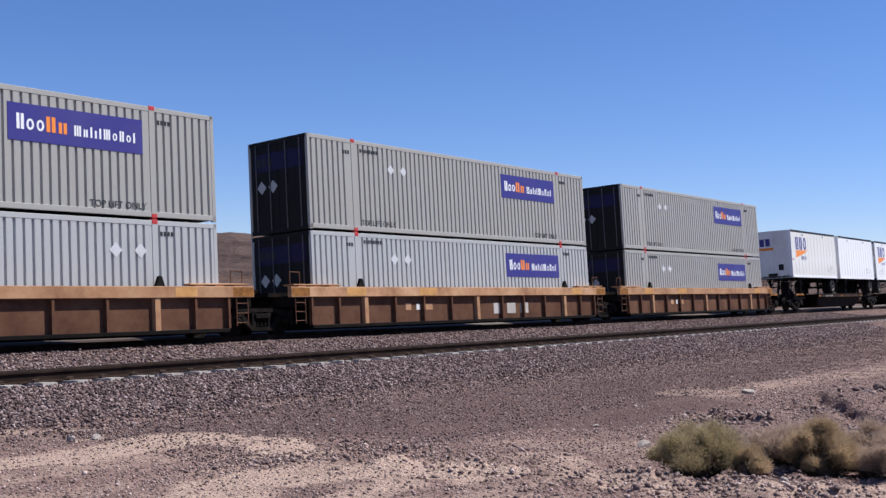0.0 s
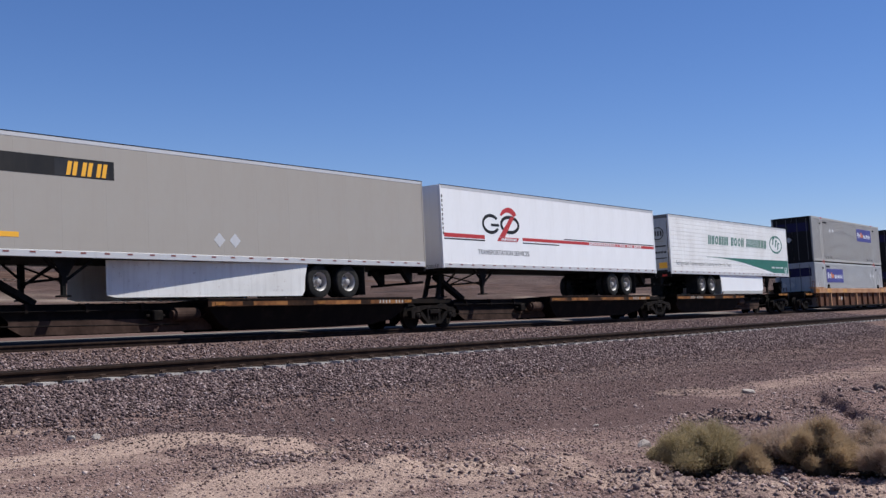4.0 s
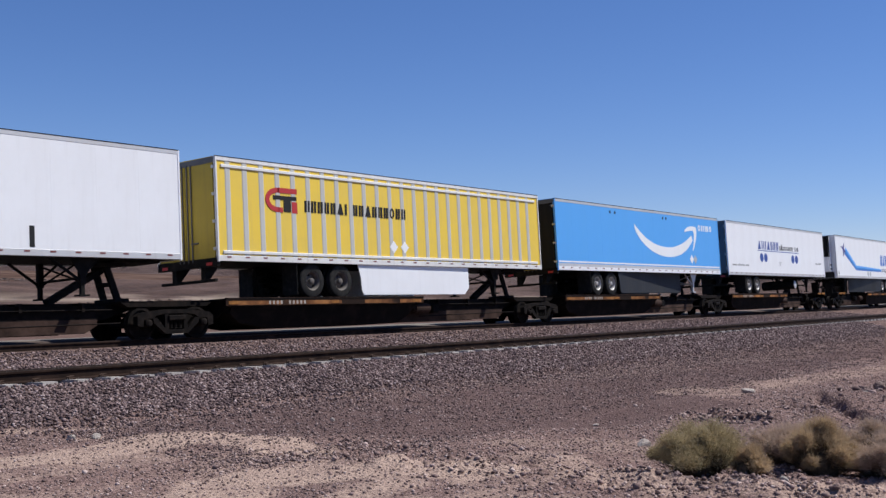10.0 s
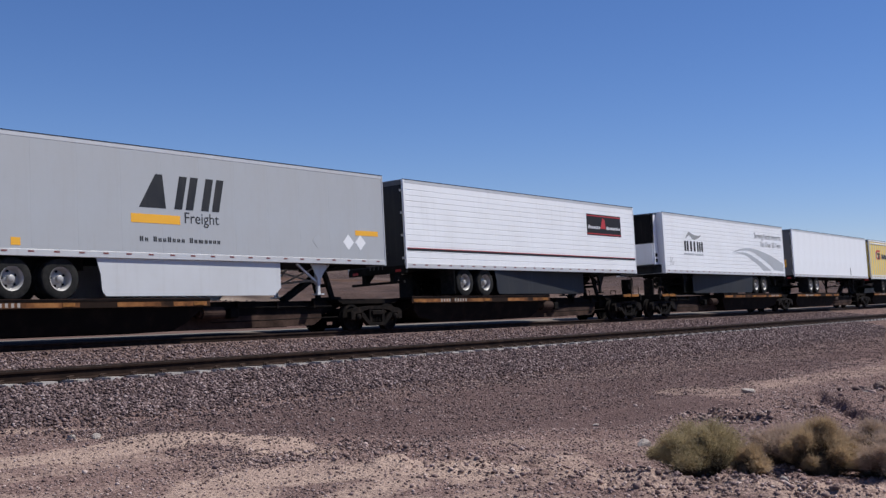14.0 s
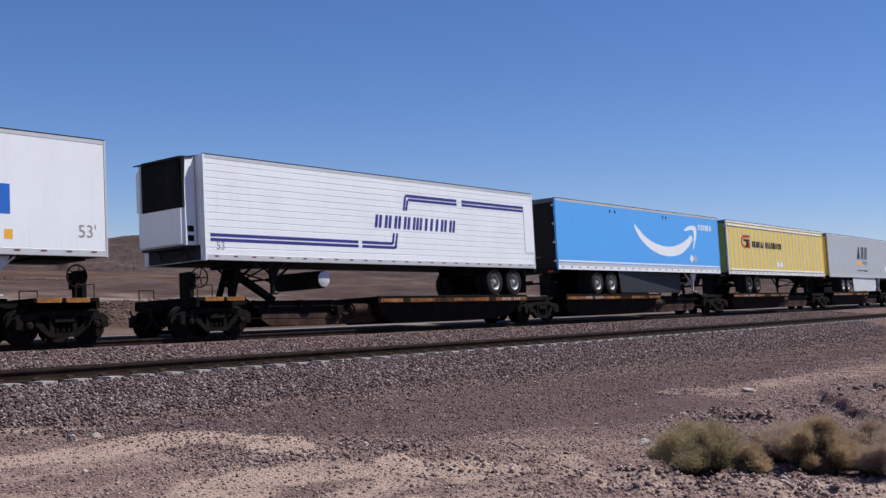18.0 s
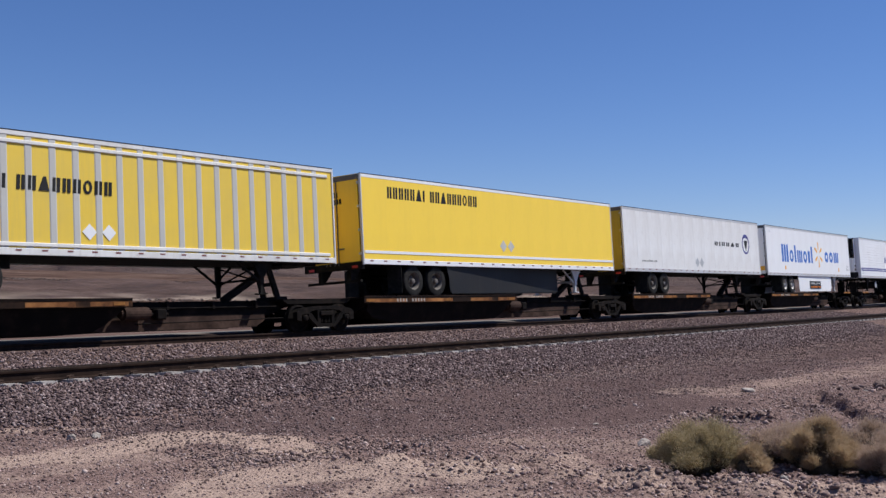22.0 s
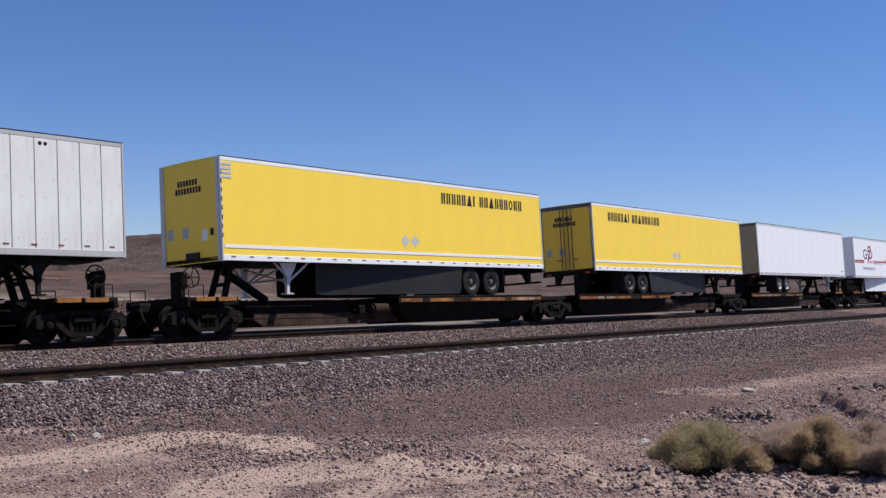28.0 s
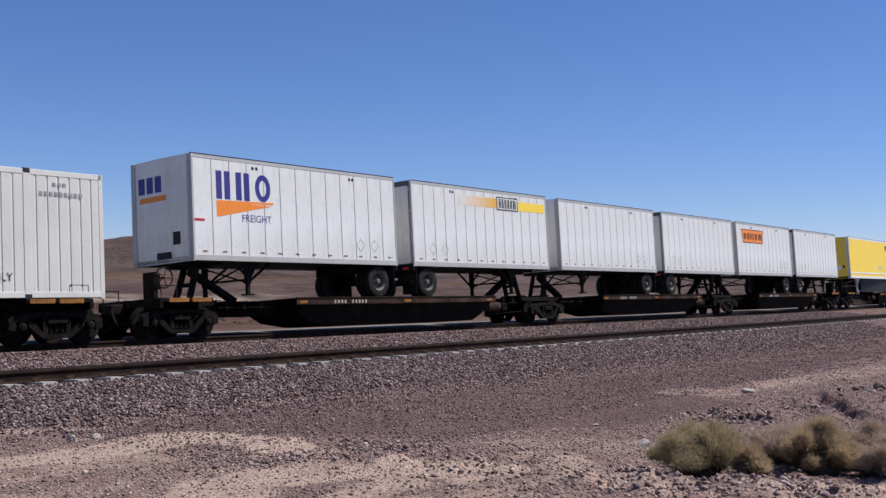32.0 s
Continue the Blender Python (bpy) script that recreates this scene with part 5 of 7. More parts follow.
class Trailer:
    """A road trailer on its deck: x from its trailing end, z from the deck."""

    def __init__(self, q, L, rear, skin, body, label, zb=1.02, zt=3.90, ends=None, rail=None, axles=2, top=None, skirt=None, reefer=False, rims=None, roof=None, slide=2.35, trim=None, skirt_len=None, straight=False, tapes=True, legs=None):
        self.q, self.L, self.rear, self.zb, self.zt = q, L, rear, zb, zt
        self.ob = t = thing("semi_trailer", label, "trailer", "trailers on the train")
        W, X = 1.295, self.X
        rail, ends, top, rims = rail or ALU, ends or body, top or rail or ALU, rims or RIM
        trim = trim or body
        # near and far side
        if skin == "grooved":
            for s in (-1, 1):
                part("side_wall", grooved(bmesh.new(), 0.06, L - 0.06, s * W, zb + 0.15, zt - 0.11, out=s), body, t)
        elif skin == "posts":
            part("side_wall", box(bmesh.new(), 0.06, L - 0.06, -W + 0.016, -W + 0.036, zb + 0.15, zt - 0.11), body, t)
            part("side_wall", box(bmesh.new(), 0.06, L - 0.06, W - 0.036, W - 0.016, zb + 0.15, zt - 0.11), body, t)
            for i in range(25):
                x = 0.45 + 0.621 * i
                for s in (-1, 1):
                    part("side_post", shared("side_post:%.2f" % zt, lambda b: prism(b, [(-0.095, 0.016), (0.095, 0.016), (0.07, 0.004), (-0.07, 0.004)], "z", zb + 0.15, zt - 0.11), self.post), self.post, t, at=(x, s * W, 0)).scale = (1, -s, 1)
        else:
            seam = 0.016 if skin == "ribs" else 0.003 if body is WORN_WHITE else 0.0006
            n = max(2, int(round((L - 0.12) / (0.61 if skin == "ribs" else 1.22))))
            w = (L - 0.12) / n
            for i in range(n):
                key = "side_panel:%s%.3f%.2f%.2f" % (body.name, w, zb, zt)
                part("side_panel", shared(key, lambda b: box(b, seam, w - seam, 0.0, 0.025, zb + 0.15, zt - 0.11), body), body, t, at=(0.06 + w * i, -W, 0))
            if skin == "ribs":
                part("side_lining", box(bmesh.new(), 0.06, L - 0.06, -W + 0.012, -W + 0.035, zb + 0.15, zt - 0.11), SEAM_GREY, t, "grey seams between the panels")
            part("side_wall", box(bmesh.new(), 0.06, L - 0.06, W - 0.025, W, zb + 0.15, zt - 0.11), body, t)
        for s in (-1, 1):
            part("bottom_rail", soft_box(bmesh.new(), 0.02, L - 0.02, s * (W - 0.03) - 0.038, s * (W - 0.03) + 0.038, zb, zb + 0.16, 0.008), rail, t)
            part("top_rail", soft_box(bmesh.new(), 0.02, L - 0.02, s * (W - 0.03) - 0.036, s * (W - 0.03) + 0.036, zt - 0.12, zt, 0.012), top, t)
            for x in (0.0, L - 0.07):
                part("corner_post", soft_box(bmesh.new(), x, x + 0.07, s * (W - 0.03) - 0.042, s * (W - 0.03) + 0.042, zb - 0.02, zt, 0.012), trim, t)
        part("roof", prism(bmesh.new(), [(-W + 0.01, zt - 0.03), (-W + 0.04, zt + 0.005), (0, zt + 0.02), (W - 0.04, zt + 0.005), (W - 0.01, zt - 0.03)], "x", 0.03, L - 0.03), roof or body, t)
        part("roof_edge", soft_box(bmesh.new(), 0.01, L - 0.01, -W - 0.010, -W + 0.05, zt - 0.012, zt + 0.014, 0.004), FRAME_DARK, t, "thin dark roof seam")
        part("floor", box(bmesh.new(), 0.03, L - 0.03, -W + 0.05, W - 0.05, zb + 0.02, zb + 0.14), FRAME_DARK, t)
        if tapes:
            n = int(L / 0.66)
            for i in range(n):
                part("reflector", shared("reflector", lambda b: box(b, -0.075, 0.075, -0.004, 0.0, -0.02, 0.02), TAPE_RED), TAPE_RED, t, at=(0.4 + (L - 0.8) * i / (n - 1), -W - (0.0015 if skin == "ribs" else 0.0095), zb + (0.25 if skin == "ribs" else 0.11)))
        self.rear_end(ends, trim)
        self.nose(body, trim, reefer)
        self.gear(axles, slide, rims)
        self.landing_gear(legs)
        if skirt:
            x0, x1 = skirt_len or (slide + 1.15, L - 4.0)
            for s in (-1, 1):
                # the panel runs inwards to the front
                front = 1.22 if straight else 0.86
                lo = [(X(x0), s * 1.245, zb), (X(x0 + 0.12), s * 1.243, zb * 0.6), (X(x0 + 0.15), s * 1.242, 0.22), (X(x0 + 0.26), s * 1.24, 0.08), (X(x1 - 0.25), s * front, 0.08), (X(x1), s * front, 0.30 if straight else 0.14), (X(x1), s * front, zb)]
                bm = bmesh.new()
                u = [bm.verts.new(p) for p in lo]
                w = [bm.verts.new((p[0], p[1] - s * 0.02, p[2])) for p in lo]
                bm.faces.new(u)
                bm.faces.new(w[::-1])
                for i in range(7):
                    bm.faces.new((u[i], u[(i + 1) % 7], w[(i + 1) % 7], w[i]))
                part("side_skirt", bm, skirt, t, "aerodynamic side skirt panel")
        MOVERS.append((t, q, DECK))

    post = POST_GREY

    def X(self, x):
        """x metres from the rear end."""
        return x if self.rear == "L" else self.L - x

    def bx(self, bm, u, v, *r):
        return box(bm, self.X(u), self.X(v), *r)

    def rear_end(self, ends, trim):
        t, zb, zt = self.ob, self.zb, self.zt
        for s in (-1, 1):
            lo, hi = sorted((s * 0.012, s * 1.17))
            part("rear_door", self.bx(bmesh.new(), 0.015, 0.06, lo, hi, zb + 0.10, zt - 0.16), ends, t)
            for y in (0.10, 0.27):
                part("lock_rod", tube(bmesh.new(), (self.X(-0.012), s * y, zb + 0.02), (self.X(-0.012), s * y, zt - 0.14), 0.020, 6), ROD_GREY, t)
            part("door_handle", self.bx(bmesh.new(), -0.03, 0.0, s * 0.38 - 0.14, s * 0.38 + 0.14, zb + 0.52, zb + 0.56), ROD_GREY, t)
            for k in range(4):
                part("hinge", self.bx(bmesh.new(), -0.02, 0.02, s * 1.21 - 0.06, s * 1.21 + 0.06, zb + 0.3 + 0.75 * k, zb + 0.38 + 0.75 * k), ALU, t)
            part("tail_lamp", self.bx(bmesh.new(), -0.02, 0.01, s * 0.95 - 0.12, s * 0.95 + 0.12, zb - 0.10, zb - 0.02), RED, t, "red tail lamp")
            part("bumper_post", prism(bmesh.new(), [(self.X(0.04), 0.50), (self.X(0.15), 0.50), (self.X(0.62), zb), (self.X(0.04), zb)], "y", s * 0.62 - 0.09, s * 0.62 + 0.09), FRAME_DARK, t, "dark tapered underride post")
        part("rear_frame", self.bx(bmesh.new(), 0.0, 0.08, -1.25, 1.25, zt - 0.17, zt - 0.01), ROD_GREY, t)
        part("rear_sill", self.bx(bmesh.new(), -0.015, 0.10, -1.26, 1.26, zb - 0.14, zb + 0.10), FRAME_DARK, t, "dirty dark rear sill")
        part("bumper", self.bx(bmesh.new(), 0.0, 0.09, -1.15, 1.15, 0.47, 0.55), FRAME_DARK, t, "dark steel underride bar")

    def nose(self, body, trim, reefer):
        t, zb, zt, L = self.ob, self.zb, self.zt, self.L
        part("front_wall", self.bx(bmesh.new(), L - 0.07, L - 0.03, -1.26, 1.26, zb, zt - 0.02), body, t)
        for s in (-1, 1):
            part("nose_trim", self.bx(bmesh.new(), L - 0.04, L + 0.005, s * 1.17 - 0.05, s * 1.17 + 0.05, zb, zt), trim, t)
        part("air_coupling", self.bx(bmesh.new(), L - 0.03, L + 0.03, -0.35, 0.2, zb + 0.12, zb + 0.30), BLACK, t)
        if reefer:
            r = part("cooling_unit", reefer_mesh(bmesh.new(), self, zb, zt), WHITE, t, "white transport cooling unit")
            part("grille", self.bx(bmesh.new(), L + 0.44, L + 0.475, -0.93, 0.72, zb + 1.42, zt - 0.06), GLASS_DARK, r, "black condenser grille")
            part("side_grille", prism(bmesh.new(), [(self.X(L + 0.42), zb + 1.42), (self.X(L + 0.47), zb + 1.42), (self.X(L + 0.47), zt - 0.06), (self.X(L + 0.34), zt - 0.06)], "y", -0.995, -0.955), GLASS_DARK, r, "black corner grille")
            part("top_deflector", prism(bmesh.new(), [(self.X(L + 0.0), zt - 0.04), (self.X(L + 0.0), zt - 0.01), (self.X(L + 0.55), zt - 0.10), (self.X(L + 0.55), zt - 0.13)], "y", -0.99, 0.99), CHARCOAL, r, "dark sloping top plate")
            for k in (0.78, 0.52):
                part("side_vent", self.bx(bmesh.new(), L + 0.10, L + 0.30, -0.99, -0.975, zb + k, zb + k + 0.16), GLASS_DARK, r, "black side vent")
            # no real hollow: a flat charcoal sheet paints the shade below the unit
            part("nose_recess", self.bx(bmesh.new(), L - 0.03, L + 0.012, -1.10, 1.10, zb + 0.02, zb + 0.42), CHARCOAL, t, "flat dark panel for the shade under the cooling unit")
            part("unit_bracket", self.bx(bmesh.new(), L + 0.01, L + 0.40, -0.90, 0.90, zb + 0.36, zb + 0.42), CHARCOAL, t)
            for y in (-0.6, 0.5):
                part("hose", tube(bmesh.new(), (self.X(L + 0.16), y, zb + 0.42), (self.X(L + 0.08), y - 0.1, zb + 0.05), 0.03, 6), RUBBER, t)

    def gear(self, axles, slide, rims):
        t, zb = self.ob, self.zb
        xs = (slide - 0.62, slide + 0.62) if axles == 2 else (slide,)
        for s in (-1, 1):
            part("slider_rail", self.bx(bmesh.new(), xs[0] - 0.7, xs[-1] + 1.0, s * 0.55 - 0.06, s * 0.55 + 0.06, zb - 0.26, zb + 0.02), FRAME_DARK, t)
            part("mud_flap", self.bx(bmesh.new(), xs[0] - 0.70, xs[0] - 0.685, s * 0.95 - 0.31, s * 0.95 + 0.31, 0.10, zb - 0.02), RUBBER, t)
            for x in xs:
                part("leaf_spring", self.bx(bmesh.new(), x - 0.5, x + 0.5, s * 0.55 - 0.05, s * 0.55 + 0.05, 0.56, 0.68), FRAME_DARK, t)
        for x in xs:
            part("axle", tube(bmesh.new(), (self.X(x), -1.0, 0.50), (self.X(x), 1.0, 0.50), 0.065, 10), FRAME_DARK, t)
            for y, face in ((-1.07, 1), (-0.74, 1), (0.74, -1), (1.07, -1)):
                w = part("tyre", shared("tyre", tyre_mesh, RUBBER, True), RUBBER, t, at=(self.X(x), y, 0.503))
                if abs(y) > 1:
                    rim = part("rim", shared("rim:" + rims.name, rim_mesh, rims, True), rims, w)
                    rim.scale = (1, face, 1)
                    if y < 0:
                        part("hand_hole_ring", shared("hand_hole_ring", hand_holes_mesh, GLASS_DARK), GLASS_DARK, w, "dark wheel openings")
        part("cross_member", self.bx(bmesh.new(), xs[0] - 0.3, xs[-1] + 0.9, -0.5, 0.5, zb - 0.2, zb - 0.02), FRAME_DARK, t)

    def landing_gear(self, legs):
        t, zb, L = self.ob, self.zb, self.L
        x = L - 2.75 if L > 10 else L - 2.2
        mat = legs or FRAME_DARK
        for s in (-1, 1):
            y = s * 0.92
            part("landing_leg", self.bx(self.bx(self.bx(bmesh.new(), x - 0.07, x + 0.07, y - 0.07, y + 0.07, 0.42, zb), x - 0.05, x + 0.05, y - 0.05, y + 0.05, 0.14, 0.42), x - 0.14, x + 0.14, y - 0.12, y + 0.12, 0.10, 0.14), mat, t, "folded landing leg")
            part("leg_brace", beam(bmesh.new(), (self.X(x), y, 0.45), (self.X(x - 0.85), y, zb), 0.05, 0.06), mat, t)
            part("leg_brace", beam(bmesh.new(), (self.X(x), y, 0.62), (self.X(x + 0.5), y, zb), 0.05, 0.05), mat, t)
        for s in (-1, 1):
            part("cross_brace", tube(bmesh.new(), (self.X(x), -0.88 * s, 0.46), (self.X(x), 0.88 * s, zb - 0.06), 0.026, 6), mat, t)
        part("leg_bar", tube(bmesh.new(), (self.X(x), -0.92, 0.55), (self.X(x), 0.92, 0.55), 0.035, 6), mat, t)
        part("gusset", prism(bmesh.new(), [(self.X(x - 0.35), zb), (self.X(x + 0.35), zb), (self.X(x + 0.08), zb - 0.42), (self.X(x - 0.08), zb - 0.42)], "y", -1.0, -0.98), mat, t)
        part("kingpin_plate", self.bx(bmesh.new(), L - 1.6, L - 0.2, -0.6, 0.6, zb - 0.04, zb + 0.02), FRAME_DARK, t)


def reefer_mesh(bm, tr, zb, zt):
    L = tr.L
    pts = [(-0.98, zb + 0.42), (0.98, zb + 0.42), (0.98, zt - 0.12), (0.92, zt - 0.06), (-0.92, zt - 0.06), (-0.955, zt - 0.12)]
    prism(bm, pts, "x", tr.X(L + 0.0), tr.X(L + 0.36))
    prism(bm, [(-0.90, zb + 0.46), (0.90, zb + 0.46), (0.90, zb + 1.45), (-0.90, zb + 1.45)], "x", tr.X(L + 0.36), tr.X(L + 0.46))
    prism(bm, [(0.82, zb + 1.45), (0.98, zb + 1.45), (0.98, zt - 0.35), (0.82, zt - 0.2)], "x", tr.X(L + 0.36), tr.X(L + 0.46))
    return bm
# ---- the consist, from its leading end to its trailing end ----
def spine_car(qs, modes):
    """An articulated car on bogies at qs (leading first), one platform between each two."""
    n = len(modes)
    for i, mode in enumerate(modes):
        spine_unit(qs[i + 1], qs[i], mode, end0=(i == n - 1), end1=(i == 0), own_lead=(i == 0))


spine_car((91.4 + 17.9, 91.4, 73.9), "DD")
well_unit(49.45, 69.10, own_lead=True, end1=True)
well_unit(29.80, 49.45)
well_unit(10.15, 29.80, end0=True)
spine_car((5.35, -10.76, -27.9, -45.3, -62.55, -79.0), "LRRRR")
spine_car((-83.6, -100.03, -117.22, -134.9, -152.4, -169.1), "LLLLR")
spine_car((-172.85, -189.7, -206.7, -224.2, -241.5, -257.9), "LLLLR")
spine_car((-262.6, -278.9, -296.2, -314.07, -331.2, -348.3), "LLLLR")
spine_car((-352.8, -370.2, -389.1, -406.8), "LLR")
spine_car((-410.7, -428.6, -446.8, -464.8), "DDD")
spine_car((-468.5, -485.8), "D")

L53, L28 = 16.15, 8.6
BOXES = []
# end doors coloured darker than the grey bodies, with their shade included
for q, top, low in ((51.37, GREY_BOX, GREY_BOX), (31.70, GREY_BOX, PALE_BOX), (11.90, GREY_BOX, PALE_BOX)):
    pair = (container(q, 0.22, L53, 2.84, low, "pale grey ribbed steel container in the bottom of a well car", "dark", DOOR_STEEL if q < 20 else BLACK_SHADED_END),
            container(q, 3.115, L53, 2.89, top, "grey ribbed steel container stacked on another", "dark", BLACK_SHADED_END))
    for x in (2.02, 14.13):
        for y in (-1.2, 1.2):
            part("stacking_cone", soft_box(bmesh.new(), x - 0.085, x + 0.085, y - 0.08, y + 0.08, 2.85, 2.896, 0.008), RED, pair[0], "red stacking cone")
    BOXES.append(pair)
TAIL_BOX = container(-467.29 - L53, 1.05, L53, 3.02, IVORY, "ivory ribbed steel container on the last spine car", None, None, pitch=0.29, narrow=True, cast=CHARCOAL)

REEF_GREEN = Trailer(-9.57, L53, "L", "grooved", WORN_WHITE, "white refrigerated trailer with green lettering and grooved sides", ends=DOOR_STEEL, skirt=WHITE, reefer=True, zt=3.87, tapes=True, slide=4.29, skirt_len=(5.9, 12.0), straight=True)
STRIPE_A = Trailer(-27.5, L53, "R", "panels", WHITE, "white dry van trailer with a red and black stripe", rims=RIM, slide=3.40)
TAUPE_VAN = Trailer(-44.7, L53, "R", "panels", TAUPE, "dusty grey-brown trailer with a dark band and yellow mark", skirt=CREAM, slide=4.35)
VAN_A = Trailer(-61.95, L53, "R", "panels", WHITE, "plain white dry van trailer with a white side skirt", skirt=WHITE, trim=WHITE, slide=4.46)
REEF_STRIPE = Trailer(-79.46, L53, "R", "panels", WHITE, "white refrigerated trailer with blue stripes", skirt=BLACK, reefer=True, slide=3.70)
VAN_DOTS = Trailer(-98.65, L53, "L", "panels", WHITE, "white dry van trailer with small dark blue lettering", ends=DOOR_BLUE, slide=3.63)
BLUE_A = Trailer(-116.1, L53, "L", "panels", SKY_BLUE, "bright blue dry van trailer with a white curved arrow", ends=BLACK_SHADED_END, skirt=CHARCOAL, rail=WHITE, top=ALU, slide=3.93, legs=ALU)
RIB_A = Trailer(-133.6, L53, "L", "posts", DULL_YELLOW, "yellow trailer with pale outside posts and a white skirt", ends=SHADED_YELLOW, skirt=WHITE, rail=CREAM, top=CREAM, slide=4.30, skirt_len=(5.65, 11.45), straight=True, rims=RIM_DARK, trim=CREAM)
VAN_B = Trailer(-151.0, L53, "L", "panels", WHITE, "plain white dry van trailer with grey rear doors", ends=DOOR_GREY, trim=WHITE, slide=3.86)
REEF_ROAD = Trailer(-169.08, L53, "R", "grooved", WHITE, "white refrigerated trailer with a grey road mark", skirt=CHARCOAL, reefer=True, slide=3.88)
REEF_SIGN = Trailer(-188.35, L53, "L", "grooved", WHITE, "white refrigerated trailer with a black and red sign", skirt=CHARCOAL, ends=CHARCOAL, slide=3.96, zb=0.95)
SILVER_VAN = Trailer(-205.6, L53, "L", "panels", SILVER, "silver-grey trailer with dark lettering and yellow doors", ends=DULL_YELLOW, skirt=PALE_SKIRT, legs=ALU, slide=3.93, skirt_len=(5.5, 11.6), straight=True)
RIB_B = Trailer(-223.0, L53, "L", "posts", DULL_YELLOW, "yellow trailer with pale outside posts", ends=SHADED_YELLOW, rail=CREAM, top=CREAM, rims=RIM_DARK, slide=3.70, trim=CREAM)
BLUE_B = Trailer(-240.45, L53, "L", "panels", SKY_BLUE, "bright blue dry van trailer with a white curved arrow", ends=BLACK_SHADED_END, skirt=CHARCOAL, rail=WHITE, top=ALU, slide=3.95, legs=ALU)
REEF_DOUBLE = Trailer(-258.38, L53, "R", "grooved", WHITE, "white refrigerated trailer with blue double stripes", reefer=True, slide=2.00)
VAN_STAR = Trailer(-277.6, L53, "L", "panels", WHITE, "white dry van trailer with large blue lettering", skirt=WHITE, trim=ALU, legs=ALU, slide=3.62, skirt_len=(5.3, 11.9), straight=True)
VAN_WHEEL = Trailer(-295.15, L53, "L", "panels", WORN_WHITE, "white dry van trailer with dark lettering and yellow doors", ends=SHADED_YELLOW, slide=3.45, rims=RIM_DARK)
YEL_A = Trailer(-312.5, L53, "L", "panels", YELLOW, "bright yellow smooth-sided trailer", legs=ALU, skirt=BLACK, rail=WHITE, rims=RIM_DARK, slide=3.20, trim=ALU)
RIB_C = Trailer(-329.95, L53, "L", "posts", DULL_YELLOW, "yellow trailer with pale outside posts and dark lettering", ends=SHADED_YELLOW, rail=CREAM, top=CREAM, rims=RIM_DARK, slide=4.30, trim=CREAM)
STRIPE_B = Trailer(-348.05, L53, "R", "panels", WHITE, "white dry van trailer with a red and black stripe", skirt=WHITE, slide=3.70)
VAN_C = Trailer(-367.1, L53, "L", "panels", WHITE, "plain white dry van trailer with dusty rear doors", legs=SILVER, ends=DOOR_TAUPE, trim=WHITE, zt=3.97, slide=4.00)
YEL_B = Trailer(-386.06, L53, "L", "panels", YELLOW, "bright yellow smooth-sided trailer with yellow doors", skirt=BLACK, rail=WHITE, rims=RIM_DARK, slide=3.90, trim=ALU)
YEL_C = Trailer(-406.4, L53, "R", "panels", YELLOW, "bright yellow smooth-sided trailer with silver corner rails", skirt=BLACK, rail=WHITE, trim=ALU, rims=RIM_DARK, slide=4.03, legs=ALU)
PUPS = []
for q, L, rear, label in ((92.45, 8.6, "L", "short white trailer with dark blue and orange lettering"), (82.9, 8.6, "R", "plain short white trailer"), (73.2, 8.9, "R", "short white trailer with dark blue and orange lettering"),
                          (-418.0, 8.5, "L", "plain short white ribbed trailer"), (-427.35, 8.5, "R", "short white ribbed trailer with an orange sign"),
                          (-436.5, 8.5, "L", "plain short white ribbed trailer"), (-445.9, 8.5, "R", "plain short white ribbed trailer"),
                          (-455.3, 8.45, "L", "short white trailer with a yellow fading stripe"), (-464.5, 8.35, "R", "short white trailer with dark blue and orange lettering")):
    PUPS.append(Trailer(q, L, rear, "ribs", WHITE if q > 80 else CREAM, label, axles=1, slide=0.85, rims=RIM_DARK, top=BLACK if q > 0 else PUP_RAIL, rail=WHITE if q > 0 else PUP_RAIL, trim=WHITE if q > 0 else PUP_RAIL, tapes=(q < 0)))
# ---- marks and lettering on the trailers and containers ----
SKIN = -1.2955


def patch(ob, pts, mat, name="panel_mark", label="", lift=0.004, back=0.006, skin=SKIN):
    """A painted plain shape on the near side: pts are (x, z)."""
    return part(name, prism(bmesh.new(), pts, "y", skin - lift, skin + back), mat, ob, label)


def rect(ob, x0, x1, z0, z1, mat, name="panel_mark", label="", slant=0.0, lift=0.004, back=0.006, skin=SKIN):
    k = slant * (z1 - z0)
    return patch(ob, [(x0, z0), (x1, z0), (x1 + k, z1), (x0 + k, z1)], mat, name, label, lift, back, skin)


WIDTHS = {"o": 0.9, "O": 1.0, "A": 1.15, "W": 1.5, "r": 0.5, "M": 1.25, "H": 0.85, "I": 0.36, "m": 1.2, "x": 0.78, "i": 0.36, " ": 0.55}


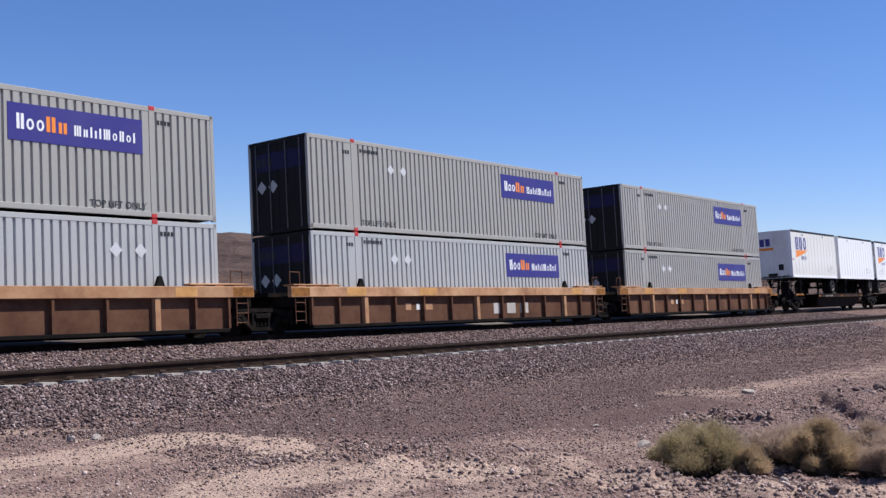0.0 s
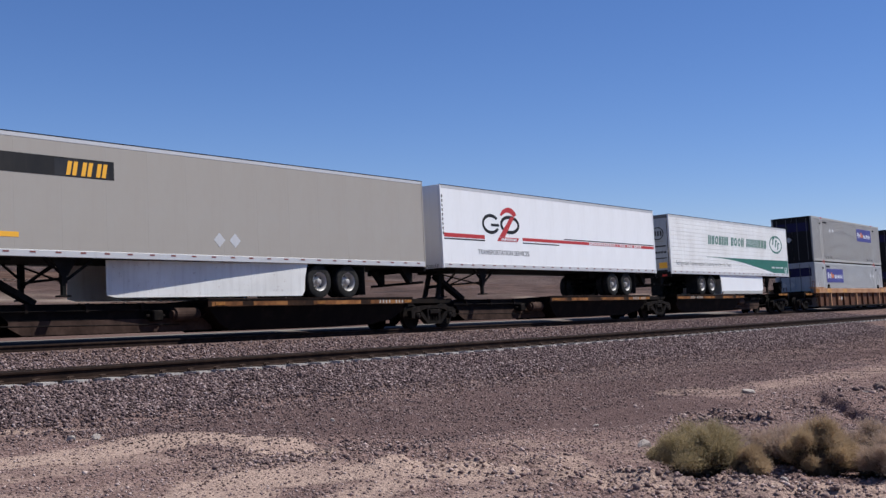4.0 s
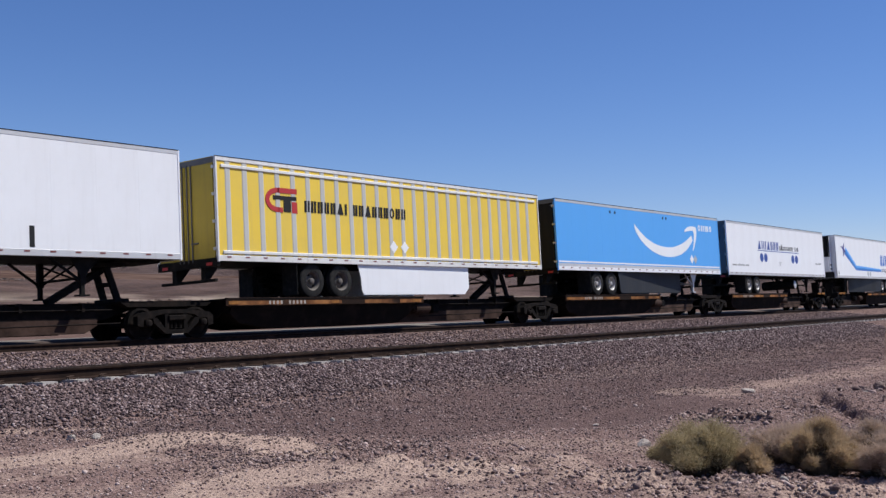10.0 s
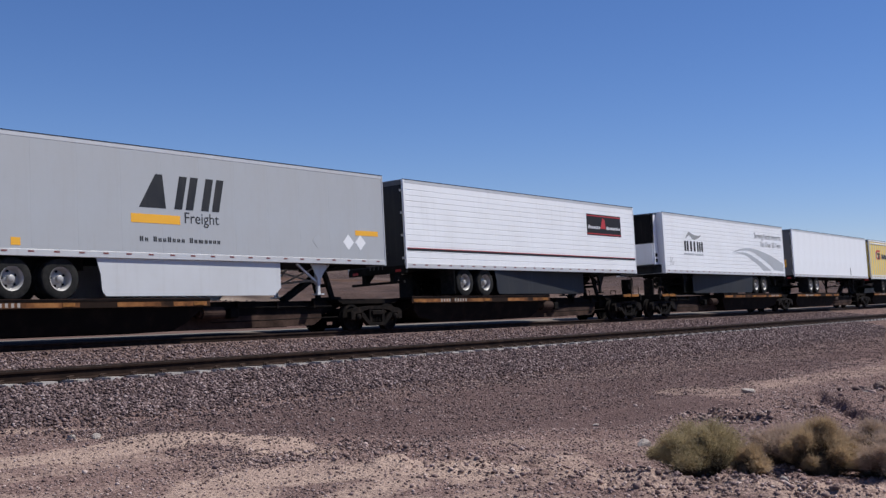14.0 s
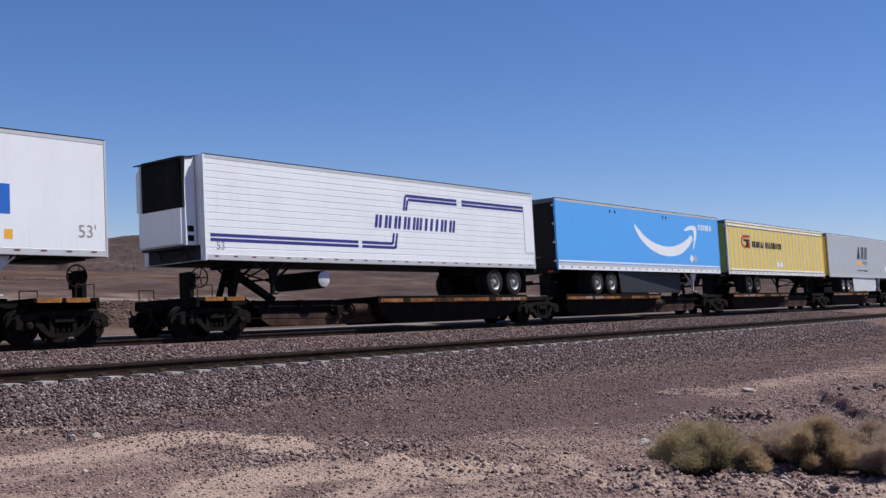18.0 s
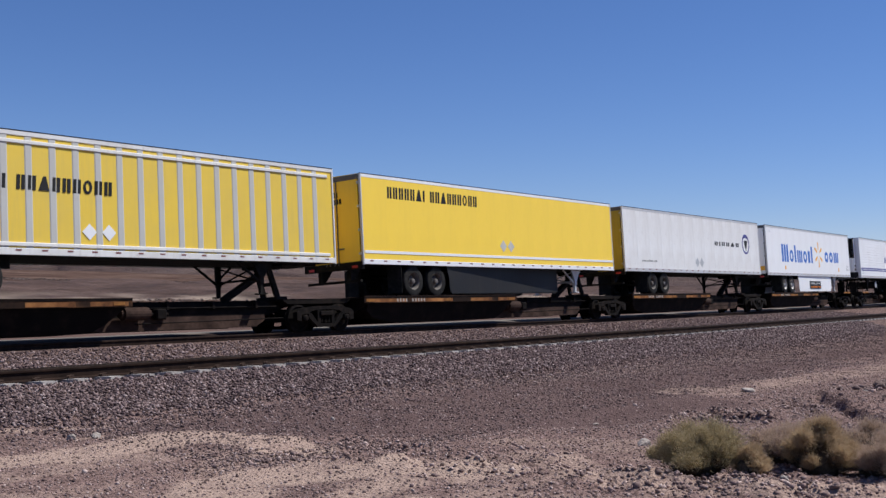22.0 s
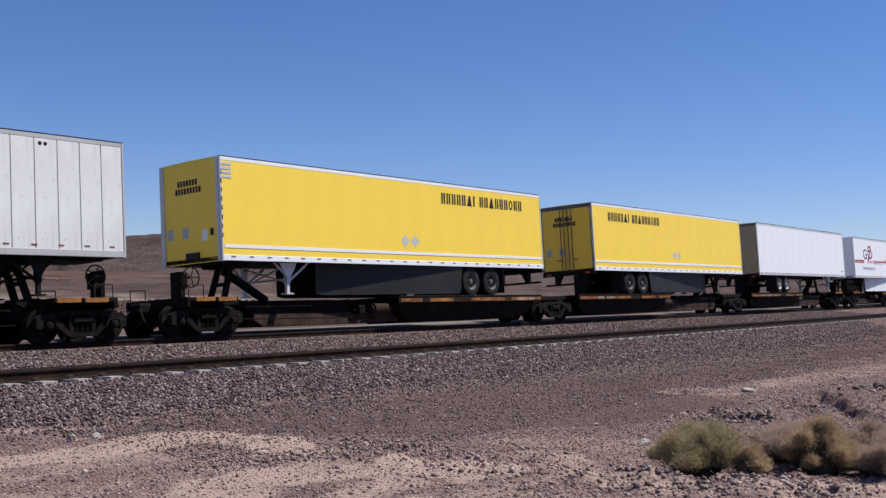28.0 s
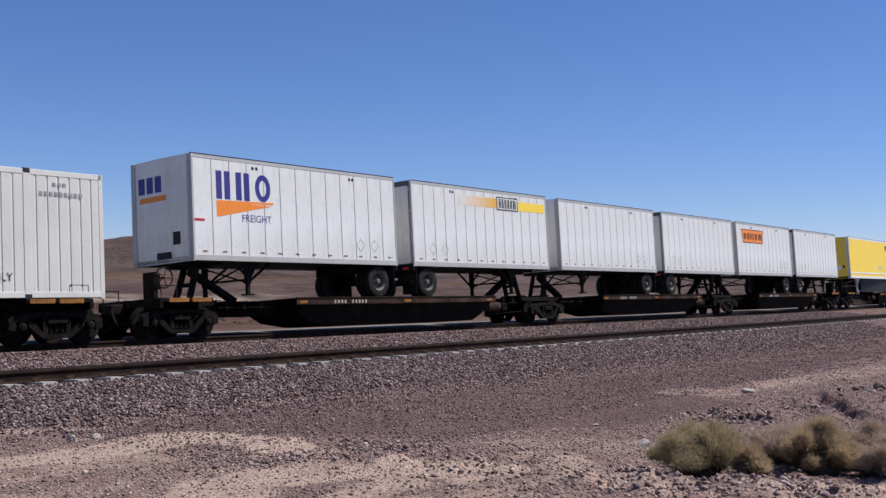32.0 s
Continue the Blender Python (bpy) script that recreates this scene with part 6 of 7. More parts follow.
def bars(ob, code, x0, x1, z0, z1, mat, slant=0.0, label="", lift=0.004, back=0.006, gap=0.42, skin=SKIN):
    """A row of plain bars with the widths and heights of a word's letters (capitals tall, the rest low)."""
    total = sum(WIDTHS[c] + gap for c in code) - gap
    k = (x1 - x0) / total
    x = x0
    for i, c in enumerate(code):
        w = WIDTHS[c] * k
        if c != " ":
            top = z1 if c in "MHIOAW" else z0 + 0.72 * (z1 - z0)
            lean = slant * (top - z0)
            bm = bmesh.new()
            if c in "oO":
                rows, th = [], 0.27 * w
                for i in range(18):
                    a = 6.283185 * i / 18
                    px, pz = math.cos(a), math.sin(a)
                    rows.append([bm.verts.new((x + w / 2 + (w / 2 - e) * px + slant * ((top - z0) / 2 + ((top - z0) / 2 - e) * pz), yy, (z0 + top) / 2 + ((top - z0) / 2 - e) * pz))
                                 for e, yy in ((0, skin - lift), (th, skin - lift), (th, skin + back), (0, skin + back))])
                for u, v in zip(rows, rows[1:] + rows[:1]):
                    for j in range(4):
                        bm.faces.new((u[j], u[(j + 1) % 4], v[(j + 1) % 4], v[j]))
            elif c == "A":
                prism(bm, [(x, z0), (x + w, z0), (x + 0.66 * w + lean, top), (x + 0.40 * w + lean, top)], "y", skin - lift, skin + back)
            else:
                for u, v in (((0.0, 1.0),) if c in "Iir" else ((0.0, 0.41), (0.59, 1.0)) if c in "Hx" else ((0.0, 0.26), (0.37, 0.63), (0.74, 1.0))):
                    prism(bm, [(x + w * u, z0), (x + w * v, z0), (x + w * v + lean, top), (x + w * u + lean, top)], "y", skin - lift, skin + back)
            part("letter_bar", bm, mat, ob, label)
        x += w + gap * k


def disc(ob, cx, cz, rx, rz, mat, name="round_mark", label="", lift=0.004, n=28):
    return patch(ob, [(cx + rx * math.cos(6.283185 * i / n), cz + rz * math.sin(6.283185 * i / n)) for i in range(n)], mat, name, label, lift)


def hoop(ob, cx, cz, rx, rz, th, mat, name="ring_mark", label="", lift=0.004, a0=0.0, a1=360.0, n=30, back=0.006):
    """An elliptic ring, or a stretch of one, of band width th."""
    bm = bmesh.new()
    closed = a1 - a0 >= 359
    rows = []
    for i in range(n if closed else n + 1):
        a = radians(a0 + (a1 - a0) * i / n)
        c, s = math.cos(a), math.sin(a)
        rows.append([bm.verts.new((cx + (rx - k) * c, y, cz + (rz - k) * s)) for k, y in ((0, SKIN - lift), (th, SKIN - lift), (th, SKIN + back), (0, SKIN + back))])
    for i in range(n):
        u, v = rows[i], rows[(i + 1) % len(rows)]
        for j in range(4):
            bm.faces.new((u[j], u[(j + 1) % 4], v[(j + 1) % 4], v[j]))
    if not closed:
        bm.faces.new(rows[0])
        bm.faces.new(rows[-1][::-1])
    return part(name, bm, mat, ob, label)


def rounded(pts, k=5):
    """A smooth line through points."""
    p = [pts[0]] + list(pts) + [pts[-1]]
    out = []
    for a, b, c, d in zip(p, p[1:], p[2:], p[3:]):
        for i in range(k):
            u = i / k
            out.append(tuple(0.5 * (2 * q + (r - o) * u + (2 * o - 5 * q + 4 * r - e) * u * u + (3 * q - o - 3 * r + e) * u ** 3) for o, q, r, e in zip(a, b, c, d)))
    return out + [pts[-1]]


def ribbon(ob, top, low, mat, name="stripe", label="", lift=0.004):
    """A shape between an upper and a lower line of (x, z) points."""
    if name in ("smile_arrow", "road_mark", "swoosh", "running_mark"):
        top, low = rounded(top), rounded(low)
    bm = bmesh.new()
    rows = [[bm.verts.new((p[0], y, p[1])) for p, y in ((a, SKIN - lift), (b, SKIN - lift), (b, SKIN + 0.006), (a, SKIN + 0.006))] for a, b in zip(top, low)]
    for u, v in zip(rows, rows[1:]):
        for j in range(4):
            bm.faces.new((u[j], u[(j + 1) % 4], v[(j + 1) % 4], v[j]))
    bm.faces.new(rows[0])
    bm.faces.new(rows[-1][::-1])
    return part(name, bm, mat, ob, label)


def words(ob, body, x0, x1, z0, mat, label="", skin=SKIN, shear=0.0):
    """Readable words from x0 to x1 on a base line z0, in the built-in font."""
    cu = bpy.data.curves.new("words", "FONT")
    cu.body, cu.shear, cu.extrude = body, shear, 0.0
    tmp = new("words", cu)
    me = bpy.data.meshes.new_from_object(tmp.evaluated_get(bpy.context.evaluated_depsgraph_get()))
    bpy.data.objects.remove(tmp)
    n = len(me.vertices)
    co = np.empty(n * 3, np.float32)
    me.vertices.foreach_get("co", co)
    co = co.reshape(n, 3)
    k = (x1 - x0) / (co[:, 0].max() - co[:, 0].min())
    out = np.stack([x0 + (co[:, 0] - co[:, 0].min()) * k, np.full(n, skin - 0.004), z0 + co[:, 1] * k], 1)
    me.vertices.foreach_set("co", out.astype(np.float32).ravel())
    me.materials.append(mat)
    me.name = "lettering"
    return part("lettering", me, mat, ob, label)


def diamond(ob, x, z, r, mat=None, skin=SKIN):
    patch(ob, [(x - r, z), (x, z - r), (x + r, z), (x, z + r)], mat or ALU, "placard", "weathered diamond hazard placard holder", skin=skin)


def on_end(ob, y0, y1, z0, z1, mat, name="end_mark", label="", x=0.0):
    """A plain mark on the trailing end wall."""
    part(name, box(bmesh.new(), x - 0.004, x + 0.012, y0, y1, z0, z1), mat, ob, label)


def banner(box_ob, x0, z0, skin=-1.293):
    """A navy sign with white and orange word bars on a container's ribs."""
    w, h = 3.68, 0.88
    rect(box_ob, x0, x0 + w, z0, z0 + h, NAVY, "sign_panel", "deep blue sign panel", back=0.04, skin=skin)
    bars(box_ob, "Hoo", x0 + 0.22, x0 + 0.92, z0 + 0.27, z0 + 0.64, WHITE, lift=0.008, skin=skin, gap=0.3)
    bars(box_ob, "Hx", x0 + 0.98, x0 + 1.52, z0 + 0.27, z0 + 0.64, ORANGE, lift=0.008, skin=skin, gap=0.3)
    bars(box_ob, "MxIiIMoHoI", x0 + 1.72, x0 + 3.45, z0 + 0.26, z0 + 0.52, WHITE, lift=0.008, skin=skin, gap=0.5)


for i, (low, top) in enumerate(BOXES):
    banner(top, 10.15, 1.62)
    banner(low, 10.2 if i < 2 else 2.38, 1.55)
    for x in (3.82, 4.46):
        diamond(top, x, 2.08, 0.17, PALE_SKIRT, -1.293)
    for x in ((3.8, 4.48) if i < 2 else (12.95, 13.68)):
        diamond(low, x, 2.05, 0.19, PALE_SKIRT, -1.293)
    for x in (2.3, 12.25):
        words(top, "TOP LIFT ONLY", x, x + 1.65, 0.21, CHARCOAL, "dark stencilled words", skin=-1.293)
    for ob in (low, top):
        for x, z, n in ((2.35, 2.52, 8), (14.3, 2.45, 4), (1.55, 2.42, 3)):
            for k in range(n):
                rect(ob, x + 0.11 * k, x + 0.11 * k + 0.07, z, z + 0.11, CHARCOAL, "stencil_bar", "dark stencilled mark", skin=-1.293)
        on_end(ob, -1.05, 1.05, 1.95, 2.50, SHADED_NAVY, "door_sign", "deep blue sign panel", 0.03)
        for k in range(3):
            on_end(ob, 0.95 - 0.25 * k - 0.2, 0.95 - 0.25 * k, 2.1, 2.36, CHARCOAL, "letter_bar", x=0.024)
        for y in (0.75, 0.25):
            part("placard", prism(bmesh.new(), [(y - 0.2, 1.45), (y, 1.25), (y + 0.2, 1.45), (y, 1.65)], "x", 0.02, 0.032), SILVER, ob, "grey diamond placard")

# green-lettered refrigerated trailer
t = REEF_GREEN.ob
def end_ring(ob, y, z, r, mat):
    """A thin round mark on the rear doors."""
    bm = bmesh.new()
    for k in range(18):
        a, b = 6.283185 * k / 18, 6.283185 * (k + 1) / 18
        tube(bm, (0.004, y + r * math.cos(a), z + r * math.sin(a)), (0.004, y + r * math.cos(b), z + r * math.sin(b)), 0.024, 5)
    part("ring_mark", bm, mat, ob, "dark round mark on a door")


for y in (-0.7, 0.68):
    end_ring(t, y, 2.98, 0.29, CHARCOAL)
    for k in range(3):
        on_end(t, y - 0.2 + 0.14 * k, y - 0.12 + 0.14 * k, 2.86, 3.1, CHARCOAL, "letter_bar", x=0.012)
    on_end(t, y - 0.3, y + 0.3, 2.58, 2.62, GREY_INK, "letter_bar", x=0.012)
    on_end(t, y - 0.40, y + 0.42, 2.33, 2.39, BLACK, "door_band", "dark dented door band", x=0.010)
    on_end(t, y - 0.40, y + 0.42, 1.76, 1.81, BLACK, "door_band", "dark dented door band", x=0.010)
    for k in range(5):
        on_end(t, y - 0.38 + 0.15 * k, y - 0.27 + 0.15 * k, 2.02, 2.12, CHARCOAL, "letter_bar", x=0.012)
on_end(t, -1.10, -0.68, 1.30, 1.58, AMBER, "placard", "faded amber placard", x=0.010)
on_end(t, -1.1, 1.1, 1.12, 1.22, BLACK_SHADED_END, "scuff_plate", "black scuffed door foot", x=0.010)
bars(t, "HHOHHH HOOH HHHHHHH", 4.55, 12.7, 2.58, 3.04, GREEN, 0.2, gap=0.24)
hoop(t, 14.3, 2.86, 1.0, 0.52, 0.10, GREEN, label="green oval ring")
for k, (x, z) in enumerate(((13.75, 2.86), (14.15, 2.72), (14.5, 2.58))):
    rect(t, x, x + 0.17, z, z + 0.42, GREEN, "letter_bar", slant=0.3)
    rect(t, x + 0.12, x + 0.40, z + 0.33, z + 0.40, GREEN, "letter_bar", slant=0.3)
ribbon(t, [(4.3, 1.93), (6.5, 1.93), (9.0, 1.93), (12.0, 1.94), (16.08, 1.96)], [(4.3, 1.92), (6.5, 1.88), (9.0, 1.72), (11.5, 1.45), (13.4, 1.22)], GREEN, "swoosh", "green sweeping band")
patch(t, [(13.4, 1.22), (16.08, 1.20), (16.08, 1.96), (12.0, 1.94)], GREEN, "swoosh", lift=0.003)
ribbon(t, [(8.0, 1.76), (10.0, 1.60), (12.2, 1.38), (13.6, 1.22)], [(8.0, 1.74), (10.0, 1.53), (12.2, 1.27), (13.2, 1.20)], WHITE, "swoosh", "white sweeping line", lift=0.007)
words(t, "Refrigerated Transportation Solutions for Over 65 Years", 0.6, 7.4, 1.46, GREY_INK, "small grey words")
bars(t, "mmm xxixx xxm", 13.4, 15.2, 1.48, 1.62, WHITE, lift=0.008)
words(t, "53'", 15.45, 15.9, 1.26, WHITE).location.y = -0.006
part("skirt_lip", box(bmesh.new(), 6.15, 11.75, -1.262, -1.232, 0.04, 0.20), SEAM_GREY, t, "grey rubber skirt edge")

# red-striped dry vans
for tr, up in ((STRIPE_A, 0.0), (STRIPE_B, 0.07)):
    t = tr.ob
    z = up
    hoop(t, 3.0, 2.66 + z, 0.56, 0.37, 0.12, BLACK, "ring_mark", "black open ring", a0=40, a1=330)
    rect(t, 3.0, 3.52, 2.58 + z, 2.68 + z, BLACK)
    hoop(t, 4.24, 2.68 + z, 0.64, 0.35, 0.13, BLACK, "ring_mark", "black ring")
    ribbon(t, [(3.62, 3.04 + z), (3.8, 3.22 + z), (4.15, 3.33 + z), (4.5, 3.27 + z), (4.72, 3.08 + z)], [(3.70, 2.98 + z), (3.9, 3.10 + z), (4.15, 3.14 + z), (4.38, 3.08 + z), (4.50, 2.98 + z)], RED, "swoosh", "red arch")
    patch(t, [(4.30, 2.98 + z), (4.55, 2.98 + z), (3.85, 2.20 + z), (3.5, 2.22 + z)], RED, "slash", lift=0.008)
    rect(t, 3.35, 4.68, 2.05 + z, 2.20 + z, RED, slant=0.9, lift=0.006)
    bars(t, "HHHHHHHHH", 3.62, 4.62, 2.08 + z, 2.17 + z, WHITE, lift=0.012)
    rect(t, 0.14, 2.56, 2.09 + z, 2.23 + z, RED, "stripe", "red stripe")
    rect(t, 0.14, 2.56, 2.01 + z, 2.055 + z, BLACK, "stripe")
    rect(t, 5.05, 16.02, 2.11 + z, 2.23 + z, RED, "stripe", "red stripe")
    rect(t, 5.05, 7.7, 2.01 + z, 2.05 + z, BLACK, "stripe")
    rect(t, 8.1, 16.02, 2.26 + z, 2.30 + z, BLACK, "stripe")
    bars(t, "HHHHHHHHHHHHH I HHH HHH HHHH", 10.1, 14.75, 2.12 + z, 2.22 + z, WHITE, lift=0.008)
    words(t, "TRANSPORTATION SERVICES", 2.1, 5.45, 1.53 + z * 1.2, BLACK, "narrow black words")
    for k in range(4):
        on_end(t, 1.1 - 0.14 * k, 1.2 - 0.14 * k, 2.5 - 0.2 * k, 2.6 - 0.2 * k, BLACK, x=0.03)
for k in range(9):
    rect(STRIPE_A.ob, 0.075, 0.13, 3.45 - 0.16 * k, 3.55 - 0.16 * k, BLACK, "letter_bar")

# grey-brown van
t = TAUPE_VAN.ob
rect(t, 0.06, 4.0, 2.96, 3.42, BLACK, "stripe", "dark green-black band")
rect(t, 2.35, 3.85, 2.98, 3.38, CHARCOAL, "stripe", lift=0.006)
bars(t, "HHH", 2.65, 3.75, 3.0, 3.34, AMBER, 0.2, lift=0.009)
rect(t, 0.12, 1.4, 1.46, 1.58, AMBER, "stripe", "thin amber band")
for x in (7.3, 7.85):
    diamond(t, x, 1.6, 0.2)
on_end(t, -1.1, 0.1, 1.4, 2.5, SHADED_YELLOW, "end_panel", "dirty yellow front panel with its shade painted in", 0.03)
on_end(t, -1.1, 1.1, 2.96, 3.42, BLACK, "end_band", "dark band", 0.03)

# blue-striped refrigerated trailer
t = REEF_STRIPE.ob
for k, (mat, o) in enumerate(((BLUE, 0.0), (MID_BLUE, 0.16), (SKY_BLUE, 0.32))):
    ribbon(t, [(2.15 + o * 0.7, 2.82 + o), (4.85 - o * 0.25, 1.72 + o * 0.62), (11.5, 1.63 + o * 0.36), (16.05, 1.58 + o * 0.36)],
           [(2.15 + o * 0.7 - 0.05, 2.64 + o), (4.7 - o * 0.25, 1.58 + o * 0.62), (11.5, 1.55 + o * 0.36), (16.05, 1.50 + o * 0.36)], mat, "stripe", "blue bent stripe", lift=0.004 + 0.001 * k)
patch(t, [(1.25, 3.2), (1.7, 3.12), (2.05, 3.42), (2.0, 3.0), (2.42, 2.85), (2.05, 2.78), (1.72, 2.48), (1.7, 2.95)], NAVY, "bird_mark", "dark blue bird-like shape", lift=0.009)
bars(t, "MAHHHH", 11.35, 14.5, 2.0, 2.80, BLUE, 0.12, gap=0.34)
rect(t, 11.5, 14.2, 1.48, 1.80, WHITE, "sign_panel", lift=0.008)
words(t, "INTERMODAL", 11.62, 14.05, 1.52, BLACK, "slanted dark words", skin=SKIN - 0.006, shear=0.2)
words(t, "53", 0.22, 0.50, 1.27, BLACK)
for x in (7.72, 8.28):
    diamond(t, x, 1.36, 0.24, SILVER)

# van with four blue dots
t = VAN_DOTS.ob
bars(t, "AIIIAHHH", 4.5, 7.75, 2.50, 2.98, DOT_BLUE, 0.1, gap=0.4)
bars(t, "xHiooxix iix", 7.95, 11.25, 2.52, 2.86, BLACK, gap=0.45)
rect(t, 4.45, 11.3, 2.41, 2.45, DOT_BLUE, "stripe")
for x in (4.98, 5.62, 10.18, 10.82):
    disc(t, x, 2.04, 0.27, 0.25, DOT_BLUE, label="dark blue round dot")
bars(t, "mmm xIIixxxx xxm", 0.6, 2.95, 1.52, 1.64, GREY_INK)
words(t, "53'", 7.7, 8.1, 1.60, GREY_INK)
bars(t, "HHHH HHHHHH", 14.4, 15.45, 1.80, 1.90, GREY_INK)
for tr, x in ((VAN_DOTS, 10.95), (REEF_DOUBLE, 4.75)):
    tank = part("fuel_tank", lathe(bmesh.new(), [(0.0, -1.05), (0.24, -1.05), (0.27, -1.0), (0.27, 0.9), (0.24, 0.95), (0.0, 0.95)], 20, x, 0.55), FRAME_DARK, tr.ob, "black cross-hung fuel tank", smooth=True)
    part("tank_end", lathe(bmesh.new(), [(0.0, -1.075), (0.21, -1.07), (0.245, -1.055), (0.0, -1.045)], 20, x, 0.55), ALU, tank, "bright polished tank end", smooth=True)

# blue vans with the curved arrow
for tr in (BLUE_A, BLUE_B):
    t = tr.ob
    ribbon(t, [(6.80, 3.18), (7.2, 2.95), (7.8, 2.64), (8.6, 2.39), (9.6, 2.25), (10.6, 2.25), (11.6, 2.43), (12.3, 2.66), (12.80, 2.90)],
           [(6.84, 2.99), (7.1, 2.69), (7.7, 2.30), (8.6, 1.97), (9.6, 1.80), (10.6, 1.79), (11.6, 1.95), (12.4, 2.28), (12.95, 2.66)], WHITE, "smile_arrow", "white curved arrow shape")
    ribbon(t, [(12.05, 3.12), (12.5, 3.30), (13.1, 3.36), (13.42, 3.28), (13.44, 3.0), (13.28, 2.6), (12.98, 2.18)],
           [(12.10, 3.04), (12.5, 3.10), (12.95, 3.14), (13.12, 3.06), (13.12, 2.88), (13.06, 2.55), (12.90, 2.16)], WHITE, "smile_arrow", "white arrow head")
    bars(t, "orimo", 13.66, 15.3, 3.16, 3.56, WHITE, gap=0.4)
    rect(t, 0.1, 16.05, 1.34, 1.40, WHITE, "stripe", "white line")
    rect(t, 0.08, 16.07, 1.15, 1.30, ALU, "stripe", "pale band", lift=0.003)
    for x in (12.72, 13.12):
        diamond(t, x, 1.72, 0.22, WHITE if x < 13 else SILVER)
    for x in (4.6, 5.05, 9.75, 10.1):
        disc(t, x, 3.60, 0.07, 0.07, BLACK, "vent", n=12)
    for y, z in ((0.7, 3.1), (0.6, 2.7), (0.75, 2.3)):
        on_end(t, y - 0.5, y + 0.3, z, z + 0.16, CHARCOAL, x=0.012)
    for y in (0.35, -0.05):
        part("placard", prism(bmesh.new(), [(y - 0.2, 2.0), (y, 1.8), (y + 0.2, 2.0), (y, 2.2)], "x", -0.02, 0.014), DULL_YELLOW if tr is BLUE_A else SILVER, t, "diamond placard")

# yellow trailers
for tr, o in ((RIB_A, -0.12), (RIB_B, 0.12), (RIB_C, 0.12)):
    t = tr.ob
    x, kw = o, dict(back=0.010, skin=-1.289)
    hoop(t, 2.45 + x, 2.83, 0.50, 0.36, 0.15, RED, "ring_mark", "red rounded open ring", a0=85, a1=275, lift=-0.0025, back=0.016)
    rect(t, 2.42 + x, 3.2 + x, 3.04, 3.19, RED, **kw)
    rect(t, 2.42 + x, 2.62 + x, 2.47, 2.62, RED, **kw)
    rect(t, 2.98 + x, 3.2 + x, 2.47, 2.80, RED, **kw)
    rect(t, 2.25 + x, 3.18 + x, 2.84, 2.96, BLACK, **kw)
    rect(t, 2.66 + x, 2.94 + x, 2.50, 2.84, BLACK, **kw)
    bars(t, "HHHHHAI HHAHHHOHH", 3.5 + x, 8.15 + x, 2.54, 2.88, BLACK, 0.05, gap=0.3, **kw)
    for k in (7.5, 8.05):
        patch(t, [(k + x - 0.2, 1.62), (k + x, 1.42), (k + x + 0.2, 1.62), (k + x, 1.82)], WHITE, "placard", "white diamond placard", **kw)
    part("rub_rail", soft_box(bmesh.new(), 0.2, 15.9, -1.315, -1.27, 1.22, 1.31, 0.012), CREAM, t, "pale rub rail")
    part("rub_rail", soft_box(bmesh.new(), 0.2, 15.9, -1.312, -1.27, 3.60, 3.69, 0.012), CREAM, t, "pale upper rail")
for tr, x0, x1 in ((YEL_A, 1.3, 6.25), (YEL_B, 1.4, 6.35), (YEL_C, 9.85, 14.8)):
    t = tr.ob
    bars(t, "HHHHHAI HHAHHHOHH", x0, x1, 3.18, 3.56, BLACK, 0.05, gap=0.3)
    for x in (7.82, 8.32):
        diamond(t, x, 1.82, 0.22, POST_GREY)
    rect(t, 0.1, 16.05, 1.37, 1.46, WHITE, "rub_rail", "pale rub rail", lift=0.012)
    for k, z in enumerate((3.22, 3.0)):
        for j in range(7 + 2 * k):
            on_end(t, 0.44 + 0.10 * k - 0.125 * j, 0.53 + 0.10 * k - 0.125 * j, z, z + 0.17, BLACK, "letter_bar", x=0.012 if tr.rear == "L" else 0.03)
    for y in (0.9, 0.25):
        on_end(t, y - 0.13, y + 0.13, 1.75, 2.05, SILVER, "placard", x=0.012 if tr.rear == "L" else 0.03)
t = YEL_C.ob
for k in range(8):
    rect(t, 0.02, 0.065, 3.4 - 0.25 * k, 3.52 - 0.25 * k, BLACK, "letter_bar", lift=0.012)
on_end(t, -0.70, -0.45, 1.62, 1.92, WHITE, "data_plate", "white data plate", 0.03)
on_end(t, -0.95, -0.8, 1.75, 1.95, BLACK, "socket", x=0.03)
for z in (3.3, 3.42, 3.54, 3.66):
    rect(t, 0.0, 0.42, z, z + 0.07, ALU, "corner_strap", lift=0.012)

# plain white vans
on_end(VAN_B.ob, -0.85, -0.55, 1.62, 2.08, AMBER, "placard", "yellow placard on a door", x=0.010)
for k in range(4):
    on_end(VAN_B.ob, 0.55 + 0.12 * k, 0.63 + 0.12 * k, 1.78, 1.86, WHITE, "letter_bar", x=0.010)
on_end(VAN_DOTS.ob, -0.95, -0.2, 2.95, 3.05, CHARCOAL, "letter_bar", x=0.010)
rect(VAN_B.ob, 11.82, 11.95, 1.22, 1.72, BLACK, "scuff", "black scuff")
bars(VAN_C.ob, "HHHHHH", 15.3, 15.9, 1.35, 1.43, GREY_INK)
t = VAN_A.ob
for y, z in ((0.75, 3.3), (0.7, 2.4), (0.65, 1.4)):
    on_end(t, y - 0.12, y + 0.12, z, z + 0.3, CHARCOAL, "vent", x=0.03)
for k in range(8):
    on_end(t, -1.12, -1.02, 2.9 - 0.15 * k, 3.0 - 0.15 * k, BLACK, "letter_bar", x=0.03)

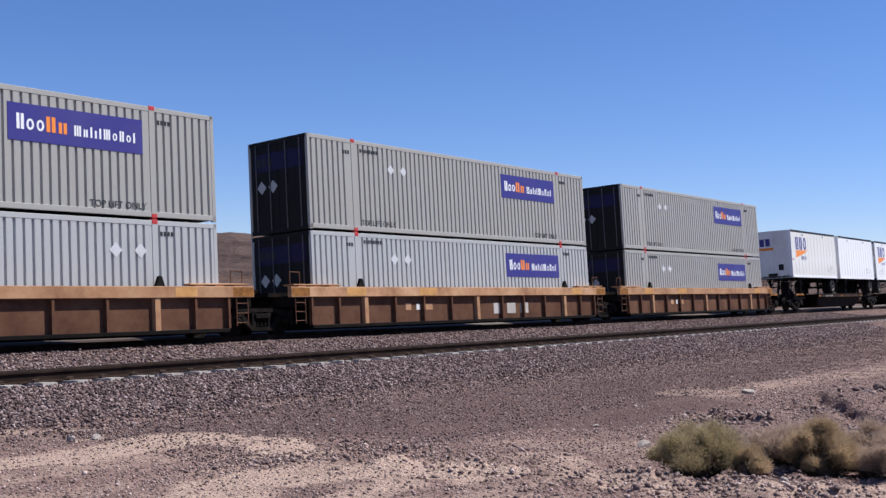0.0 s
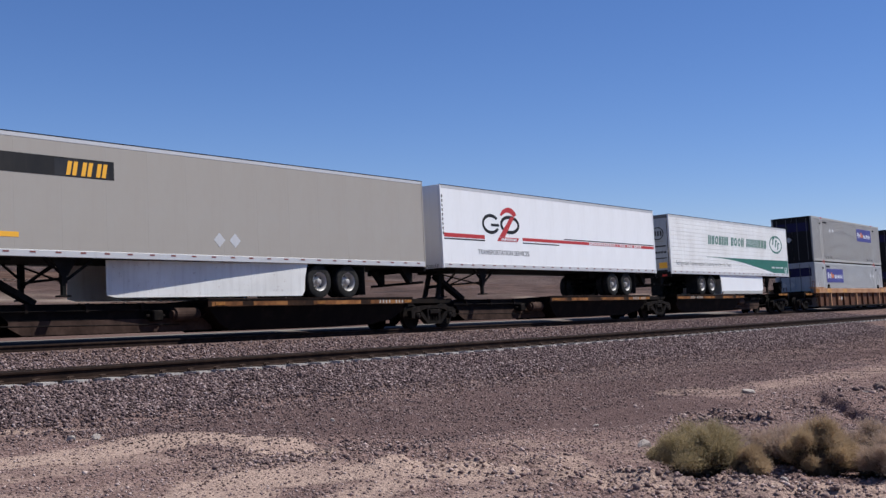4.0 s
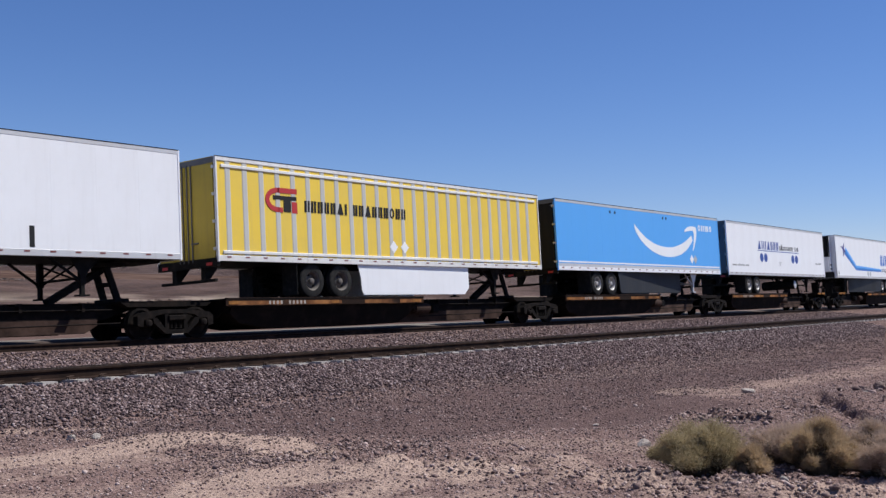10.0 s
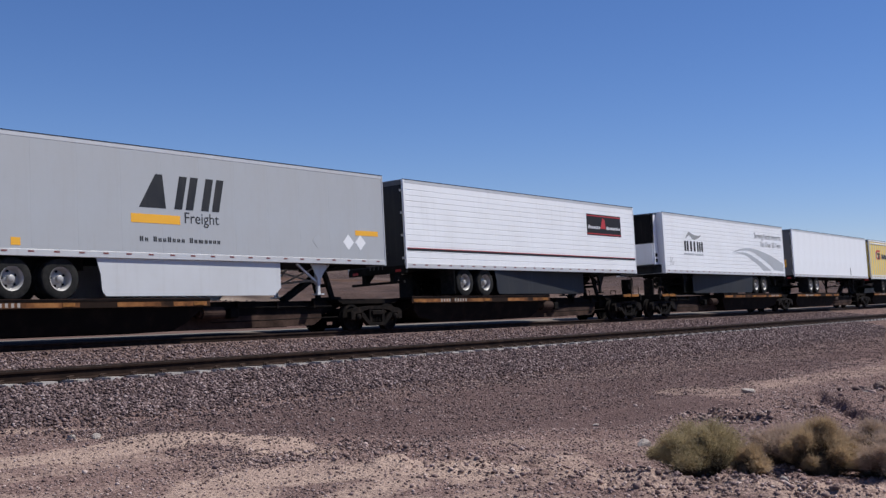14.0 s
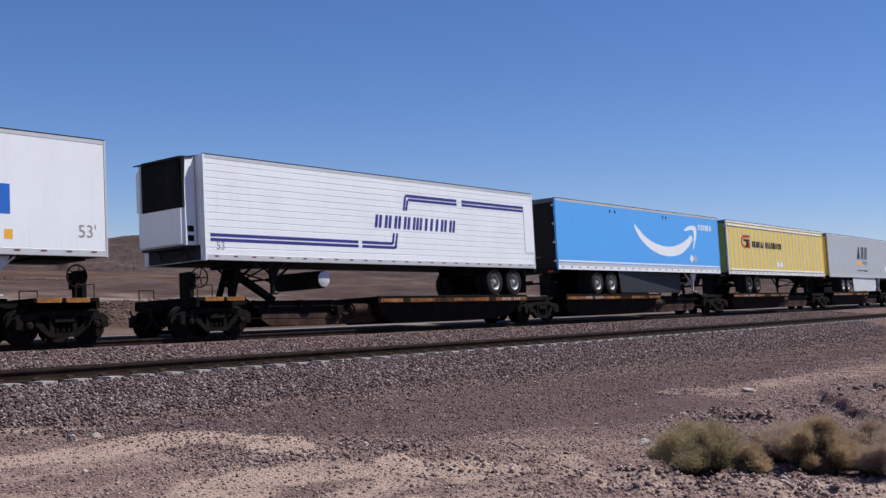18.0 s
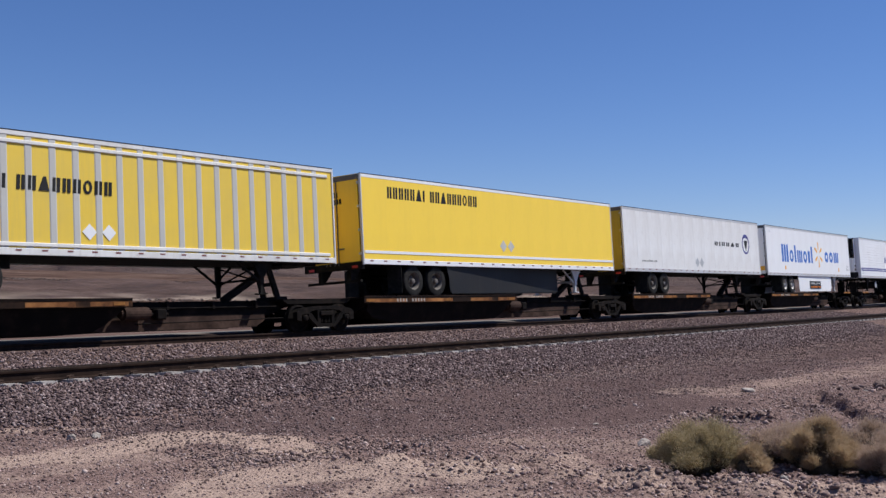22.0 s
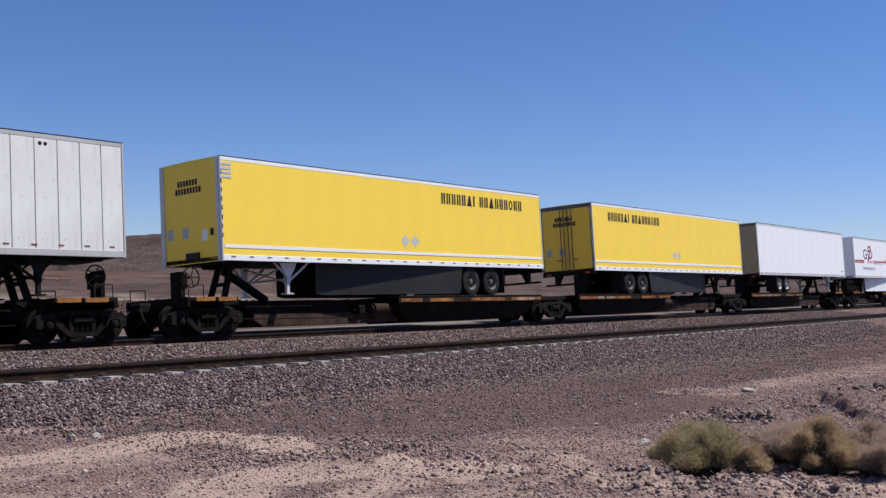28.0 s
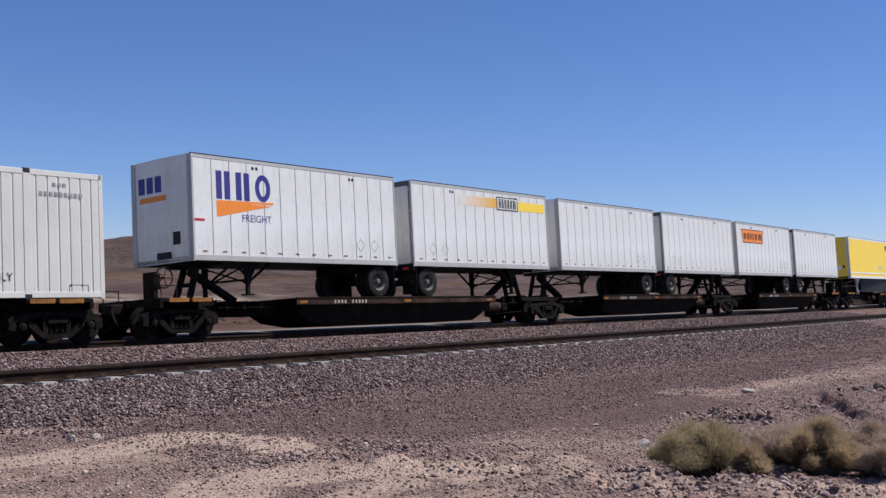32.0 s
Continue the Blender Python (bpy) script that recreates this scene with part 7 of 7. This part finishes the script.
# refrigerated trailer with the road mark
t = REEF_ROAD.ob
bars(t, "HIIM", 2.3, 4.5, 2.12, 2.62, BLACK, gap=0.35)
bars(t, "HHHHHHHHH HHHHHHHH", 2.25, 4.5, 1.93, 2.02, SILVER, gap=0.4)
ribbon(t, [(2.5, 2.78), (2.9, 3.08), (3.3, 2.98), (3.9, 2.92), (4.35, 2.96)], [(2.55, 2.74), (2.9, 2.90), (3.4, 2.70), (3.9, 2.78), (4.30, 2.90)], GREY_INK, "running_mark", "grey running shape")
words(t, "53", 0.6, 0.85, 1.58, GREY_INK)
words(t, "13'6''", 0.6, 1.0, 1.40, GREY_INK)
words(t, "Serving North America", 11.62, 15.8, 3.10, CHARCOAL, "dark grey words")
words(t, "For Over 50 Years", 12.55, 15.78, 2.64, CHARCOAL, "dark grey words")
ribbon(t, [(8.35, 2.22), (9.4, 2.42), (10.9, 2.50), (12.5, 2.38), (14.2, 2.12), (15.95, 1.74)], [(8.35, 2.21), (9.5, 2.33), (10.9, 2.34), (12.3, 2.05), (13.6, 1.68), (14.4, 1.34)], SILVER, "road_mark", "grey curved road shape")
patch(t, [(14.4, 1.34), (15.95, 1.28), (15.95, 1.74), (14.2, 2.12)], SILVER, "road_mark", lift=0.0035)
ribbon(t, [(8.5, 2.20), (10.2, 2.24), (11.6, 1.98), (12.9, 1.62), (13.9, 1.30)], [(8.5, 2.19), (10.0, 2.12), (11.1, 1.83), (12.1, 1.55), (12.7, 1.30)], SILVER, "road_mark", "grey curved road shape", lift=0.006)

# refrigerated trailer with the black sign
t = REEF_SIGN.ob
rect(t, 11.97, 14.9, 2.52, 3.42, BLACK, "sign_panel", "black sign with red edges")
rect(t, 11.97, 14.9, 3.33, 3.37, RED, lift=0.008)
rect(t, 11.97, 14.9, 2.57, 2.61, RED, lift=0.008)
patch(t, [(13.1, 2.82), (13.55, 2.82), (13.5, 3.2), (13.3, 3.28), (13.2, 3.05)], RED, "state_mark", "red plain shape", lift=0.008)
bars(t, "Hxxxxxx", 12.08, 13.05, 2.80, 2.95, WHITE, 0.2, lift=0.009)
bars(t, "Hxxxxxxxx", 13.62, 14.8, 2.80, 2.95, WHITE, 0.2, lift=0.009)
rect(t, 0.08, 16.07, 1.53, 1.61, BLACK, "stripe", "dark red-black stripe")
rect(t, 0.08, 16.07, 1.61, 1.63, RED, "stripe")

# silver van
t = SILVER_VAN.ob
bars(t, "AHH", 6.75, 9.35, 2.34, 3.22, CHARCOAL, 0.22, gap=0.36)
rect(t, 6.5, 8.03, 1.94, 2.17, AMBER, "stripe", "yellow bar")
words(t, "Freight", 8.18, 9.33, 1.99, CHARCOAL, "dark words")
bars(t, "Hx HxxHxxx Hxmxxxx", 6.75, 9.35, 1.47, 1.60, CHARCOAL)
for x, m in ((13.1, SILVER), (14.43, WHITE), (14.97, WHITE)):
    diamond(t, x, 1.7, 0.24, m)
rect(t, 14.75, 15.8, 1.92, 2.08, AMBER)
rect(t, 3.24, 3.48, 1.26, 1.44, AMBER)
for y in (0.75, -0.1):
    on_end(t, y - 0.3, y + 0.25, 2.9, 3.2, CHARCOAL, x=0.012)

# refrigerated trailer with double stripes
t = REEF_DOUBLE.ob
for o in (0.0, -0.13):
    rect(t, 0.2, 6.1, 1.66 + o, 1.75 + o, NAVY, "stripe", "blue stripe")
    patch(t, [(6.25, 1.66 + o), (7.72 - o, 1.66 + o), (7.85 - o, 1.75 + o), (6.3, 1.75 + o)], NAVY, "stripe")
    rect(t, 7.70 - o, 7.80 - o, 1.70 + o, 2.05, NAVY, "stripe", slant=0.25)
    rect(t, 8.33 - o, 8.43 - o, 2.82, 3.30 + o, NAVY, "stripe", slant=0.25)
    rect(t, 8.50 - o, 11.3, 3.28 + o, 3.37 + o, NAVY, "stripe", "blue stripe")
    rect(t, 11.6, 15.5, 3.28 + o, 3.37 + o, NAVY, "stripe", "blue stripe")
bars(t, "HHHHMIIIHH", 6.9, 11.1, 2.20, 2.62, NAVY, 0.2)
words(t, "53", 0.4, 0.68, 1.31, GREY_INK)
patch(t, [(15.50, 1.62), (16.085, 1.62), (16.085, 3.42), (15.72, 3.42), (15.50, 3.2)], WHITE, "corner_plate", "smooth white corner plate", lift=0.012)

# white van with the star
t = VAN_STAR.ob
bars(t, "WoImorI", 2.55, 8.2, 1.84, 2.88, BLUE, gap=0.28)
for k in range(6):
    a = radians(90 + 60 * k)
    c, s = math.cos(a), math.sin(a)
    cx, cz = 9.45, 2.42
    r0, r1, w = 0.26, 0.80, 0.095
    patch(t, [(cx + c * r0 - s * w * 0.6, cz + s * r0 + c * w * 0.6), (cx + c * r0 + s * w * 0.6, cz + s * r0 - c * w * 0.6), (cx + c * r1 + s * w, cz + s * r1 - c * w), (cx + c * r1 - s * w, cz + s * r1 + c * w)], AMBER, "star_ray", "orange star ray")
    part("star_ray", prism(bmesh.new(), [(c * u - s * v * k2 + 0.35, 2.95 + s * u + c * v * k2) for u, v, k2 in ((0.14, 0.05, 1), (0.14, 0.05, -1), (0.42, 0.06, -1), (0.42, 0.06, 1))], "x", -0.004, 0.014), AMBER, t, "orange star ray")
bars(t, "oom", 10.7, 13.6, 1.95, 2.90, BLUE, gap=0.28)
for x in (3.06, 13.55):
    rect(t, x - 0.1, x + 0.1, 1.38, 1.60, AMBER, "sticker", "small yellow sticker")
words(t, "53'", 15.35, 15.82, 1.48, GREY_INK)
rect(t, 7.45, 9.6, 0.24, 0.72, BLACK, "sign_panel", "black rounded sign on the skirt", skin=-1.235, lift=0.022)
words(t, "We're Hiring Drivers", 7.6, 9.45, 0.52, WHITE, "white words", skin=-1.262)
bars(t, "xxxxxHxxHmxxx xxm", 7.6, 9.45, 0.31, 0.43, ORANGE, skin=-1.262)
bars(t, "HHHHHH", 0.1, 0.9, 3.5, 3.65, WHITE)
on_end(t, 0.0, 0.75, 2.05, 2.28, BLUE, "letter_bar", x=0.012)
on_end(t, -0.2, 0.75, 1.35, 1.62, CHARCOAL, "sign_panel", x=0.012)
on_end(t, -1.15, -0.7, 1.3, 1.55, AMBER, "sticker", x=0.012)
for k in range(6):
    on_end(t, 0.6 - 0.16 * k, 0.71 - 0.16 * k, 3.35, 3.55, NAVY, "letter_bar", x=0.012)

# white van with the round wheel mark
t = VAN_WHEEL.ob
bars(t, "HIHHAH", 10.0, 13.2, 2.47, 2.68, CHARCOAL, 0.1, gap=0.4)
hoop(t, 14.22, 2.66, 0.52, 0.54, 0.10, NAVY, "ring_mark", "dark blue ring")
patch(t, [(13.95, 2.86), (14.5, 2.86), (14.22, 2.26)], CHARCOAL, "wheel_mark", "dark wedge")
hoop(t, 14.22, 2.9, 0.36, 0.18, 0.07, NAVY, "ring_mark", a0=10, a1=170)
bars(t, "mmm xiHxxx xxm", 1.7, 3.2, 1.48, 1.58, GREY_INK)
for x in (7.72, 8.25):
    diamond(t, x, 1.55, 0.24, SILVER)
on_end(t, 0.2, 0.75, 2.75, 3.35, CHARCOAL, x=0.012)
on_end(t, -0.1, 0.95, 2.45, 2.58, CHARCOAL, x=0.012)

# short trailers
for i in (0, 2, 8):
    t = PUPS[i].ob
    bars(t, "HHO", 0.85, 2.85, 2.72, 3.5, NAVY, gap=0.36)
    patch(t, [(0.85, 2.22), (0.85, 2.66), (2.9, 2.62)], ORANGE, "wedge_mark", "orange wedge")
    patch(t, [(0.85, 2.62), (0.85, 2.68), (2.95, 2.72), (2.95, 2.66)], ORANGE, "wedge_mark", lift=0.003)
    words(t, "FREIGHT", 1.75, 2.85, 2.13, NAVY, "small dark words")
    if PUPS[i].rear == "R":
        for k in range(3):
            on_end(t, 0.72 - 0.36 * k, 1.0 - 0.36 * k, 3.0, 3.45, NAVY, "letter_bar", x=0.03)
        on_end(t, -0.2, 0.95, 2.75, 2.9, ORANGE, "wedge_mark", x=0.03)
        on_end(t, -0.75, -0.45, 1.5, 1.85, BLACK, "connector", x=0.02)
        rect(t, 0.0, 0.42, 2.08, 2.15, RED, "sticker", "red and white sticker")
t = PUPS[4].ob
patch(t, [(0.78, 3.55), (4.05, 3.55), (3.9, 2.8), (0.93, 2.8)], BLACK, "sign_panel", "orange sign with a dark rim")
patch(t, [(0.84, 3.51), (3.98, 3.51), (3.85, 2.84), (0.98, 2.84)], ORANGE, "sign_panel", lift=0.008)
bars(t, "HHIIOM", 1.1, 3.78, 3.0, 3.34, BLACK, lift=0.012)
on_end(t, -0.9, 0.2, 2.85, 3.3, ORANGE, "sign_panel", x=0.03)
t = PUPS[7].ob
for k in range(9):
    rect(t, 2.7 + 0.26 * k, 2.96 + 0.26 * k, 3.24, 3.6, FADE[k], "stripe", "fading yellow stripe")
rect(t, 6.45, 8.3, 3.22, 3.56, YELLOW, "stripe", "yellow stripe")
rect(t, 5.02, 6.42, 3.18, 3.68, BLACK, "sign_panel", "pale sign with a dark rim", lift=0.006)
rect(t, 5.07, 6.37, 3.22, 3.64, CREAM, "sign_panel", lift=0.009)
bars(t, "HHHHHM", 5.16, 6.28, 3.26, 3.6, BLACK, lift=0.013)
on_end(t, 0.1, 0.9, 2.6, 3.1, ORANGE, "sign_panel", "small orange sign", 0.012)
for p in PUPS:
    for x in (2.2, 6.2):
        for k in (0, 0.14):
            disc(p.ob, x + k, 3.66, 0.05, 0.05, BLACK, "vent", n=10)
    for x in (1.1, 1.75):
        hoop(p.ob, p.X(x), 1.62, 0.2, 0.2, 0.02, GREY_INK, "placard", "bare placard frame", n=4)

# faint marks on the ivory container
for k in range(9):
    rect(TAIL_BOX, 14.45 + 0.13 * k, 14.53 + 0.13 * k, 2.42, 2.52, GREY_INK, "letter_bar")
for k in range(3):
    rect(TAIL_BOX, 14.8 + 0.13 * k, 14.88 + 0.13 * k, 2.66, 2.74, GREY_INK, "letter_bar")
words(TAIL_BOX, "ONLY", 13.05, 13.75, 0.42, CHARCOAL, "dark stencilled word")


# ---- the whole train runs along the curve ----
def motions():
    times = [0.0, 0.5] + [float(t) for t in range(1, 32)] + [31.5, 32.0]
    for ob, q, z in MOVERS:
        walk(ob, [(t, on_line(q + run(t), 0.0, z)) for t in times])
    for ob, q, a in WHEELS:
        # wheels turn while they are near; a turn of r = 0.42 m
        rest = ob.location.copy()
        rows, f0 = [], None
        for f in range(0, 961):
            t = f / 30.0
            s = q + run(t)
            if 2.0 < s < 62.0:
                if f0 is None:
                    f0 = run(t)
                    if f:
                        rows.append((0.0, Matrix.Translation(rest)))
                rows.append((t, Matrix.Translation(rest) @ Matrix.Rotation((run(t) - f0) / 0.42, 4, "Y")))
        if rows:
            if rows[-1][0] < 31.99:
                rows.append((32.0, rows[-1][1]))
            walk(ob, rows)


motions()
